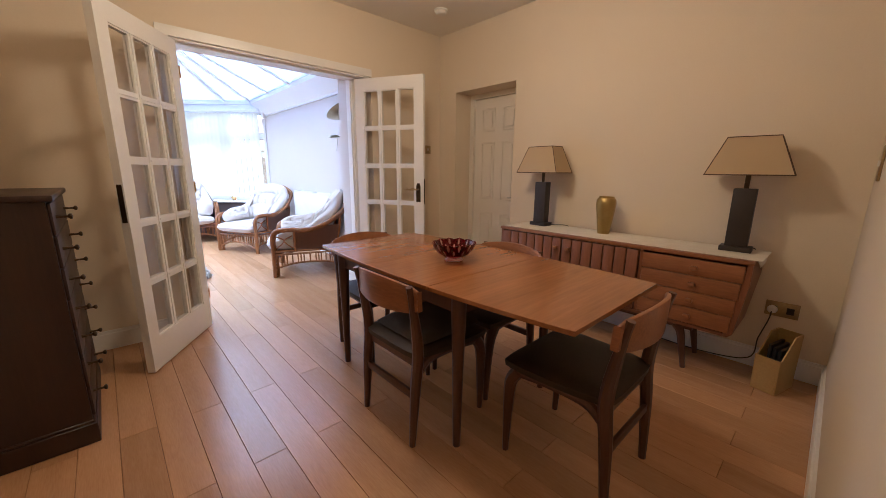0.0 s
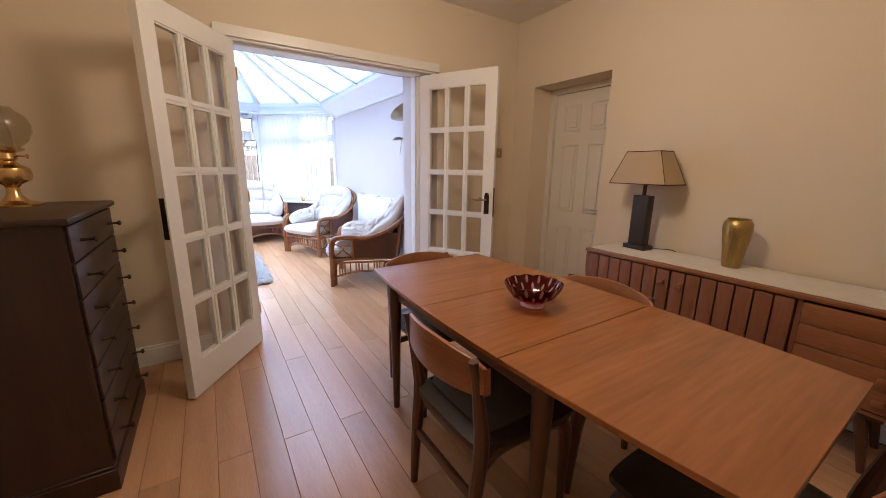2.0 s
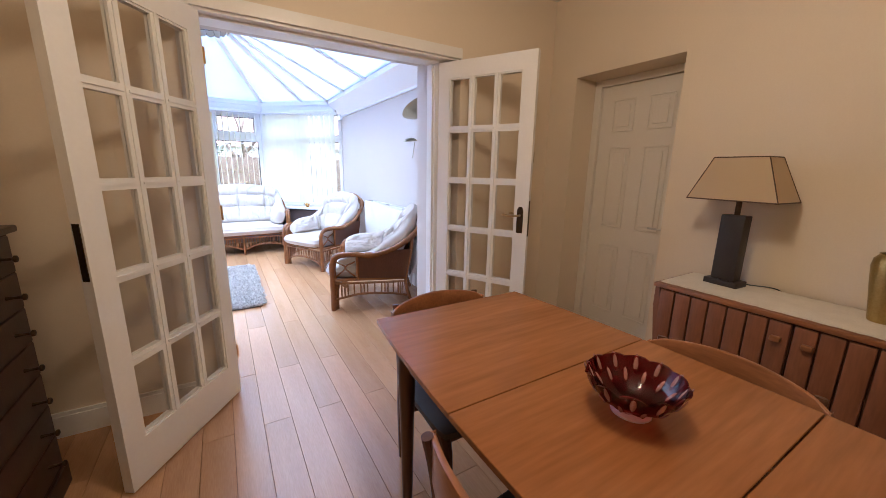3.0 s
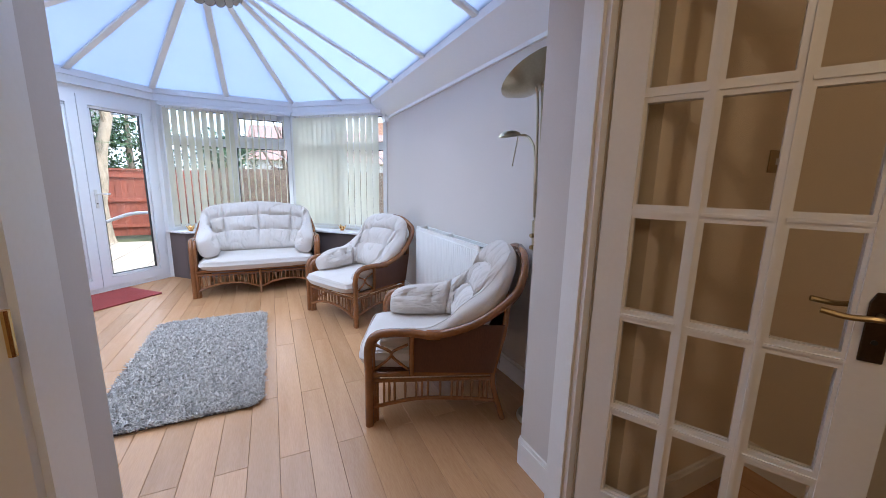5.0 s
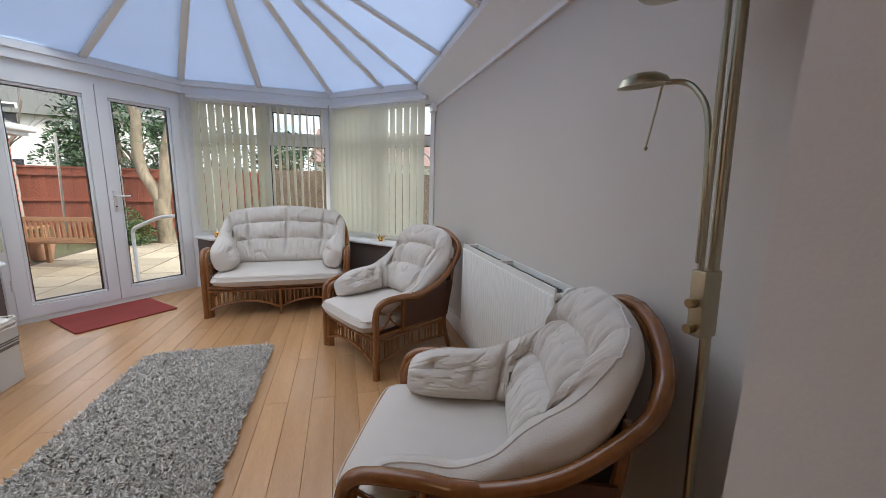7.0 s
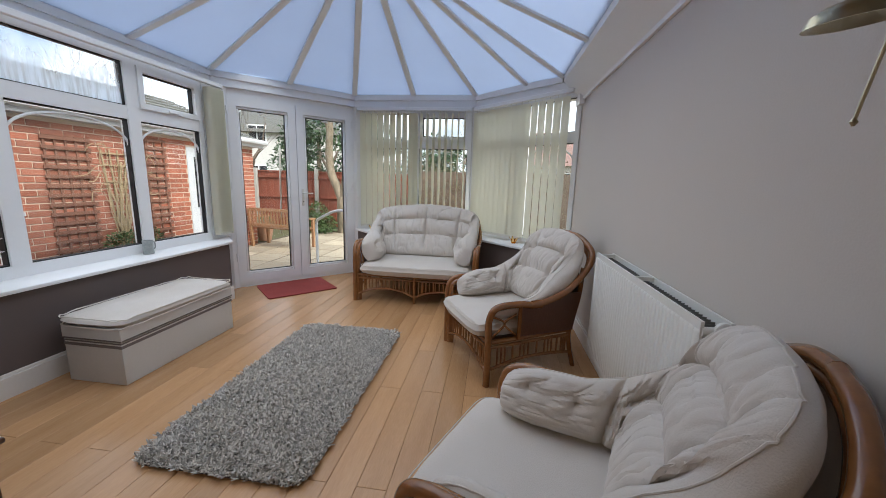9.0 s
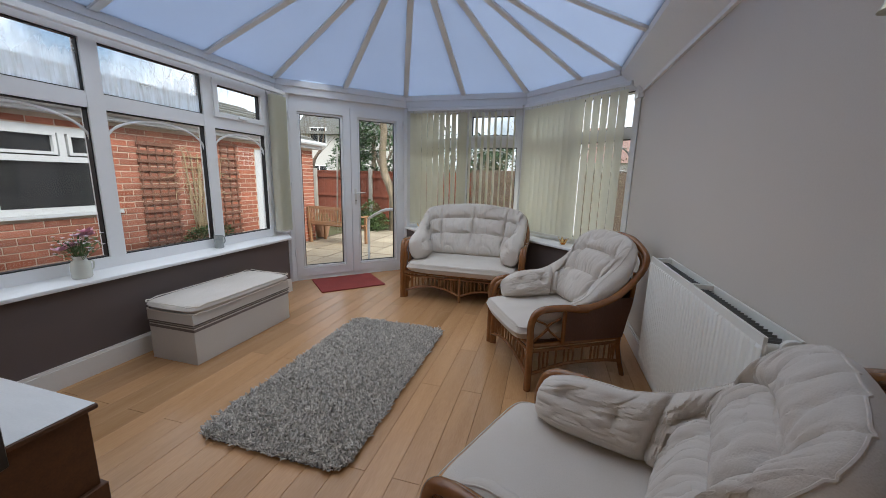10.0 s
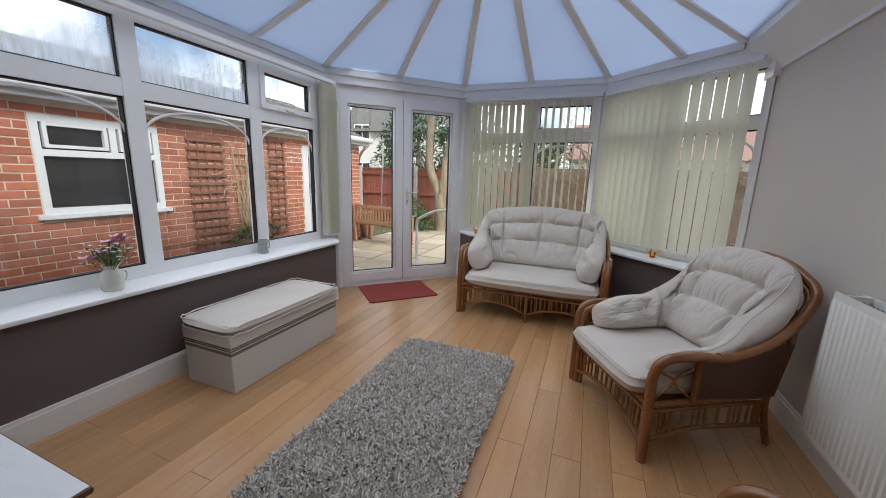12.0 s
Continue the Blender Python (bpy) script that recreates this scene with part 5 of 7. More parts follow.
def cane_seat(name, label, category, W, cols, seed, m, group="", arm_z=0.515, top_z=0.90, wing_pair=((0.038, -0.05), (0.092, 0.02))):
    """Bent cane chair or settee facing +y, with a tufted back cushion and a box seat cushion."""
    D, rail = 0.70, 0.285
    c = thing(name, label, category, m, group)
    fx, fy = W / 2, D / 2
    rx = fx - 0.06
    for s in (-1, 1):
        for k, inset in enumerate((0.0, 0.032)):
            b = B()
            f = fx - inset * 0.9
            pts = [(s * f, fy - inset * 0.4, 0), (s * f, fy - inset * 0.4, 0.30), (s * f, fy + 0.0 - inset * 0.4, 0.44 - inset), (s * (f + 0.005), fy - 0.05, arm_z - inset * 0.7), (s * (f + 0.01), fy - 0.20, arm_z + 0.012 - inset * 0.5),
                   (s * (f + 0.005), 0.0, arm_z - inset * 0.5), (s * (f + 0.005), -fy + 0.14, arm_z + 0.07 - inset * 0.5), (s * (f - 0.03), -fy - 0.04, arm_z + 0.20 - inset), (s * (f * 0.87), -fy - 0.085, arm_z + (top_z - arm_z) * 0.76 - inset), (s * (f * 0.62), -fy - 0.115, top_z - 0.04 - inset), (s * (f * 0.32), -fy - 0.13, top_z - 0.001 - inset), (0, -fy - 0.136, top_z + 0.012 - inset)]
            tube(b, curve_points(pts, 7), 0.022 if k == 0 else 0.018, 12)
            part("arm_cane", b, M["rattan"], c)
        b = B()
        tube(b, curve_points([(s * rx, -fy - 0.02, 0), (s * (rx + 0.005), -fy + 0.03, 0.16), (s * (rx + 0.01), -fy + 0.045, rail), (s * (rx + 0.02), -fy, 0.52), (s * (rx + 0.015), -fy - 0.02, 0.72)], 6), 0.016, 10)
        part("back_leg", b, M["rattan"], c)
        b = B()
        tube(b, [(s * (fx - 0.045), fy - 0.03, 0), (s * (fx - 0.045), fy - 0.03, rail)], 0.014, 8)
        part("front_post", b, M["rattan"], c)
        # side: seat rails, woven panel, spindle skirt
        for z, r in ((rail, 0.015), (rail - 0.035, 0.011)):
            b = B()
            tube(b, [(s * (fx - 0.012), fy - 0.01, z), (s * (rx + 0.01), -fy + 0.04, z)], r, 8)
            part("side_rail", b, M["rattan"], c)
        b = B()
        panel = [(fy - 0.22, rail + 0.012), (-fy + 0.05, rail + 0.012), (-fy - 0.0, 0.56), (-fy + 0.14, arm_z + 0.045), (0.0, arm_z - 0.025), (fy - 0.22, arm_z - 0.012)]
        x0 = s * (fx - 0.015)
        mm = Matrix(((0, 0, 1, 0), (1, 0, 0, 0), (0, 1, 0, 0), (0, 0, 0, 1)))
        prism(b, panel, min(x0, x0 - s * 0.01), max(x0, x0 - s * 0.01), mm)
        part("woven_panel", b, M["wicker"], c, "dark woven cane side panel")
        b = B()
        tube(b, [(s * (fx - 0.008), fy - 0.22, rail), (s * (fx - 0.004), fy - 0.22, arm_z - 0.01)], 0.013, 8)
        part("arm_post", b, M["rattan"], c)
        # open loop between the front post and the arm post
        for k in range(2):
            b = B()
            ya, yb = (fy - 0.03, fy - 0.20) if k == 0 else (fy - 0.20, fy - 0.03)
            tube(b, curve_points([(s * (fx - 0.012), ya, arm_z - 0.06), (s * (fx - 0.012), (ya + yb) / 2, (rail + arm_z) / 2 + 0.0), (s * (fx - 0.012), ya, rail + 0.03)], 8), 0.0075, 6)
            part("loop", b, M["rattan"], c)
        b = B()
        arch = [(s * (fx - 0.012), fy - 0.02, 0.10), (s * (fx - 0.015), fy * 0.3, 0.148), (s * (fx - 0.02), -fy * 0.4, 0.148), (s * rx, -fy + 0.03, 0.11)]
        ap = curve_points(arch, 8)
        tube(b, ap, 0.0105, 8)
        part("side_arch", b, M["rattan"], c)
        for i in range(15):
            q = ap[round((i + 1) / 16 * (len(ap) - 1))]
            b = B()
            tube(b, [q, (q.x, q.y, (q.z + rail) / 2), (q.x, q.y, rail - 0.03)], [0.005, 0.0075, 0.005], 6)
            part("spindle", b, M["rattan"], c)
    # front skirt
    for z, r in ((rail, 0.016), (rail - 0.038, 0.011)):
        b = B()
        tube(b, [(-fx + 0.01, fy - 0.008, z), (fx - 0.01, fy - 0.008, z)], r, 8)
        part("front_rail", b, M["rattan"], c)
    b = B()
    tube(b, [(-rx, -fy + 0.04, rail), (rx, -fy + 0.04, rail)], 0.015, 8)
    part("back_rail", b, M["rattan"], c)
    bays = [(-fx + 0.04, fx - 0.04)] if W < 1 else [(-fx + 0.04, -0.015), (0.015, fx - 0.04)]
    if len(bays) == 2:
        b = B()
        tube(b, [(0, fy - 0.008, 0), (0, fy - 0.008, rail)], 0.015, 8)
        part("middle_leg", b, M["rattan"], c)
    for x0, x1 in bays:
        w = x1 - x0
        ap = curve_points([(x0, fy - 0.01, 0.075), (x0 + w * 0.22, fy - 0.01, 0.125), (x0 + w * 0.5, fy - 0.01, 0.145), (x0 + w * 0.78, fy - 0.01, 0.125), (x1, fy - 0.01, 0.075)], 8)
        b = B()
        tube(b, ap, 0.0115, 8)
        part("front_arch", b, M["rattan"], c)
        n = 17
        for i in range(n):
            q = ap[round((i + 1) / (n + 1) * (len(ap) - 1))]
            b = B()
            tube(b, [q, (q.x, q.y, (q.z + rail) / 2), (q.x, q.y, rail - 0.03)], [0.005, 0.008, 0.005], 6)
            part("spindle", b, M["rattan"], c)
    # wrapped bindings
    for s in (-1, 1):
        b = B()
        lathe(b, [(0.022, -0.035), (0.0225, 0.035)], 12, pose(s * (fx + 0.006), 0.02, arm_z + 0.0, 90) @ Matrix.Diagonal((1, 1.25, 1, 1)))
        part("binding", b, M["rattan"], c)
    # woven back and seat deck
    b = B()
    box(b, -fx + 0.05, fx - 0.05, -fy + 0.06, fy - 0.03, rail - 0.01, rail + 0.012)
    part("deck", b, M["wicker"], c)
    b = B()
    n = 18
    pts = []
    for i in range(n + 1):
        u = -1 + 2 * i / n
        hi = arm_z + 0.1 + (top_z - arm_z - 0.12) * max(0, 1 - abs(u) ** 3.0) ** 0.7
        pts.append((u * (fx - 0.07), -fy - 0.01 - 0.03 * (1 - u * u), hi))
    lo_ = [b.verts.new((x, y + 0.03, rail)) for x, y, z in pts]
    hi_ = [b.verts.new((x, y - 0.05 * (z - 0.6), z)) for x, y, z in pts]
    lo2 = [b.verts.new((x, y + 0.022, rail)) for x, y, z in pts]
    hi2 = [b.verts.new((x, y - 0.05 * (z - 0.6) - 0.008, z)) for x, y, z in pts]
    for i in range(n):
        b.faces.new((lo_[i], lo_[i + 1], hi_[i + 1], hi_[i]))
        b.faces.new((lo2[i + 1], lo2[i], hi2[i], hi2[i + 1]))
        b.faces.new((hi_[i], hi_[i + 1], hi2[i + 1], hi2[i]))
    part("woven_back", b, M["wicker"], c, "dark woven cane back")
    # cushions
    b = B()
    soft_slab(b, W - 0.075, D + 0.05, 0.145, pose(0, 0.055, rail + 0.066), 30, 0.34, seed=seed)
    sc = part("seat_cushion", b, M["calico"], c, "plump cream seat cushion")
    b = B()
    hw, hd = (W - 0.075) / 2 * 0.96, (D + 0.05) / 2 * 0.97
    ring = [(math.copysign(abs(math.cos(a)) ** 0.22, math.cos(a)) * hw, 0.055 + math.copysign(abs(math.sin(a)) ** 0.22, math.sin(a)) * hd, rail + 0.102) for a in [2 * math.pi * (i + 0.5) / 64 for i in range(64)]]
    tube(b, ring, 0.0026, 6, True)
    part("piping", b, M["calico"], sc)
    b = B()
    seam, studs = back_cushion(b, W, arm_z, top_z, D, rail + 0.12, cols, 2, seed, wing_pair)
    bc = part("back_cushion", b, M["calico"], c, "tufted cream back cushion wrapping both arms")
    b = B()
    tube(b, seam, 0.0034, 6)
    part("piping", b, M["calico"], bc)
    for p in studs:
        b = B()
        lathe(b, [(0.004, -0.006), (0.011, -0.004), (0.010, 0.003), (0.004, 0.006)], 10, Matrix.Translation(p))
        part("button", b, M["calico"], bc)
    return c


cane_seat("cane_armchair", "bent cane armchair with cream tufted cushion beside floor lamp", "armchair", 0.71, 4, 3.1, pose(2.675, 6.077, 0.001, 0, 0, 66.5), "matching cane seats")
cane_seat("cane_armchair", "bent cane armchair with cream tufted cushion beside the radiator", "armchair", 0.71, 4, 7.7, pose(2.568, 7.71, 0.001, 0, 0, 118), "matching cane seats")
cane_seat("cane_settee", "two-seat bent cane settee with cream tufted cushion under window", "settee", 1.27, 5, 11.3, pose(1.645, 9.01, 0.001, 0, 0, 180), "matching cane seats", 0.60, 0.955, ((0.094, 0.02), (0.094, 0.02)))

# ---- shaggy rug ----
rug = thing("shaggy_rug", "long grey shaggy pile rug lying on the floor", "rug", pose(1.285, 7.105, 0))
b = B()
prism(b, [(sx * 0.325 + 0.08 * math.cos(q), sy * 0.715 + 0.08 * math.sin(q)) for sx, sy, q0 in ((1, 1, 0), (-1, 1, 90), (-1, -1, 180), (1, -1, 270)) for q in [radians(q0 + 15 * i) for i in range(7)]], 0.001, 0.008)
part("backing", b, M["rug_back"], rug)
verts, faces = [], []
rr = random.Random(9)
for k in range(30000):
    x, y = rr.uniform(-0.415, 0.415), rr.uniform(-0.805, 0.805)
    ex, ey = max(0.0, abs(x) - 0.325), max(0.0, abs(y) - 0.715)
    if math.hypot(ex, ey) > 0.092:
        continue
    tuft = noise.noise(Vector((x * 55, y * 55, 4.0)))
    if tuft < -0.22 and rr.random() < 0.55:
        continue
    a, h, w = rr.uniform(0, 6.283), rr.uniform(0.016, 0.027) * (1 + 0.75 * tuft), rr.uniform(0.0032, 0.0056)
    lean = rr.uniform(0.006, 0.026)
    ca, sa = math.cos(a), math.sin(a)
    i0 = len(verts)
    for f, wf in ((0, 0.8), (0.55, 1.0), (1.0, 0.75)):
        px, py, pz = x + ca * lean * f * f * 1.2, y + sa * lean * f * f * 1.2, 0.008 + h * f * (1 - 0.18 * f)
        verts.append((px - sa * w * wf, py + ca * w * wf, pz))
        verts.append((px + sa * w * wf, py - ca * w * wf, pz))
        verts.append((px + ca * w * wf * 0.6, py + sa * w * wf * 0.6, pz + w * 0.9))
    for q in (0, 3):
        for e, f in ((0, 2), (2, 1), (1, 0)):
            faces.append((i0 + q + e, i0 + q + f, i0 + q + 3 + f, i0 + q + 3 + e))
    faces.append((i0 + 6, i0 + 8, i0 + 7))
me = bpy.data.meshes.new("pile")
me.from_pydata(verts, [], faces)
me.materials.append(M["yarn"])
pile = tagged(new("shaggy_surface", me), kind="stuff")
pile.parent = rug

# ---- door mat ----
b = B()
mat_m = pose(0.187, 8.935, 0.001, 0, 0, 46)
prism(b, [(-0.36, -0.29), (0.36, -0.29), (0.375, -0.275), (0.375, 0.275), (0.36, 0.29), (-0.36, 0.29), (-0.375, 0.275), (-0.375, -0.275)], 0, 0.011, mat_m)
bevel(b, 0.003, 1)
tagged(new("doormat", mesh_of("doormat", b, M["doormat"])), "plain red doormat lying before the garden doors", "doormat")

# ---- radiator ----
rad = thing("radiator", "white double-panel radiator with vertical ribs on pale wall", "radiator", Matrix.Translation((3.146, 6.905, 0)))
for nm, x0, x1 in (("front_panel", -0.056, -0.045), ("back_panel", 0.043, 0.033)):
    b = B()
    n = 38
    ya, yb = -0.60, 0.60
    prof = []
    for i in range(n):
        y = ya + (yb - ya) * i / n
        w = (yb - ya) / n
        prof += [(y + w * 0.06, 0.0), (y + w * 0.28, 0.008), (y + w * 0.72, 0.008), (y + w * 0.94, 0.0)]
    pts = [(ya, 0.0)] + prof + [(yb, 0.0)]
    za, zb = 0.185, 0.852
    front = [[b.verts.new((x0 + math.copysign(d, x0) * raised, y, z)) for y, d in pts] for z, raised in ((za, 0), (za + 0.030, 0), (za + 0.038, 1), (zb - 0.038, 1), (zb - 0.030, 0), (zb, 0))]
    for r0, r1 in zip(front, front[1:]):
        for i in range(len(pts) - 1):
            b.faces.new((r0[i], r0[i + 1], r1[i + 1], r1[i]))
    bl = [b.verts.new((x1, y, za)) for y in (ya, yb)]
    bh = [b.verts.new((x1, y, zb)) for y in (ya, yb)]
    b.faces.new((bl[0], bl[1], bh[1], bh[0]))
    b.faces.new([front[-1][i] for i in range(len(pts))] + [bh[1], bh[0]])
    b.faces.new([front[0][i] for i in range(len(pts))][::-1] + [bl[0], bl[1]])
    b.faces.new([row[0] for row in front] + [bh[0], bl[0]])
    b.faces.new([row[-1] for row in front][::-1] + [bl[1], bh[1]])
    bmesh.ops.recalc_face_normals(b, faces=b.faces[:])
    part(nm, b, M["enamel"], rad)
b = B()
for i in range(46):
    y = -0.57 + 1.14 * i / 45
    box(b, -0.0445, 0.0325, y - 0.001, y + 0.001, 0.21, 0.825)
tagged(part("convector", b, M["fins"], rad), kind="stuff")
for y in (-0.02, 0.54):
    b = B()
    box(b, -0.0445, 0.0325, y - 0.009, y + 0.009, 0.834, 0.8535)
    part("top_bracket", b, M["enamel"], rad)
for z in (0.215, 0.815):
    b = B()
    tube(b, [(-0.05, -0.592, z), (0.04, -0.592, z)], 0.017, 12)
    part("end_tapping", b, M["enamel"], rad)
b = B()
lathe(b, [(0.019, 0), (0.030, 0.003), (0.030, 0.016), (0.024, 0.02), (0.013, 0.02)], 20, pose(0.012, -0.596, 0.824, 90))
part("end_boss", b, M["enamel"], rad)
b = B()
tube(b, [(0.0, -0.655, 0.19), (0.0, -0.69, 0.19), (0.0, -0.70, 0.17), (0.0, -0.70, -0.0)], 0.008, 8)
part("pipe", b, M["enamel"], rad)
b = B()
lathe(b, [(0.014, 0), (0.02, 0.01), (0.02, 0.05), (0.014, 0.055)], 14, Matrix.Translation((0.0, -0.70, 0.19)))
part("valve", b, M["white_plastic"], rad)
b = B()
lathe(b, [(0.017, 0), (0.016, 0.007), (0.008, 0.004)], 16, pose(0.012, -0.614, 0.824, 90))
part("bleed_valve", b, M["black"], rad)
for y in (-0.5, 0.5):
    b = B()
    box(b, 0.044, 0.0535, y - 0.02, y + 0.02, 0.2, 0.8)
    part("wall_bracket", b, M["steel"], rad)

# ---- floor lamp ----
LEAN = Matrix.Rotation(radians(2.6), 4, Vector((-0.33, -0.94, 0)))
fl = thing("floor_lamp", "antique brass uplighter floor lamp with small reading arm", "floor lamp", Matrix.Translation((3.072, 5.590, 0)) @ LEAN)
b = B()
lathe(b, [(0.105, 0.001), (0.105, 0.012), (0.095, 0.026), (0.05, 0.034), (0.016, 0.045)], 36, LEAN.inverted())
part("base", b, M["antique"], fl)
b = B()
tube(b, [(0, 0, 0.04), (0, 0, 1.755)], 0.0115, 12)
tube(b, curve_points([(-0.024, 0.010, 0.95), (-0.024, 0.010, 1.30), (-0.024, 0.010, 1.66), (-0.034, 0.012, 1.735)], 5), 0.0065, 8)
part("pole", b, M["antique"], fl)
b = B()
box(b, -0.036, 0.014, -0.013, 0.022, 0.95, 1.105)
bevel(b, 0.004)
sw = part("switch_box", b, M["antique"], fl)
for z in (0.97, 1.03):
    b = B()
    lathe(b, [(0.011, 0), (0.011, 0.018)], 12, pose(-0.036, 0.006, z, 0, -90))
    part("dimmer_knob", b, M["dull_brass"], sw)
b = B()
tube(b, curve_points([(-0.03, 0.012, 1.12), (-0.028, 0.015, 1.30), (-0.012, 0.04, 1.44), (-0.008, 0.075, 1.50), (-0.015, 0.105, 1.525), (-0.04, 0.13, 1.53)], 7), 0.0065, 8)
arm = part("reading_arm", b, M["antique"], fl)
b = B()
hm = Matrix.Translation((-0.09, 0.142, 1.528)) @ Matrix.Rotation(radians(78), 4, "Z") @ Matrix.Rotation(radians(-5), 4, "X")
lathe(b, [(0.006, 0.024), (0.022, 0.020), (0.034, 0.010), (0.039, -0.006), (0.035, -0.006), (0.02, 0.008), (0.006, 0.010)], 28, hm @ Matrix.Diagonal((0.95, 1.6, 1, 1)))
part("reading_head", b, M["antique"], arm)
b = B()
tube(b, [(-0.045, 0.133, 1.525), (-0.066, 0.148, 1.385)], 0.0028, 6)
lathe(b, [(0.002, -0.006), (0.0055, 0), (0.002, 0.006)], 10, Matrix.Translation((-0.066, 0.148, 1.382)))
part("tilt_rod", b, M["antique"], arm)
b = B()
dm = Matrix.Translation((-0.01, 0.02, 1.765)) @ Matrix.Rotation(radians(-30), 4, Vector((0.90, 0.43, 0)))
lathe(b, [(0.02, -0.022), (0.07, -0.014), (0.13, 0.008), (0.175, 0.045), (0.171, 0.046), (0.125, 0.013), (0.06, -0.008), (0.02, -0.014)], 40, dm)
part("uplighter_dish", b, M["antique"], fl, "tilted brass dish")
b = B()
lathe(b, [(0.006, -0.03), (0.014, -0.02), (0.014, 0.0)], 12, Matrix.Translation((0, 0.0, 1.755)))
part("swivel", b, M["antique"], fl)

# ---- storage box ----
bx = thing("storage_box", "off-white painted storage bench with three dark stripes", "storage box", Matrix.Translation((0.082, 7.29, 0)))
b = B()
box(b, -0.198, 0.198, -0.46, 0.46, 0.001, 0.275)
bevel(b, 0.003, 1)
part("body", b, M["box_paint"], bx)
b = B()
box(b, -0.203, 0.203, -0.465, 0.465, 0.277, 0.358)
bevel(b, 0.004, 1)
lid = part("lid", b, M["box_paint"], bx)
for z0, z1 in ((0.235, 0.253), (0.262, 0.270), (0.280, 0.288)):
    b = B()
    e = 0.0015 + (0.005 if z0 > 0.276 else 0)
    for q in ((-0.198 - e, 0.198 + e, -0.46 - e, -0.46 - e + 0.001), (-0.198 - e, 0.198 + e, 0.46 + e - 0.001, 0.46 + e), (-0.198 - e, -0.198 - e + 0.001, -0.46, 0.46), (0.198 + e - 0.001, 0.198 + e, -0.46, 0.46)):
        box(b, *q, z0, z1)
    part("stripe", b, M["stripe"], bx, "dark grey painted stripe")
b = B()
soft_slab(b, 0.455, 0.96, 0.062, pose(0.08, 7.29, 0.385), 30, 0.16, seed=21.0)
bcush = thing("bench_cushion", "flat cream calico cushion lying on the storage bench", "cushion", Matrix())
part("cover", b, M["calico"], bcush)
for z in (0.358, 0.408):
    b = B()
    ring = [(0.08 + math.copysign(abs(math.cos(a)) ** 0.16, math.cos(a)) * 0.222, 7.29 + math.copysign(abs(math.sin(a)) ** 0.16, math.sin(a)) * 0.472, z + 0.004 + 0.004 * math.sin(9 * a + z * 70)) for a in [2 * math.pi * (i + 0.5) / 90 for i in range(90)]]
    tube(b, ring, 0.004, 6, True)
    part("piping", b, M["piping"], bcush)

# ---- television stand and television ----
tv = thing("tv_cabinet", "dark brown stained pine cabinet with a white painted top", "cabinet", Matrix.Translation((0.41, 5.675, 0)))
b = B()
box(b, -0.45, 0.455, -0.25, 0.245, 0.08, 0.398)
part("body", b, M["pine"], tv, smooth=False)
b = B()
box(b, -0.47, 0.475, -0.265, 0.262, 0.001, 0.08)
bevel(b, 0.004, 1)
part("plinth", b, M["pine"], tv)
b = B()
box(b, -0.475, 0.482, -0.27, 0.268, 0.398, 0.4195)
bevel(b, 0.008)
top = part("top", b, M["pine"], tv)
b = B()
box(b, -0.468, 0.475, -0.263, 0.261, 0.4196, 0.4232)
bevel(b, 0.0015, 1)
part("painted_face", b, M["whitewash"], top, "white painted upper face")
for k in range(2):
    b = B()
    box(b, -0.43 + k * 0.44, -0.01 + k * 0.44, 0.245, 0.26, 0.10, 0.38)
    bevel(b, 0.004, 1)
    dr = part("door", b, M["pine"], tv)
    b = B()
    lathe(b, [(0.008, 0), (0.016, 0.015), (0.012, 0.024)], 12, pose(-0.05 + k * 0.14, 0.26, 0.27, -90))
    part("knob", b, M["pine"], dr)
tele = thing("television", "flat black television seen from behind, on the cabinet", "television", pose(0.69, 5.48, 0.424, 0, 0, 12))
b = B()
box(b, -0.46, 0.46, 0.0, 0.03, 0.07, 0.66)
bevel(b, 0.004, 1)
part("screen", b, M["black"], tele)
b = B()
box(b, -0.36, 0.36, -0.035, 0.0, 0.10, 0.42)
bevel(b, 0.012)
part("back_shell", b, M["black"], tele)
b = B()
box(b, -0.04, 0.04, -0.02, 0.01, 0.012, 0.10)
box(b, -0.2, 0.2, -0.1, 0.1, 0.0, 0.012)
part("stand", b, M["black"], tele)

# ---- pendant of shell discs under the roof ----
pend = thing("pendant_lamp", "round pendant lamp of overlapping pale shell discs under the roof", "lamp", Matrix.Translation((1.42, 7.95, 2.745)))
b = B()
tube(b, [(-0.03, 0, 0.22), (-0.03, 0, 0.27)], 0.005, 8)
lathe(b, [(0.05, 0.262), (0.05, 0.275)], 20, Matrix.Translation((-0.03, 0, 0)))
part("ceiling_rose", b, M["white_plastic"], pend)
for r, z in ((0.255, 0.075), (0.225, 0.135), (0.185, 0.195)):
    b = B()
    tube(b, [(r * math.cos(a), r * math.sin(a), z + 0.026) for a in [2 * math.pi * i / 40 for i in range(40)]], 0.003, 6, True)
    part("wire_ring", b, M["bronze"], pend)
b = B()
for a in (0.3, 2.4, 4.5):
    tube(b, [(0.255 * math.cos(a), 0.255 * math.sin(a), 0.10), (0.185 * math.cos(a), 0.185 * math.sin(a), 0.221), (-0.03, 0, 0.225)], 0.0025, 6)
part("wire_frame", b, M["bronze"], pend)
b = B()
lathe(b, [(0.045, -0.0008), (0.045, 0.0008)], 16)
disc_mesh = mesh_of("shell_disc", b, M["shell"])
b = B()
tube(b, [(0.045 * math.cos(a), 0.045 * math.sin(a), 0) for a in [2 * math.pi * i / 18 for i in range(18)]], 0.0022, 5, True)
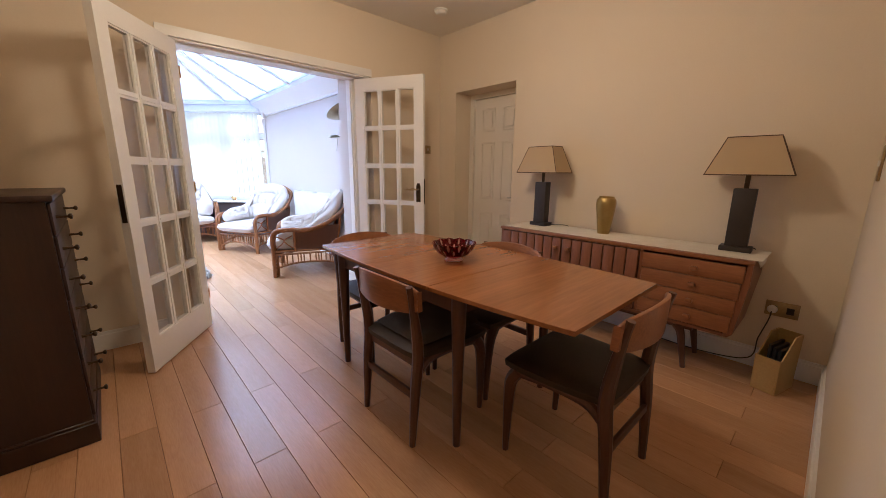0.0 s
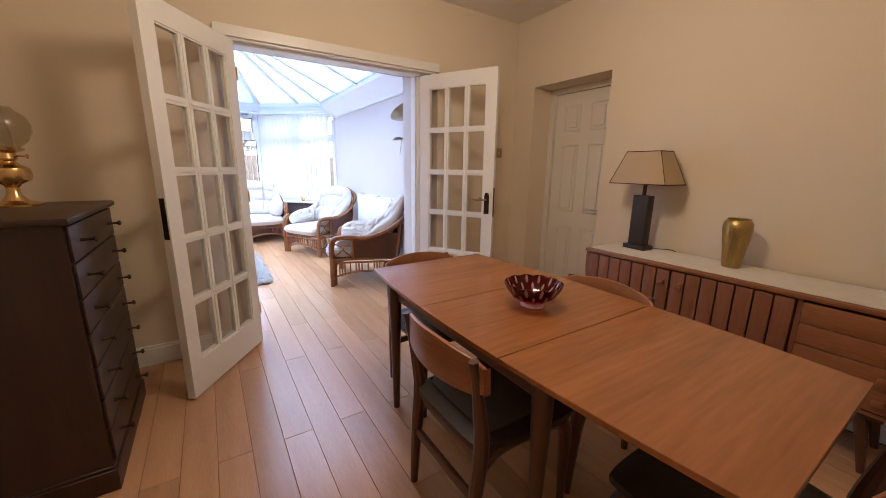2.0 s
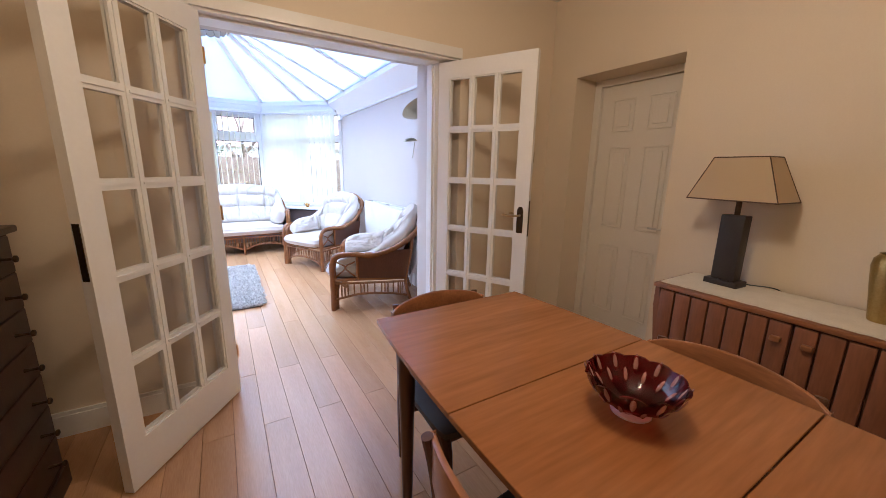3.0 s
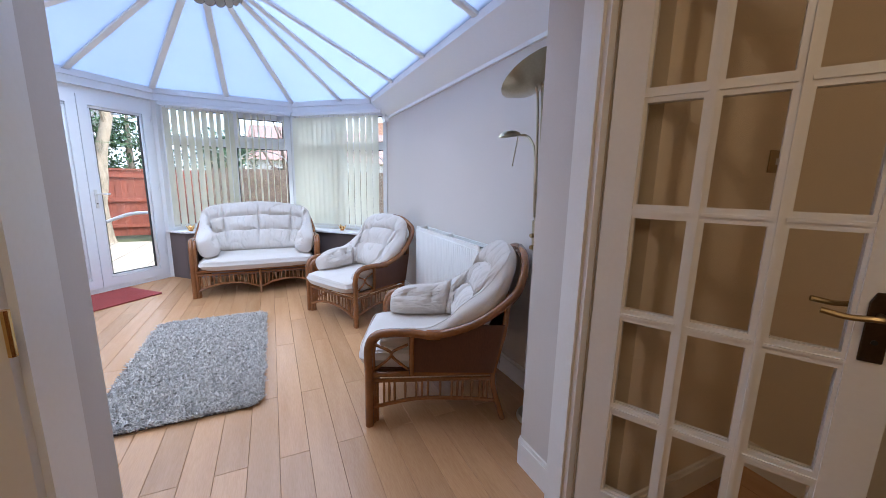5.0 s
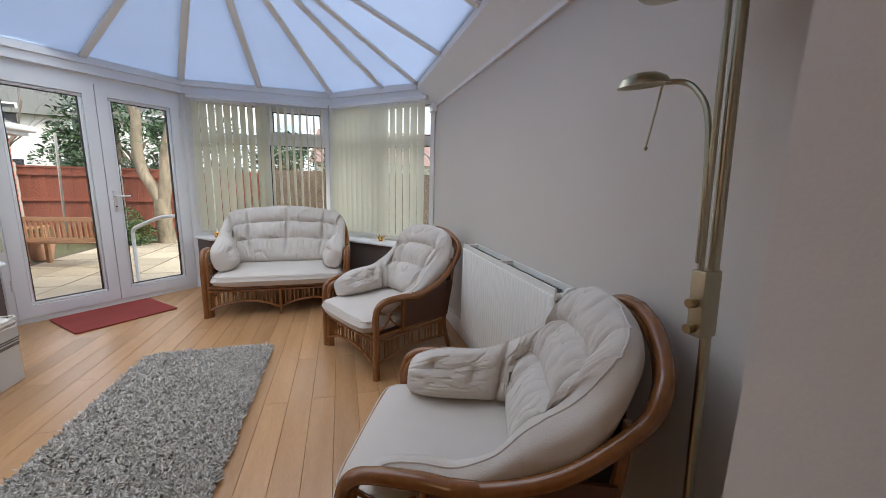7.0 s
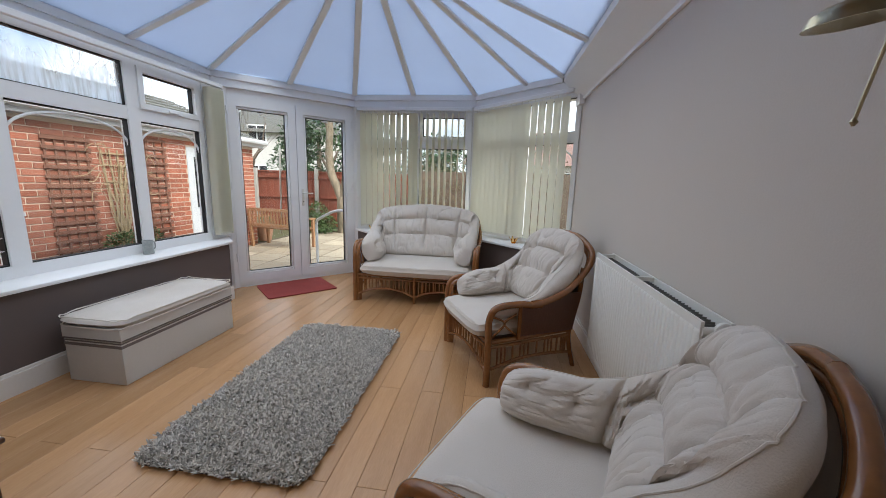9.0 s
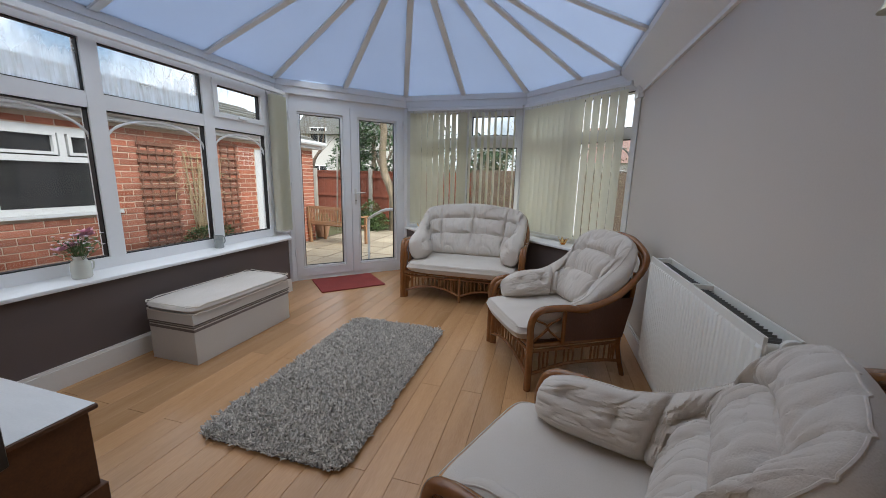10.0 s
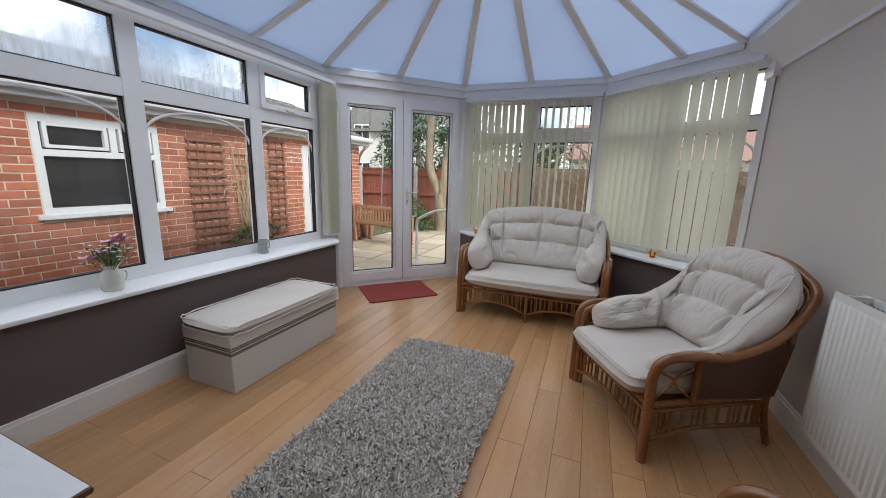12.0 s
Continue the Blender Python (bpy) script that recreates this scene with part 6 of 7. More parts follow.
edge_mesh = mesh_of("wire_edge", b, M["bronze"])
for row_, (r, z, count_) in enumerate(((0.258, 0.055, 20), (0.228, 0.115, 18), (0.188, 0.175, 15))):
    for i in range(count_):
        a = 360 * (i + 0.5 * (row_ % 2)) / count_
        ob = new("shell_disc", disc_mesh)
        ob.parent = pend
        ob.matrix_local = pose(0, 0, z, 0, 0, a) @ pose(r, 0, 0, 0, 80 + (i % 3) * 4, 0)
        rim_ = new("wire_edge", edge_mesh)
        rim_.parent = ob

# ---- jug of flowers ----
jug = thing("flower_jug", "cream enamel jug of pink artificial flowers on window board", "vase of flowers", Matrix.Translation((-0.325, 6.62, 0.611)))
b = B()
lathe(b, [(0.045, 0.0), (0.050, 0.008), (0.050, 0.085), (0.046, 0.10), (0.032, 0.118), (0.032, 0.128), (0.042, 0.142), (0.039, 0.142), (0.029, 0.128), (0.029, 0.118), (0.042, 0.098), (0.045, 0.01)], 28)
part("jug_body", b, M["jug"], jug)
b = B()
tube(b, curve_points([(0.0, 0.044, 0.10), (0.0, 0.07, 0.09), (0.0, 0.066, 0.05), (0.0, 0.048, 0.035)], 5), 0.004, 6)
part("jug_handle", b, M["jug"], jug)
fr_ = random.Random(5)
leaf_b, pink_b, white_b = B(), B(), B()
for k in range(46):
    a, sp = fr_.uniform(0, 6.283), fr_.uniform(0.02, 0.135)
    h = fr_.uniform(0.19, 0.30) - 0.35 * max(0.0, sp - 0.06)
    tip = Vector((math.cos(a) * sp, math.sin(a) * sp, h))
    mid = Vector((math.cos(a) * sp * 0.4, math.sin(a) * sp * 0.4, h * 0.68))
    base = Vector((math.cos(a) * 0.018, math.sin(a) * 0.018, 0.11))
    tube(leaf_b, [base, mid, tip], 0.0016, 5)
    for q in range(4):
        aa = fr_.uniform(0, 6.283)
        p = base.lerp(tip, fr_.uniform(0.4, 0.9))
        d = Vector((math.cos(aa), math.sin(aa), 0.6)) * fr_.uniform(0.02, 0.04)
        sd = Vector((-math.sin(aa), math.cos(aa), 0)) * 0.0055
        v = [leaf_b.verts.new(p), leaf_b.verts.new(p + d * 0.5 + sd), leaf_b.verts.new(p + d), leaf_b.verts.new(p + d * 0.5 - sd)]
        leaf_b.faces.new(v)
    target = pink_b if k % 4 < 1 and sp < 0.10 else white_b
    for q in range(9 if target is pink_b else 6):
        aa = 6.283 * q / 7
        s_ = 0.046 if target is pink_b else 0.012
        d = Vector((math.cos(aa), math.sin(aa), 0.45 + 0.4 * (q > 6))) * s_
        sd = Vector((-math.sin(aa), math.cos(aa), 0.1)) * s_ * 0.42
        v = [target.verts.new(tip), target.verts.new(tip + d * 0.6 + sd), target.verts.new(tip + d * 1.05), target.verts.new(tip + d * 0.6 - sd)]
        target.faces.new(v)
tagged(part("foliage", leaf_b, M["stem"], jug), kind="stuff")
tagged(part("pink_blossom", pink_b, M["petal"], jug, "pink lily heads"), kind="stuff")
tagged(part("white_blossom", white_b, M["petal_white"], jug, "tiny white sprays"), kind="stuff")

mug = thing("mug", "small grey stoneware mug standing on the window board", "mug", Matrix.Translation((-0.388, 7.69, 0.611)))
b = B()
lathe(b, [(0.036, 0), (0.039, 0.005), (0.0355, 0.05), (0.0385, 0.112), (0.0355, 0.112), (0.032, 0.01)], 24)
part("cup", b, M["stoneware"], mug)
b = B()
tube(b, curve_points([(0.0, 0.034, 0.095), (0.0, 0.060, 0.090), (0.0, 0.062, 0.045), (0.0, 0.034, 0.028)], 5), 0.005, 8)
part("handle", b, M["stoneware"], mug)


def star_holder(x, y):
    t = thing("candle_holder", "flower-shaped amber glass candle holder on window board", "candle holder", Matrix.Translation((x, y, 0.611)), "pair of candle holders")
    b = B()
    lathe(b, [(0.022, 0.0), (0.024, 0.004), (0.03, 0.03), (0.032, 0.05), (0.029, 0.05), (0.02, 0.006)], 18)
    part("cup", b, M["gold_glass"], t)
    for k in range(7):
        a = 6.283 * k / 7
        b = B()
        p = [Vector((math.cos(a + da) * r, math.sin(a + da) * r, z)) for da, r, z in ((-0.35, 0.03, 0.02), (0.35, 0.03, 0.02), (0.3, 0.045, 0.05), (0.0, 0.062, 0.082), (-0.3, 0.045, 0.05))]
        v = [b.verts.new(q) for q in p]
        w = [b.verts.new(q * 0.93 + Vector((0, 0, 0.001))) for q in p]
        b.faces.new(v)
        b.faces.new(w[::-1])
        for i in range(5):
            b.faces.new((v[i], v[(i + 1) % 5], w[(i + 1) % 5], w[i]))
        part("petal", b, M["brass"], t)


star_holder(0.86, 9.66)
star_holder(2.66, 9.20)

# ---- outdoors: materials ----
M["grass"] = material("winter_lawn", (0.075, 0.10, 0.035), 0.95, (0.10, 0.085, 0.04), 0.8, 40, bump=0.5)
M["slab"] = material("buff_paving_stone", (0.47, 0.40, 0.285), 0.85, (0.33, 0.28, 0.205), 2.6, 60, piece=0.2, bump=0.25)
M["joint"] = material("dark_earth_joint", (0.10, 0.075, 0.05), 0.95, None, 6, 120, bump=0.4)
# white uPVC with softer sunlight put into its colour, so outdoor parts don't blow out
M["dimmed_upvc"] = material("dimmed_white_upvc", (0.60, 0.62, 0.64), 0.45, (0.52, 0.54, 0.55), 2, 40)
M["brick"] = material("red_facing_brick", (0.40, 0.155, 0.095), 0.85, (0.25, 0.095, 0.062), 9, 80, piece=0.22, bump=0.5)
M["brick_rest"] = material("red_facing_brick_far", (0.40, 0.135, 0.075), 0.85, (0.26, 0.085, 0.05), 9, 80, island=0.22, bump=0.5)
M["mortar"] = material("pale_mortar", (0.62, 0.52, 0.42), 0.95, (0.52, 0.43, 0.34), 6, 120, bump=0.4)
M["tile"] = material("grey_roof_tile", (0.13, 0.125, 0.12), 0.85, (0.09, 0.095, 0.07), 4, 60, island=0.2, bump=0.3)
M["fence_wood"] = material("red_brown_stained_fence", (0.30, 0.085, 0.045), 0.8, (0.20, 0.06, 0.035), 3, 24, stretch=(8, 8, 1), piece=0.15, bump=0.25)
M["concrete"] = material("pale_concrete", (0.46, 0.44, 0.39), 0.9, (0.36, 0.35, 0.31), 4, 70, bump=0.3)
M["bench_wood"] = material("weathered_hardwood", (0.36, 0.20, 0.10), 0.65, (0.25, 0.13, 0.065), 4, 20, stretch=(1, 6, 6), bump=0.1)
M["bark"] = material("pale_grey_bark", (0.36, 0.29, 0.20), 0.9, (0.10, 0.085, 0.055), 5, 20, stretch=(1, 1, 0.35), bump=0.6)
M["twig"] = material("brown_twigs", (0.17, 0.125, 0.09), 0.9, (0.11, 0.08, 0.06), 6, 60)
M["laurel"] = material("evergreen_leaf", (0.055, 0.11, 0.035), 0.42, (0.03, 0.065, 0.022), 2, 30, island=0.4)
M["ivy"] = material("bright_evergreen_leaf", (0.09, 0.15, 0.045), 0.45, (0.05, 0.09, 0.03), 3, 30, island=0.35)
M["hedge"] = material("brown_winter_hedge", (0.20, 0.145, 0.085), 0.85, (0.12, 0.105, 0.05), 1.5, 30, island=0.4)
M["lattice"] = material("dark_brown_lattice", (0.21, 0.095, 0.06), 0.8, (0.15, 0.07, 0.045), 5, 50, bump=0.2)
M["vine"] = material("dry_vine", (0.42, 0.33, 0.20), 0.85, (0.30, 0.23, 0.14), 9, 60)
M["dark_glass"] = material("dark_window_glass", (0.02, 0.022, 0.024), 0.06, None, 1, 8, 0.2)
M["terracotta"] = material("weathered_terracotta", (0.38, 0.20, 0.12), 0.85, (0.28, 0.17, 0.11), 8, 70, bump=0.2)
M["render"] = material("pale_house_render", (0.62, 0.60, 0.56), 0.9, (0.54, 0.52, 0.49), 0.6, 20)
M["red_tile"] = material("brown_red_roof_tile", (0.28, 0.17, 0.14), 0.85, (0.22, 0.14, 0.12), 1, 12, bump=0.3)
GZ = -0.15

bm = B()
box(bm, -300, 300, -300, 300, GZ - 0.3, GZ - 0.03)
setting("ground", bm, M["grass"], "winter lawn and earth around the house", "ground")
bm = B()
box(bm, -2.6, 4.6, 5.0, 14.3, GZ - 0.03, GZ - 0.005)
pavement = setting("pavement", bm, M["joint"], "buff stone patio with open joints", "patio")
rg = random.Random(12)

# ---- brick outbuilding ----
GX, GY0, GY1, GTOP = -2.55, 3.2, 12.195, 1.84
WY0, WY1, WZ0, WZ1 = 7.23, 8.27, 0.82, 1.715
DY_0, DY_1, DTOP = 10.53, 11.35, 1.70
gar = thing("outbuilding", "long low red brick outbuilding with white fascia", "outbuilding", Matrix.Translation((GX, 7.5, GZ)))
go = Vector((GX, 7.5, GZ))
gm = Matrix.Translation(-go)
b = B()
for y0, y1, z0, z1 in ((GY0, WY0, GZ - 0.02, GTOP), (WY0, WY1, GZ - 0.02, WZ0), (WY0, WY1, WZ1, GTOP), (WY1, DY_0, GZ - 0.02, GTOP), (DY_0, DY_1, DTOP, GTOP), (DY_1, GY1, GZ - 0.02, GTOP)):
    box(b, GX - 0.2, GX, y0, y1, z0, z1, gm)
box(b, -6.5, GX - 0.2, GY1 - 0.2, GY1, GZ - 0.02, GTOP, gm)
box(b, -6.5, GX - 0.2, GY0, GY0 + 0.2, GZ - 0.02, GTOP, gm)
box(b, -6.7, -6.5, GY0, GY1, GZ - 0.02, GTOP, gm)
box(b, -6.5, GX - 0.2, GY0 + 0.2, GY1 - 0.2, 1.5, 1.6, gm)
g_wall = part("wall", b, M["mortar"], gar, smooth=False)
b = B()
box(b, GX - 0.02, GX + 0.16, GY0 - 0.1, GY1 + 0.14, GTOP, GTOP + 0.115, gm)
box(b, -6.6, GX - 0.02, GY1 + 0.02, GY1 + 0.14, GTOP, GTOP + 0.115, gm)
part("fascia", b, M["dimmed_upvc"], gar, "white plastic fascia board")
b = B()
tube(b, [gm @ Vector((GX + 0.21, GY0 - 0.1, GTOP + 0.10)), gm @ Vector((GX + 0.21, GY1 + 0.16, GTOP + 0.10))], 0.05, 10)
part("gutter", b, M["dimmed_upvc"], gar, "white half-round gutter")
b = B()
x0, x1, z0, z1 = GX + 0.16, -4.6, GTOP + 0.13, GTOP + 0.98
n = 9
for i in range(n):
    f0, f1 = i / n, (i + 1) / n
    q0, q1 = Vector((x0 + (x1 - x0) * f0, 0, z0 + (z1 - z0) * f0)), Vector((x0 + (x1 - x0) * f1, 0, z0 + (z1 - z0) * f1))
    y = GY0 - 0.15
    while y < GY1 + 0.1:
        v = [(q0.x, y + 0.004, q0.z + 0.022), (q0.x, y + 0.296, q0.z + 0.022), (q1.x, y + 0.296, q1.z), (q1.x, y + 0.004, q1.z)]
        hi_ = [b.verts.new(gm @ Vector(p)) for p in v]
        lo_ = [b.verts.new(gm @ (Vector(p) - Vector((0, 0, 0.02)))) for p in v]
        b.faces.new(hi_)
        b.faces.new(lo_[::-1])
        for k in range(4):
            b.faces.new((lo_[k], lo_[(k + 1) % 4], hi_[(k + 1) % 4], hi_[k]))
        y += 0.3
tagged(part("roof_tile", b, M["tile"], gar, "grey roof tiles", smooth=False), kind="stuff")
b = B()
prism(b, [(GX + 0.1, GTOP + 0.116), (-4.6, GTOP + 0.94), (-6.6, GTOP + 0.12)], GY0 - 0.1, GY1 + 0.1, gm @ Matrix(((1, 0, 0, 0), (0, 0, 1, 0), (0, 1, 0, 0), (0, 0, 0, 1))))
part("roof", b, M["tile"], gar, smooth=False)
# its window
b = B()
f = 0.06
for q in ((WY0, WY1, WZ0, WZ0 + f), (WY0, WY1, WZ1 - f, WZ1), (WY0, WY0 + f, WZ0 + f, WZ1 - f), (WY1 - f, WY1, WZ0 + f, WZ1 - f), (WY0 + f, WY1 - f, 1.355, 1.355 + f), ((WY0 + WY1) / 2 + 0.06, (WY0 + WY1) / 2 + 0.12, 1.355 + f, WZ1 - f)):
    box(b, GX - 0.06, GX + 0.012, q[0], q[1], q[2], q[3], gm)
gw = part("window", b, M["dimmed_upvc"], gar, "white framed window with dark glass", smooth=False)
b = B()
box(b, GX - 0.12, GX + 0.05, WY0 - 0.05, WY1 + 0.05, WZ0 - 0.04, WZ0, gm)
part("sill", b, M["dimmed_upvc"], gw)
for q in ((WY0 + f, WY1 - f, WZ0 + f, 1.355), (WY0 + f, (WY0 + WY1) / 2 + 0.06, 1.355 + f, WZ1 - f), ((WY0 + WY1) / 2 + 0.12, WY1 - f, 1.355 + f, WZ1 - f)):
    b = B()
    box(b, GX - 0.03, GX - 0.024, q[0], q[1], q[2], q[3], gm)
    part("pane", b, M["dark_glass"], gw, smooth=False)
for y0, y1 in ((WY0 + f + 0.02, (WY0 + WY1) / 2 + 0.04), ((WY0 + WY1) / 2 + 0.14, WY1 - f - 0.02)):
    b = B()
    for q in ((y0, y1, 1.43, 1.46), (y0, y1, WZ1 - 0.09, WZ1 - 0.062), (y0, y0 + 0.03, 1.46, WZ1 - 0.09), (y1 - 0.03, y1, 1.46, WZ1 - 0.09)):
        box(b, GX - 0.023, GX + 0.022, q[0], q[1], q[2], q[3], gm)
    part("sash", b, M["dimmed_upvc"], gw)
# its door
b = B()
for q in ((DY_0, DY_0 + 0.06, GZ, DTOP), (DY_1 - 0.06, DY_1, GZ, DTOP), (DY_0 + 0.06, DY_1 - 0.06, DTOP - 0.06, DTOP)):
    box(b, GX - 0.07, GX + 0.012, q[0], q[1], q[2], q[3], gm)
box(b, GX - 0.06, GX - 0.005, DY_0 + 0.06, DY_1 - 0.06, GZ, 0.72, gm)
box(b, GX - 0.06, GX - 0.005, DY_0 + 0.06, DY_0 + 0.15, 0.72, DTOP - 0.06, gm)
box(b, GX - 0.06, GX - 0.005, DY_1 - 0.15, DY_1 - 0.06, 0.72, DTOP - 0.06, gm)
box(b, GX - 0.06, GX - 0.005, DY_0 + 0.15, DY_1 - 0.15, DTOP - 0.15, DTOP - 0.06, gm)
gdr = part("door", b, M["dimmed_upvc"], gar, "white half-glazed door", smooth=False)
b = B()
box(b, GX - 0.008, GX - 0.003, DY_0 + 0.15, DY_1 - 0.15, 0.72, DTOP - 0.15, gm)
part("pane", b, M["dark_glass"], gdr, smooth=False)


# ---- trellises, vine, pots ----
def trellis(y0, y1, z0, z1, label):
    t = thing("trellis", label, "trellis", group="wall trellises")
    step = 0.115
    n, k = max(2, round((y1 - y0) / step)), round((z1 - z0) / step)
    for i in range(n + 1):
        y = y0 + (y1 - y0) * i / n
        b = B()
        box(b, GX + 0.014, GX + 0.026, y - 0.012, y + 0.012, z0, z1)
        part("upright_lath", b, M["lattice"], t, smooth=False)
    for j in range(k + 1):
        z = z0 + 0.03 + (z1 - z0 - 0.06) * j / k
        b = B()
        box(b, GX + 0.0265, GX + 0.038, y0 - 0.04, y1 + 0.04, z - 0.02, z + 0.02)
        part("cross_lath", b, M["lattice"], t, smooth=False)


trellis(8.60, 9.03, 0.20, 1.66, "dark brown wooden trellis fixed to the brick wall")
trellis(9.82, 10.09, 0.30, 1.76, "narrow dark brown wooden trellis on brick wall")
ft = thing("fan_trellis", "fan-shaped wooden trellis on the brick wall", "trellis")
for i in range(5):
    f = -1 + i / 2
    b = B()
    bar(b, (GX + 0.02, 9.36 + f * 0.06, 0.35), (GX + 0.02, 9.40 + f * 0.21, 1.55), 0.018, 0.012, (1, 0, 0))
    part("upright_lath", b, M["vine"], ft)
for z in (0.75, 0.95, 1.15, 1.35, 1.5):
    w = 0.06 + (z - 0.35) / 1.2 * 0.15
    b = B()
    bar(b, (GX + 0.033, 9.38 - w - 0.02, z), (GX + 0.033, 9.40 + w + 0.02, z), 0.016, 0.012, (1, 0, 0))
    part("cross_lath", b, M["vine"], ft)
b = B()
for k in range(22):
    y, z = 9.33 + rg.uniform(-0.05, 0.05), 0.3
    pts = [(GX + 0.06, y, z)]
    dy = rg.uniform(-0.05, 0.05)
    top = rg.uniform(0.9, 1.62)
    while z < top:
        z += 0.12
        y += dy + rg.uniform(-0.05, 0.05)
        pts.append((GX + rg.uniform(0.045, 0.09), y, z))
    for q in range(rg.randint(1, 4)):
        y += rg.uniform(0.02, 0.12) * (1 if dy > 0 else -1)
        z += rg.uniform(-0.12, 0.03)
        pts.append((GX + rg.uniform(0.05, 0.12), y, z))
    tube(b, curve_points(pts, 3), 0.0045, 5)
tagged(new("climbing_vine", mesh_of("climbing_vine", b, M["vine"])), "dry bare climbing vine spread over the fan trellis", "vine", kind="stuff")
b = B()
tube(b, curve_points([(GX + 0.05, 9.33, 0.28), (GX + 0.06, 9.31, 0.6), (GX + 0.05, 9.36, 1.0), (GX + 0.06, 9.40, 1.4)], 6), 0.014, 6)
tagged(new("vine_trunk", mesh_of("vine_trunk", b, M["vine"])), "pale twisted vine trunk against the brick wall", "vine")


def leaf_cloud(name, spots, n, size, mat, seed, parent=None, label="", category=""):
    """Many small folded leaves scattered in uneven clumps; spots: (x, y, z, rx, ry, rz)."""
    r = random.Random(seed)
    vs, fs = [], []
    for k in range(n):
        c = spots[r.randrange(len(spots))]
        while True:
            u = Vector((r.uniform(-1, 1), r.uniform(-1, 1), r.uniform(-1, 1)))
            if 0.25 < u.length < 1:
                break
        q = u.normalized() * (u.length ** 0.45)
        p = Vector((c[0] + q.x * c[3], c[1] + q.y * c[4], c[2] + q.z * c[5]))
        p += Vector((noise.noise(p * 1.7), noise.noise(p * 1.7 + Vector((9, 0, 0))), noise.noise(p * 1.7 + Vector((0, 9, 0))))) * 0.25 * c[3]
        d = (u + Vector((r.uniform(-1, 1), r.uniform(-1, 1), r.uniform(-0.8, 0.5)))).normalized()
        s = d.cross(Vector((r.uniform(-1, 1), r.uniform(-1, 1), 1))).normalized()
        nn = d.cross(s)
        L = size * r.uniform(0.6, 1.3)
        i0 = len(vs)
        vs += [tuple(p), tuple(p + d * L * 0.5 + s * L * 0.24 + nn * L * 0.06), tuple(p + d * L), tuple(p + d * L * 0.5 - s * L * 0.24 + nn * L * 0.06), tuple(p + d * L * 0.5)]
        fs += [(i0, i0 + 1, i0 + 2, i0 + 4), (i0, i0 + 4, i0 + 2, i0 + 3)]
    me_ = bpy.data.meshes.new(name)
    me_.from_pydata(vs, [], fs)
    me_.materials.append(mat)
    ob = new(name, me_)
    if parent:
        ob.parent = parent
    return tagged(ob, label, category, kind="stuff")


pot = thing("plant_pot", "wide terracotta pot of low green plants by brick wall", "plant pot", Matrix.Translation((-2.28, 9.25, GZ)))
b = B()
lathe(b, [(0.15, 0), (0.2, 0.2), (0.25, 0.42), (0.27, 0.43), (0.27, 0.48), (0.24, 0.48), (0.22, 0.42)], 24)
part("pot", b, M["terracotta"], pot)
lc = leaf_cloud("foliage", [(0, 0, 0.54, 0.26, 0.3, 0.1), (0.05, -0.2, 0.52, 0.14, 0.16, 0.1), (0.0, 0.25, 0.55, 0.12, 0.14, 0.14)], 900, 0.05, M["ivy"], 2, pot)
pot2 = thing("plant_pot", "terracotta pot of trailing plants beside the outbuilding corner", "plant pot", Matrix.Translation((-2.66, 12.62, GZ)))
b = B()
lathe(b, [(0.13, 0), (0.19, 0.3), (0.21, 0.31), (0.21, 0.35), (0.18, 0.35)], 20)
part("pot", b, M["terracotta"], pot2)
leaf_cloud("foliage", [(0, 0, 0.42, 0.2, 0.2, 0.13)], 350, 0.05, M["ivy"], 4, pot2)

# ---- garden bench ----
bench = thing("garden_bench", "slatted hardwood garden bench standing on the patio", "bench", pose(-1.86, 12.02, GZ - 0.004, 0, 0, 170))
bw = 0.58
for s in (-1, 1):
    b = B()
    bar(b, (s * bw, 0.2, 0), (s * bw, 0.26, 0.78), 0.05, 0.05, (0, 1, 0))
    part("back_leg", b, M["bench_wood"], bench)
    b = B()
    bar(b, (s * bw, -0.22, 0), (s * bw, -0.22, 0.58), 0.05, 0.05, (0, 1, 0))
    part("front_leg", b, M["bench_wood"], bench)
    b = B()
    bar(b, (s * bw, -0.28, 0.595), (s * bw, 0.24, 0.605), 0.065, 0.028)
    part("arm", b, M["bench_wood"], bench)
for k in range(5):
    b = B()
    bar(b, (-bw - 0.02, -0.2 + 0.095 * k, 0.40), (bw + 0.02, -0.2 + 0.095 * k, 0.40), 0.07, 0.022)
    part("seat_slat", b, M["bench_wood"], bench)
for z, h in ((0.77, 0.06), (0.46, 0.05)):
    b = B()
    bar(b, (-bw + 0.026, 0.232 + z * 0.03, z), (bw - 0.026, 0.232 + z * 0.03, z), 0.028, h)
    part("back_rail", b, M["bench_wood"], bench)
for k in range(14):
    x = -bw + 0.09 + (2 * bw - 0.18) * k / 13
    b = B()
    bar(b, (x, 0.247, 0.486), (x, 0.254, 0.739), 0.034, 0.014, (0, 1, 0))
    part("back_slat", b, M["bench_wood"], bench)
b = B()
bar(b, (-bw + 0.026, -0.22, 0.36), (bw - 0.026, -0.22, 0.36), 0.028, 0.055)
part("front_rail", b, M["bench_wood"], bench)

# ---- handrail by the doors ----
b = B()
tube(b, curve_points([(-0.40, 10.62, GZ - 0.02), (-0.40, 10.62, 0.3), (-0.40, 10.62, 0.52), (-0.37, 10.58, 0.59), (-0.28, 10.48, 0.64), (0.15, 10.05, 0.80), (0.40, 9.97, 0.83)], 6), 0.021, 12)
tagged(new("handrail", mesh_of("handrail", b, M["dimmed_upvc"])), "white tubular handrail beside the garden doors", "handrail")


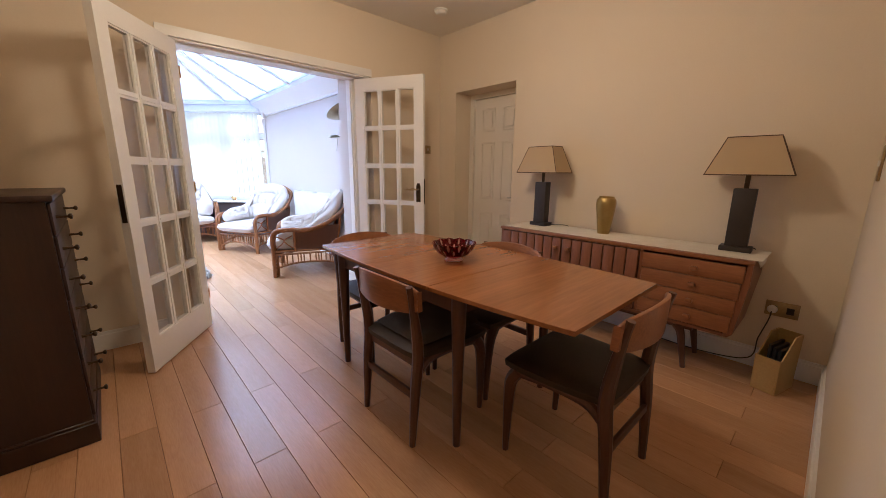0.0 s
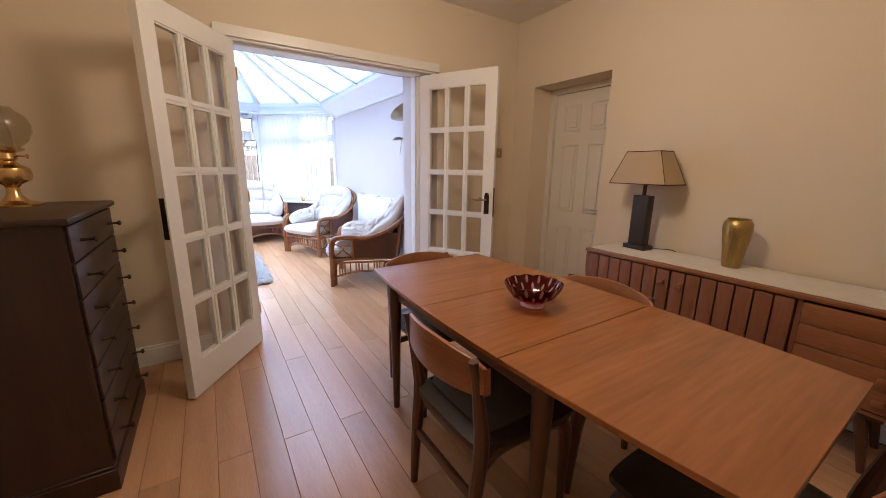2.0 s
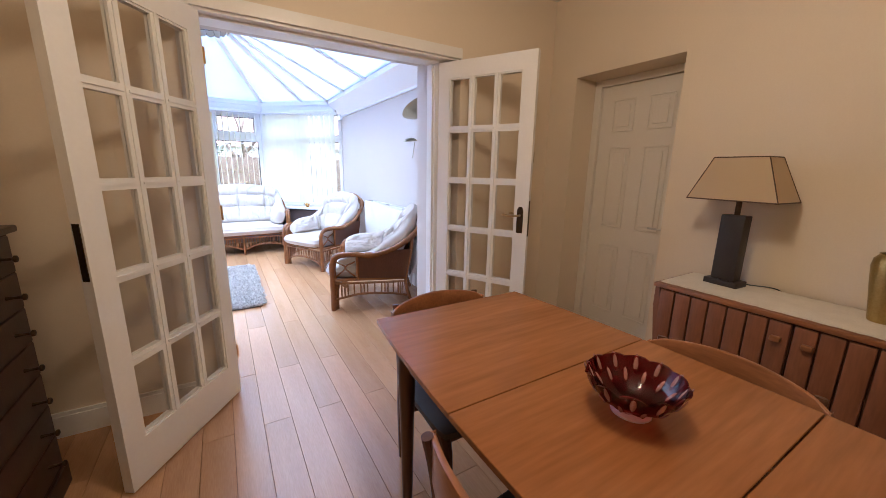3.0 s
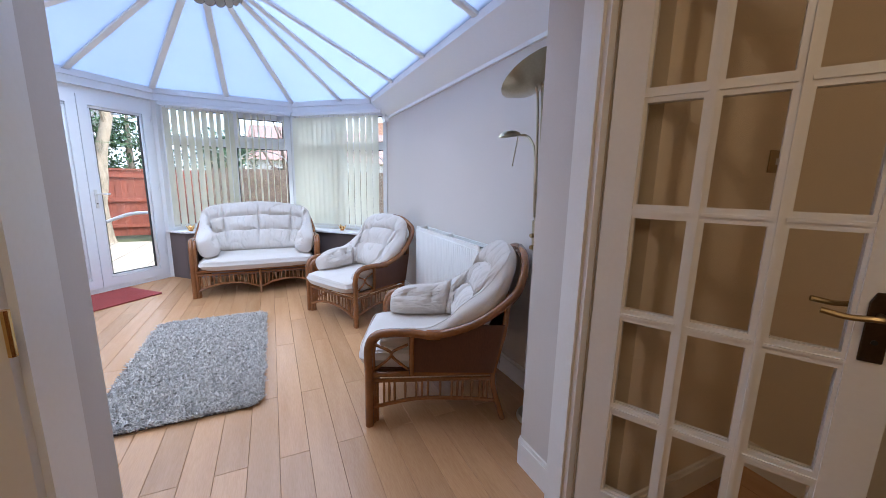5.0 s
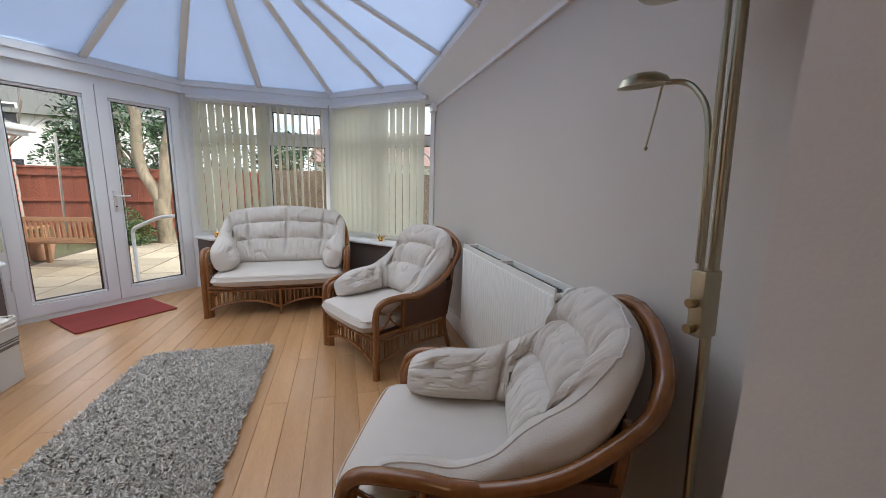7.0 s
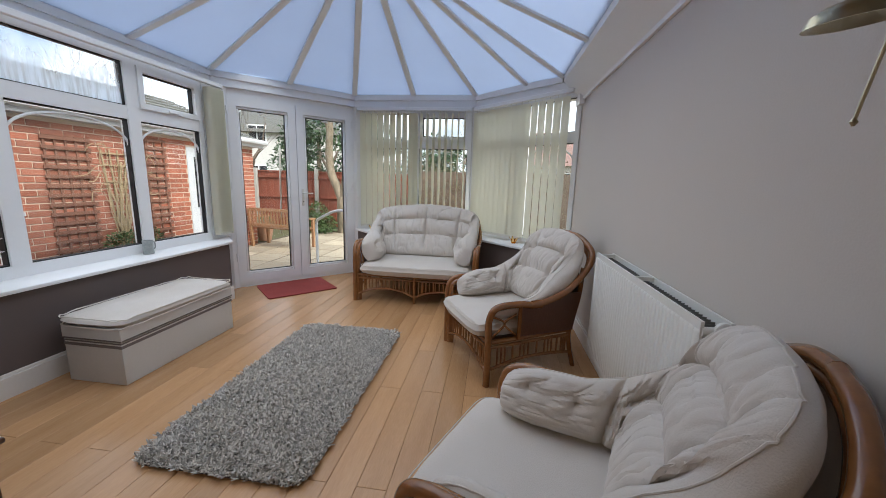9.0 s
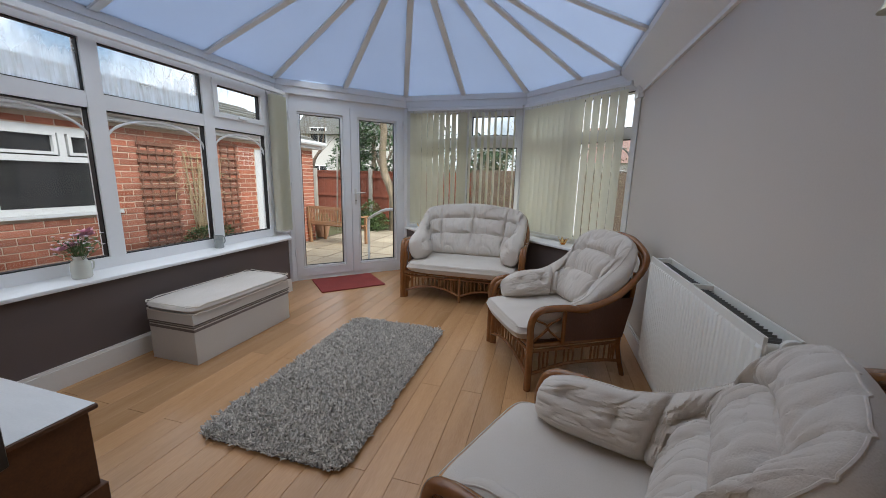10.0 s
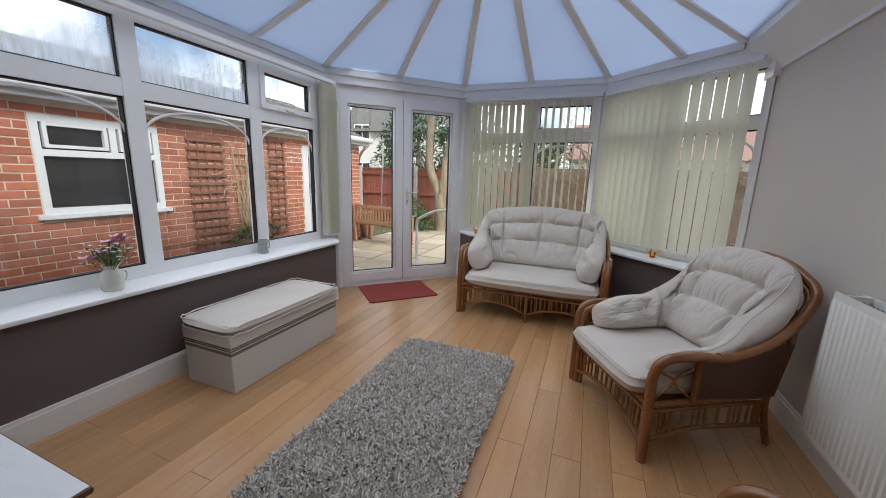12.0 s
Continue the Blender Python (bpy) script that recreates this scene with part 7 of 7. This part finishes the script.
# ---- fence ----
fence = thing("garden_fence", "red-brown stained board fence with concrete posts", "fence", Matrix.Translation((0, 15.0, GZ)))
bmesh_board = B()
box(bmesh_board, -0.062, 0.062, -0.009, 0.009, 0.05, 1.56)
board = mesh_of("board", bmesh_board, M["fence_wood"], False)
x = -6.2
k = 0
while x < 6.4:
    ob = new("board", board)
    ob.parent, ob.location = fence, (x, -0.012 * (k % 2), 0)
    x += 0.118
    k += 1
for i, px in enumerate((-6.3, -4.4, -2.55, -0.7, 1.15, 3.0, 4.85)):
    b = B()
    box(b, px - 0.05, px + 0.05, -0.11, -0.025, -0.05, 1.66)
    bevel(b, 0.01, 1)
    part("post", b, M["concrete"], fence, "pale concrete post")
    if i < 6:
        for z in (0.25, 0.85, 1.40):
            b = B()
            box(b, px + 0.052, px + 1.798, -0.06, -0.023, z, z + 0.07)
            part("rail", b, M["fence_wood"], fence)
b = B()
box(b, -6.3, 6.4, -0.04, 0.04, 1.562, 1.60)
part("capping", b, M["fence_wood"], fence)
b = B()
tube(b, [(-3.05, 13.9, GZ - 0.05), (-2.98, 13.9, 2.05)], 0.022, 8)
tagged(new("washing_line_post", mesh_of("washing_line_post", b, M["steel"])), "grey metal washing line post in the garden", "post")
b = B()
tube(b, [(-2.98, 13.9, 2.0), (-0.9, 13.85, 1.93), (1.4, 13.8, 1.93), (4.0, 13.8, 2.0)], 0.006, 5)
tagged(new("washing_line", mesh_of("washing_line", b, M["ivy"])), "thin green washing line strung across the garden", "washing line")


# ---- trees and shrubs ----
def limb(b, p, d, r, depth, rr, twist=0.5):
    pts, rs = [p.copy()], [r]
    L = rr.uniform(0.5, 0.9) * (0.85 ** (4 - depth)) * 1.1
    for i in range(4):
        d = (d + Vector((rr.uniform(-1, 1), rr.uniform(-1, 1), rr.uniform(-0.3, 0.6))) * twist * 0.3).normalized()
        p = p + d * L / 4
        pts.append(p.copy())
        rs.append(r * (1 - 0.11 * (i + 1)))
    tube(b, pts, rs, 7 if r > 0.02 else 5)
    if depth > 0:
        for k in range(2 if depth > 2 else 3):
            nd = (d + Vector((rr.uniform(-1, 1), rr.uniform(-1, 1), rr.uniform(-0.2, 0.7))) * 0.75).normalized()
            limb(b, pts[-1 - (k % 2)].copy(), nd, rs[-1] * rr.uniform(0.55, 0.8), depth - 1, rr, twist)


tree = thing("garden_tree", "forked pale-barked tree growing before the fence", "tree", Matrix.Translation((-1.52, 14.35, GZ)))
b = B()
tube(b, curve_points([(0.02, 0, -0.1), (0.0, 0, 0.2), (-0.02, 0, 0.55), (-0.02, 0, 0.95)], 5), [0.24, 0.2, 0.18, 0.17, 0.165, 0.165, 0.16, 0.16, 0.16, 0.16, 0.16, 0.155, 0.155, 0.15, 0.15, 0.145], 14)
part("trunk", b, M["bark"], tree)
for ctrl, r0 in ((((-0.03, 0, 0.85), (-0.16, 0, 1.2), (-0.32, 0.02, 1.55), (-0.38, 0.03, 2.05), (-0.35, 0.05, 2.7), (-0.45, 0.05, 3.4)), 0.12), (((0.0, 0, 0.85), (0.08, 0.0, 1.3), (0.14, 0.0, 1.9), (0.3, 0.02, 2.6), (0.42, 0.05, 3.4)), 0.13)):
    b = B()
    pts = curve_points(ctrl, 5)
    tube(b, pts, [r0 * (1 - 0.35 * i / len(pts)) for i in range(len(pts))], 12)
    r5 = random.Random(int(r0 * 1000))
    for k in range(4):
        limb(b, pts[-1 - 2 * k].copy(), Vector((r5.uniform(-1, 1), r5.uniform(-0.6, 0.6), 0.8)).normalized(), 0.05, 3, r5)
    part("limb", b, M["bark"], tree)
leaf_cloud("crown", [(-0.4, 0.1, 3.6, 0.7, 0.6, 0.5), (0.5, 0.1, 3.8, 0.8, 0.6, 0.6), (0.0, 0.2, 4.3, 0.9, 0.8, 0.5)], 1500, 0.10, M["laurel"], 31, tree)
leaf_cloud("ivy_shrub", [(-2.15, 14.2, 0.25, 0.3, 0.25, 0.42), (-2.0, 14.05, 0.1, 0.35, 0.25, 0.25), (-2.4, 14.3, 0.1, 0.25, 0.2, 0.22)], 2600, 0.075, M["ivy"], 8, None, "glossy green shrub at the foot of the tree", "shrub")
leaf_cloud("ivy_shrub", [(-0.2, 14.5, 0.1, 0.5, 0.2, 0.3), (0.7, 14.5, 0.0, 0.6, 0.2, 0.25)], 1200, 0.07, M["hedge"], 18, None, "brown low shrub against the fence", "shrub")
for k, (x, y, h, w) in enumerate(((-3.6, 17.2, 3.3, 1.5), (-1.6, 16.9, 3.4, 1.4), (0.2, 17.4, 2.9, 1.2), (-5.6, 19.0, 2.6, 1.2))):
    sh = thing("evergreen_tree", "dense dark evergreen tree rising behind the fence", "tree", Matrix.Translation((x, y, GZ)), "evergreens behind the fence")
    b = B()
    tube(b, [(0, 0, -0.1), (0.05, 0, 0.8), (0, 0.05, 2.0), (0.05, 0, h * 0.9)], [0.14, 0.11, 0.08, 0.03], 8)
    part("trunk", b, M["bark"], sh)
    rr = random.Random(40 + k)
    spots = [(rr.uniform(-w * 0.6, w * 0.6), rr.uniform(-0.6, 0.6), h * rr.uniform(0.35, 0.95), rr.uniform(0.4, 0.7), rr.uniform(0.35, 0.6), rr.uniform(0.3, 0.6)) for _ in range(13)]
    leaf_cloud("crown", spots, 4200, 0.13, M["laurel"], 50 + k, sh)
for k, (x, y, s) in enumerate(((-6.2, 17.0, 1.15), (-4.9, 21.0, 1.4), (2.4, 19.5, 1.3), (-7.5, 13.0, 1.3))):
    bt = thing("bare_tree", "bare winter tree with fine branching twigs", "tree", Matrix.Translation((x, y, GZ)) @ Matrix.Diagonal((s, s, s, 1)), "bare trees")
    b = B()
    rr = random.Random(70 + k)
    tube(b, [(0, 0, -0.1), (0.03, 0.02, 0.7), (-0.02, 0, 1.5)], [0.11, 0.09, 0.075], 9)
    for q in range(4):
        limb(b, Vector((-0.02, 0, 1.1 + 0.13 * q)), Vector((rr.uniform(-1, 1), rr.uniform(-1, 1), 0.9)).normalized(), 0.055, 4, rr, 0.7)
    part("trunk", b, M["twig"], bt)

hedge = thing("hedge", "clipped brown winter hedge behind a low fence", "hedge", Matrix.Translation((2.6, 14.4, GZ)))
b = B()
box(b, -2.0, 3.4, -0.2, 0.25, 0.0, 1.66)
part("hedge_core", b, M["twig"], hedge, smooth=False)
leaf_cloud("hedge_leaves", [(-2.0 + 0.5 * i, 0.0, 0.30 + 0.42 * j, 0.45, 0.4, 0.36) for i in range(12) for j in range(4)], 15000, 0.06, M["hedge"], 77, hedge)

# ---- houses beyond ----
def far_house(x, y, w, d, h, rz, label, roof_mat):
    t = thing("neighbour_house", label, "house", pose(x, y, GZ, 0, 0, rz))
    b = B()
    box(b, -w / 2, w / 2, -d / 2, d / 2, -0.1, h)
    part("wall", b, M["render"], t, smooth=False)
    b = B()
    prism(b, [(-d / 2 - 0.4, h + 0.001), (d / 2 + 0.4, h + 0.001), (0, h + d * 0.36)], -w / 2 - 0.3, w / 2 + 0.3, Matrix(((0, 0, 1, 0), (1, 0, 0, 0), (0, 1, 0, 0), (0, 0, 0, 1))))
    rf = part("roof", b, roof_mat, t, smooth=False)
    b = B()
    box(b, w * 0.2, w * 0.2 + 0.6, -0.3, 0.3, h + d * 0.25, h + d * 0.36 + 0.7)
    part("chimney", b, M["terracotta"], rf)
    for i in range(3):
        for z in (1.0, 3.6) if h > 4 else (1.0,):
            xx = -w / 2 + w * (i + 0.5) / 3
            b = B()
            for q in ((xx - 0.6, xx + 0.6, z, z + 0.08), (xx - 0.6, xx + 0.6, z + 1.12, z + 1.2), (xx - 0.6, xx - 0.52, z + 0.08, z + 1.12), (xx + 0.52, xx + 0.6, z + 0.08, z + 1.12), (xx - 0.03, xx + 0.03, z + 0.08, z + 1.12)):
                box(b, q[0], q[1], -d / 2 - 0.03, -d / 2 + 0.02, q[2], q[3])
            wn_ = part("window", b, M["upvc"], t, smooth=False)
            b = B()
            box(b, xx - 0.52, xx + 0.52, -d / 2 - 0.006, -d / 2 - 0.001, z + 0.08, z + 1.12)
            part("pane", b, M["dark_glass"], wn_, smooth=False)


far_house(-11.5, 33, 9, 8, 4.3, 14, "pale rendered neighbouring house beyond the garden", M["tile"])
far_house(7.0, 33, 12, 7, 2.6, -6, "low neighbouring bungalow with a brown tiled roof", M["red_tile"])

# ---- paving stones ----
sb_mesh = {}
ps = 0.60
for i in range(11):
    for j in range(9):
        x0, y0 = -2.5 + i * ps, 8.9 + j * ps
        inside = x0 > -0.6 and y0 + ps < 10.1 and x0 < 3.5 and (y0 - 8.9) < 1.15
        if inside or x0 > 4.0:
            continue
        if not sb_mesh:
            bm = B()
            box(bm, 0.010, ps - 0.010, 0.010, ps - 0.010, -0.035, 0.0)
            bevel(bm, 0.006, 1)
            sb_mesh["slab"] = mesh_of("slab", bm, M["slab"])
        ob = new("paving_slab", sb_mesh["slab"])
        ob.parent, ob.location = pavement, (x0, y0, GZ + rg.uniform(-0.003, 0.003))

# ---- bricks of the outbuilding ----
def brick_at(y0, y1, z):
    """Whether a brick is clear of the window and the door."""
    return not (y1 > WY0 - 0.005 and y0 < WY1 + 0.005 and z + 0.065 > WZ0 - 0.04 and z < WZ1) and not (y1 > DY_0 and y0 < DY_1 and z < DTOP)


bm = B()
box(bm, -0.02, 0.006, 0.0, 0.215, 0.0, 0.065)
bevel(bm, 0.003, 1)
whole = mesh_of("brick", bm, M["brick"])
rest_v, rest_f = [], []
count = 0
row = 0
z = GZ + 0.005
while z + 0.065 < GTOP + 0.002:
    y = GY0 + (0.1125 if row % 2 else 0.0)
    while y < GY1 - 0.05:
        y0, y1 = y, min(y + 0.215, GY1 - 0.003)
        if not brick_at(y0, y1, z):
            # cut bricks against an opening
            for a, c_ in ((WY0 - 0.008, "l"), (WY1 + 0.008, "r"), (DY_0 - 0.008, "l"), (DY_1 + 0.008, "r")):
                if c_ == "l" and y0 < a - 0.05 and a < y1 and brick_at(y0, a - 0.003, z):
                    y1 = a
                elif c_ == "r" and y1 > a + 0.05 and y0 < a and brick_at(a + 0.003, y1, z):
                    y0 = a
        if brick_at(y0 + 0.002, y1 - 0.002, z):
            near = 7.9 < y0 < 9.9 and 0.10 < z < 1.9 or 6.6 < y0 < 7.9 and 0.35 < z < 0.9
            if near and y1 - y0 > 0.214 and count < 300:
                ob = new("brick", whole)
                ob.parent = g_wall
                ob.location = (0.0 + rg.uniform(-0.0015, 0.0015), y0 - go.y, z - go.z)
                count += 1
            else:
                i0 = len(rest_v)
                e = rg.uniform(0.004, 0.007)
                for dx, s in ((-0.01, 0.0), (e, 0.002)):
                    rest_v += [(dx, y0 - go.y + s, z - go.z + s), (dx, y1 - go.y - s, z - go.z + s), (dx, y1 - go.y - s, z + 0.065 - go.z - s), (dx, y0 - go.y + s, z + 0.065 - go.z - s)]
                rest_f += [(i0 + 4, i0 + 5, i0 + 6, i0 + 7)] + [(i0 + q, i0 + (q + 1) % 4, i0 + 4 + (q + 1) % 4, i0 + 4 + q) for q in range(4)]
        y += 0.225
    z += 0.075
    row += 1
# the end wall's bricks
z, row = GZ + 0.005, 0
while z + 0.065 < GTOP + 0.002:
    x = GX - 0.107 - (0.1125 if row % 2 else 0.0)
    while x - 0.215 > -6.4:
        i0 = len(rest_v)
        Y = GY1 - go.y
        for dy, s in ((-0.01, 0.0), (0.005, 0.002)):
            rest_v += [(x - s - go.x, Y + dy, z - go.z + s), (x - 0.215 + s - go.x, Y + dy, z - go.z + s), (x - 0.215 + s - go.x, Y + dy, z + 0.065 - go.z - s), (x - s - go.x, Y + dy, z + 0.065 - go.z - s)]
        rest_f += [(i0 + 4, i0 + 5, i0 + 6, i0 + 7)] + [(i0 + q, i0 + (q + 1) % 4, i0 + 4 + (q + 1) % 4, i0 + 4 + q) for q in range(4)]
        x -= 0.225
    z += 0.075
    row += 1
me = bpy.data.meshes.new("brick_rest")
me.from_pydata(rest_v, [], rest_f)
me.materials.append(M["brick_rest"])
ob = tagged(new("brickwork", me), kind="stuff")
ob.parent = g_wall

# ---- floor planks ----
def bay_end(x):
    """How far north the floor reaches at x."""
    if x < 0.6:
        return min(9.84, 8.79 + (x + 0.46) * 1.02 - 0.02)
    if x > 2.0:
        return min(9.80, 9.80 - (x - 2.0) * 0.92)
    return 9.80


k0, width, length = 1.380, 0.131, 1.28
for r in range(-15, 19):
    x0, x1 = k0 + r * width, k0 + (r + 1) * width
    ybase = 3.265 if r % 2 else 3.80
    start = 1.70 if x1 > DX0 else 5.30
    stop = 4.95 if x0 > CX1 else None
    y = ybase - 4 * length
    while y < 9.9:
        y0, y1 = max(y, start), y + length
        e0, e1 = (stop, stop) if stop else (bay_end(x0), bay_end(x1))
        a0, a1 = min(y1, e0), min(y1, e1)
        if min(a0, a1) - y0 > 0.02:
            bm = B()
            g = 0.0007
            lo = [(x0 + g, y0 + g), (x1 - g, y0 + g), (x1 - g, a1 - g), (x0 + g, a0 - g)]
            t_, c_ = 0.0, 0.0012
            v0 = [bm.verts.new((px, py, -0.012)) for px, py in lo]
            v1 = [bm.verts.new((px, py, -c_)) for px, py in lo]
            ins = [(c_, c_), (-c_, c_), (-c_, -c_), (c_, -c_)]
            v2 = [bm.verts.new((px + i_, py + j_, t_)) for (px, py), (i_, j_) in zip(lo, ins)]
            bm.faces.new(v2)
            for va, vb in ((v0, v1), (v1, v2)):
                for i in range(4):
                    bm.faces.new((va[i], va[(i + 1) % 4], vb[(i + 1) % 4], vb[i]))
            ob = new("plank", mesh_of("plank", bm, M["plank"], False, False))
            ob.parent = floor
        y += length
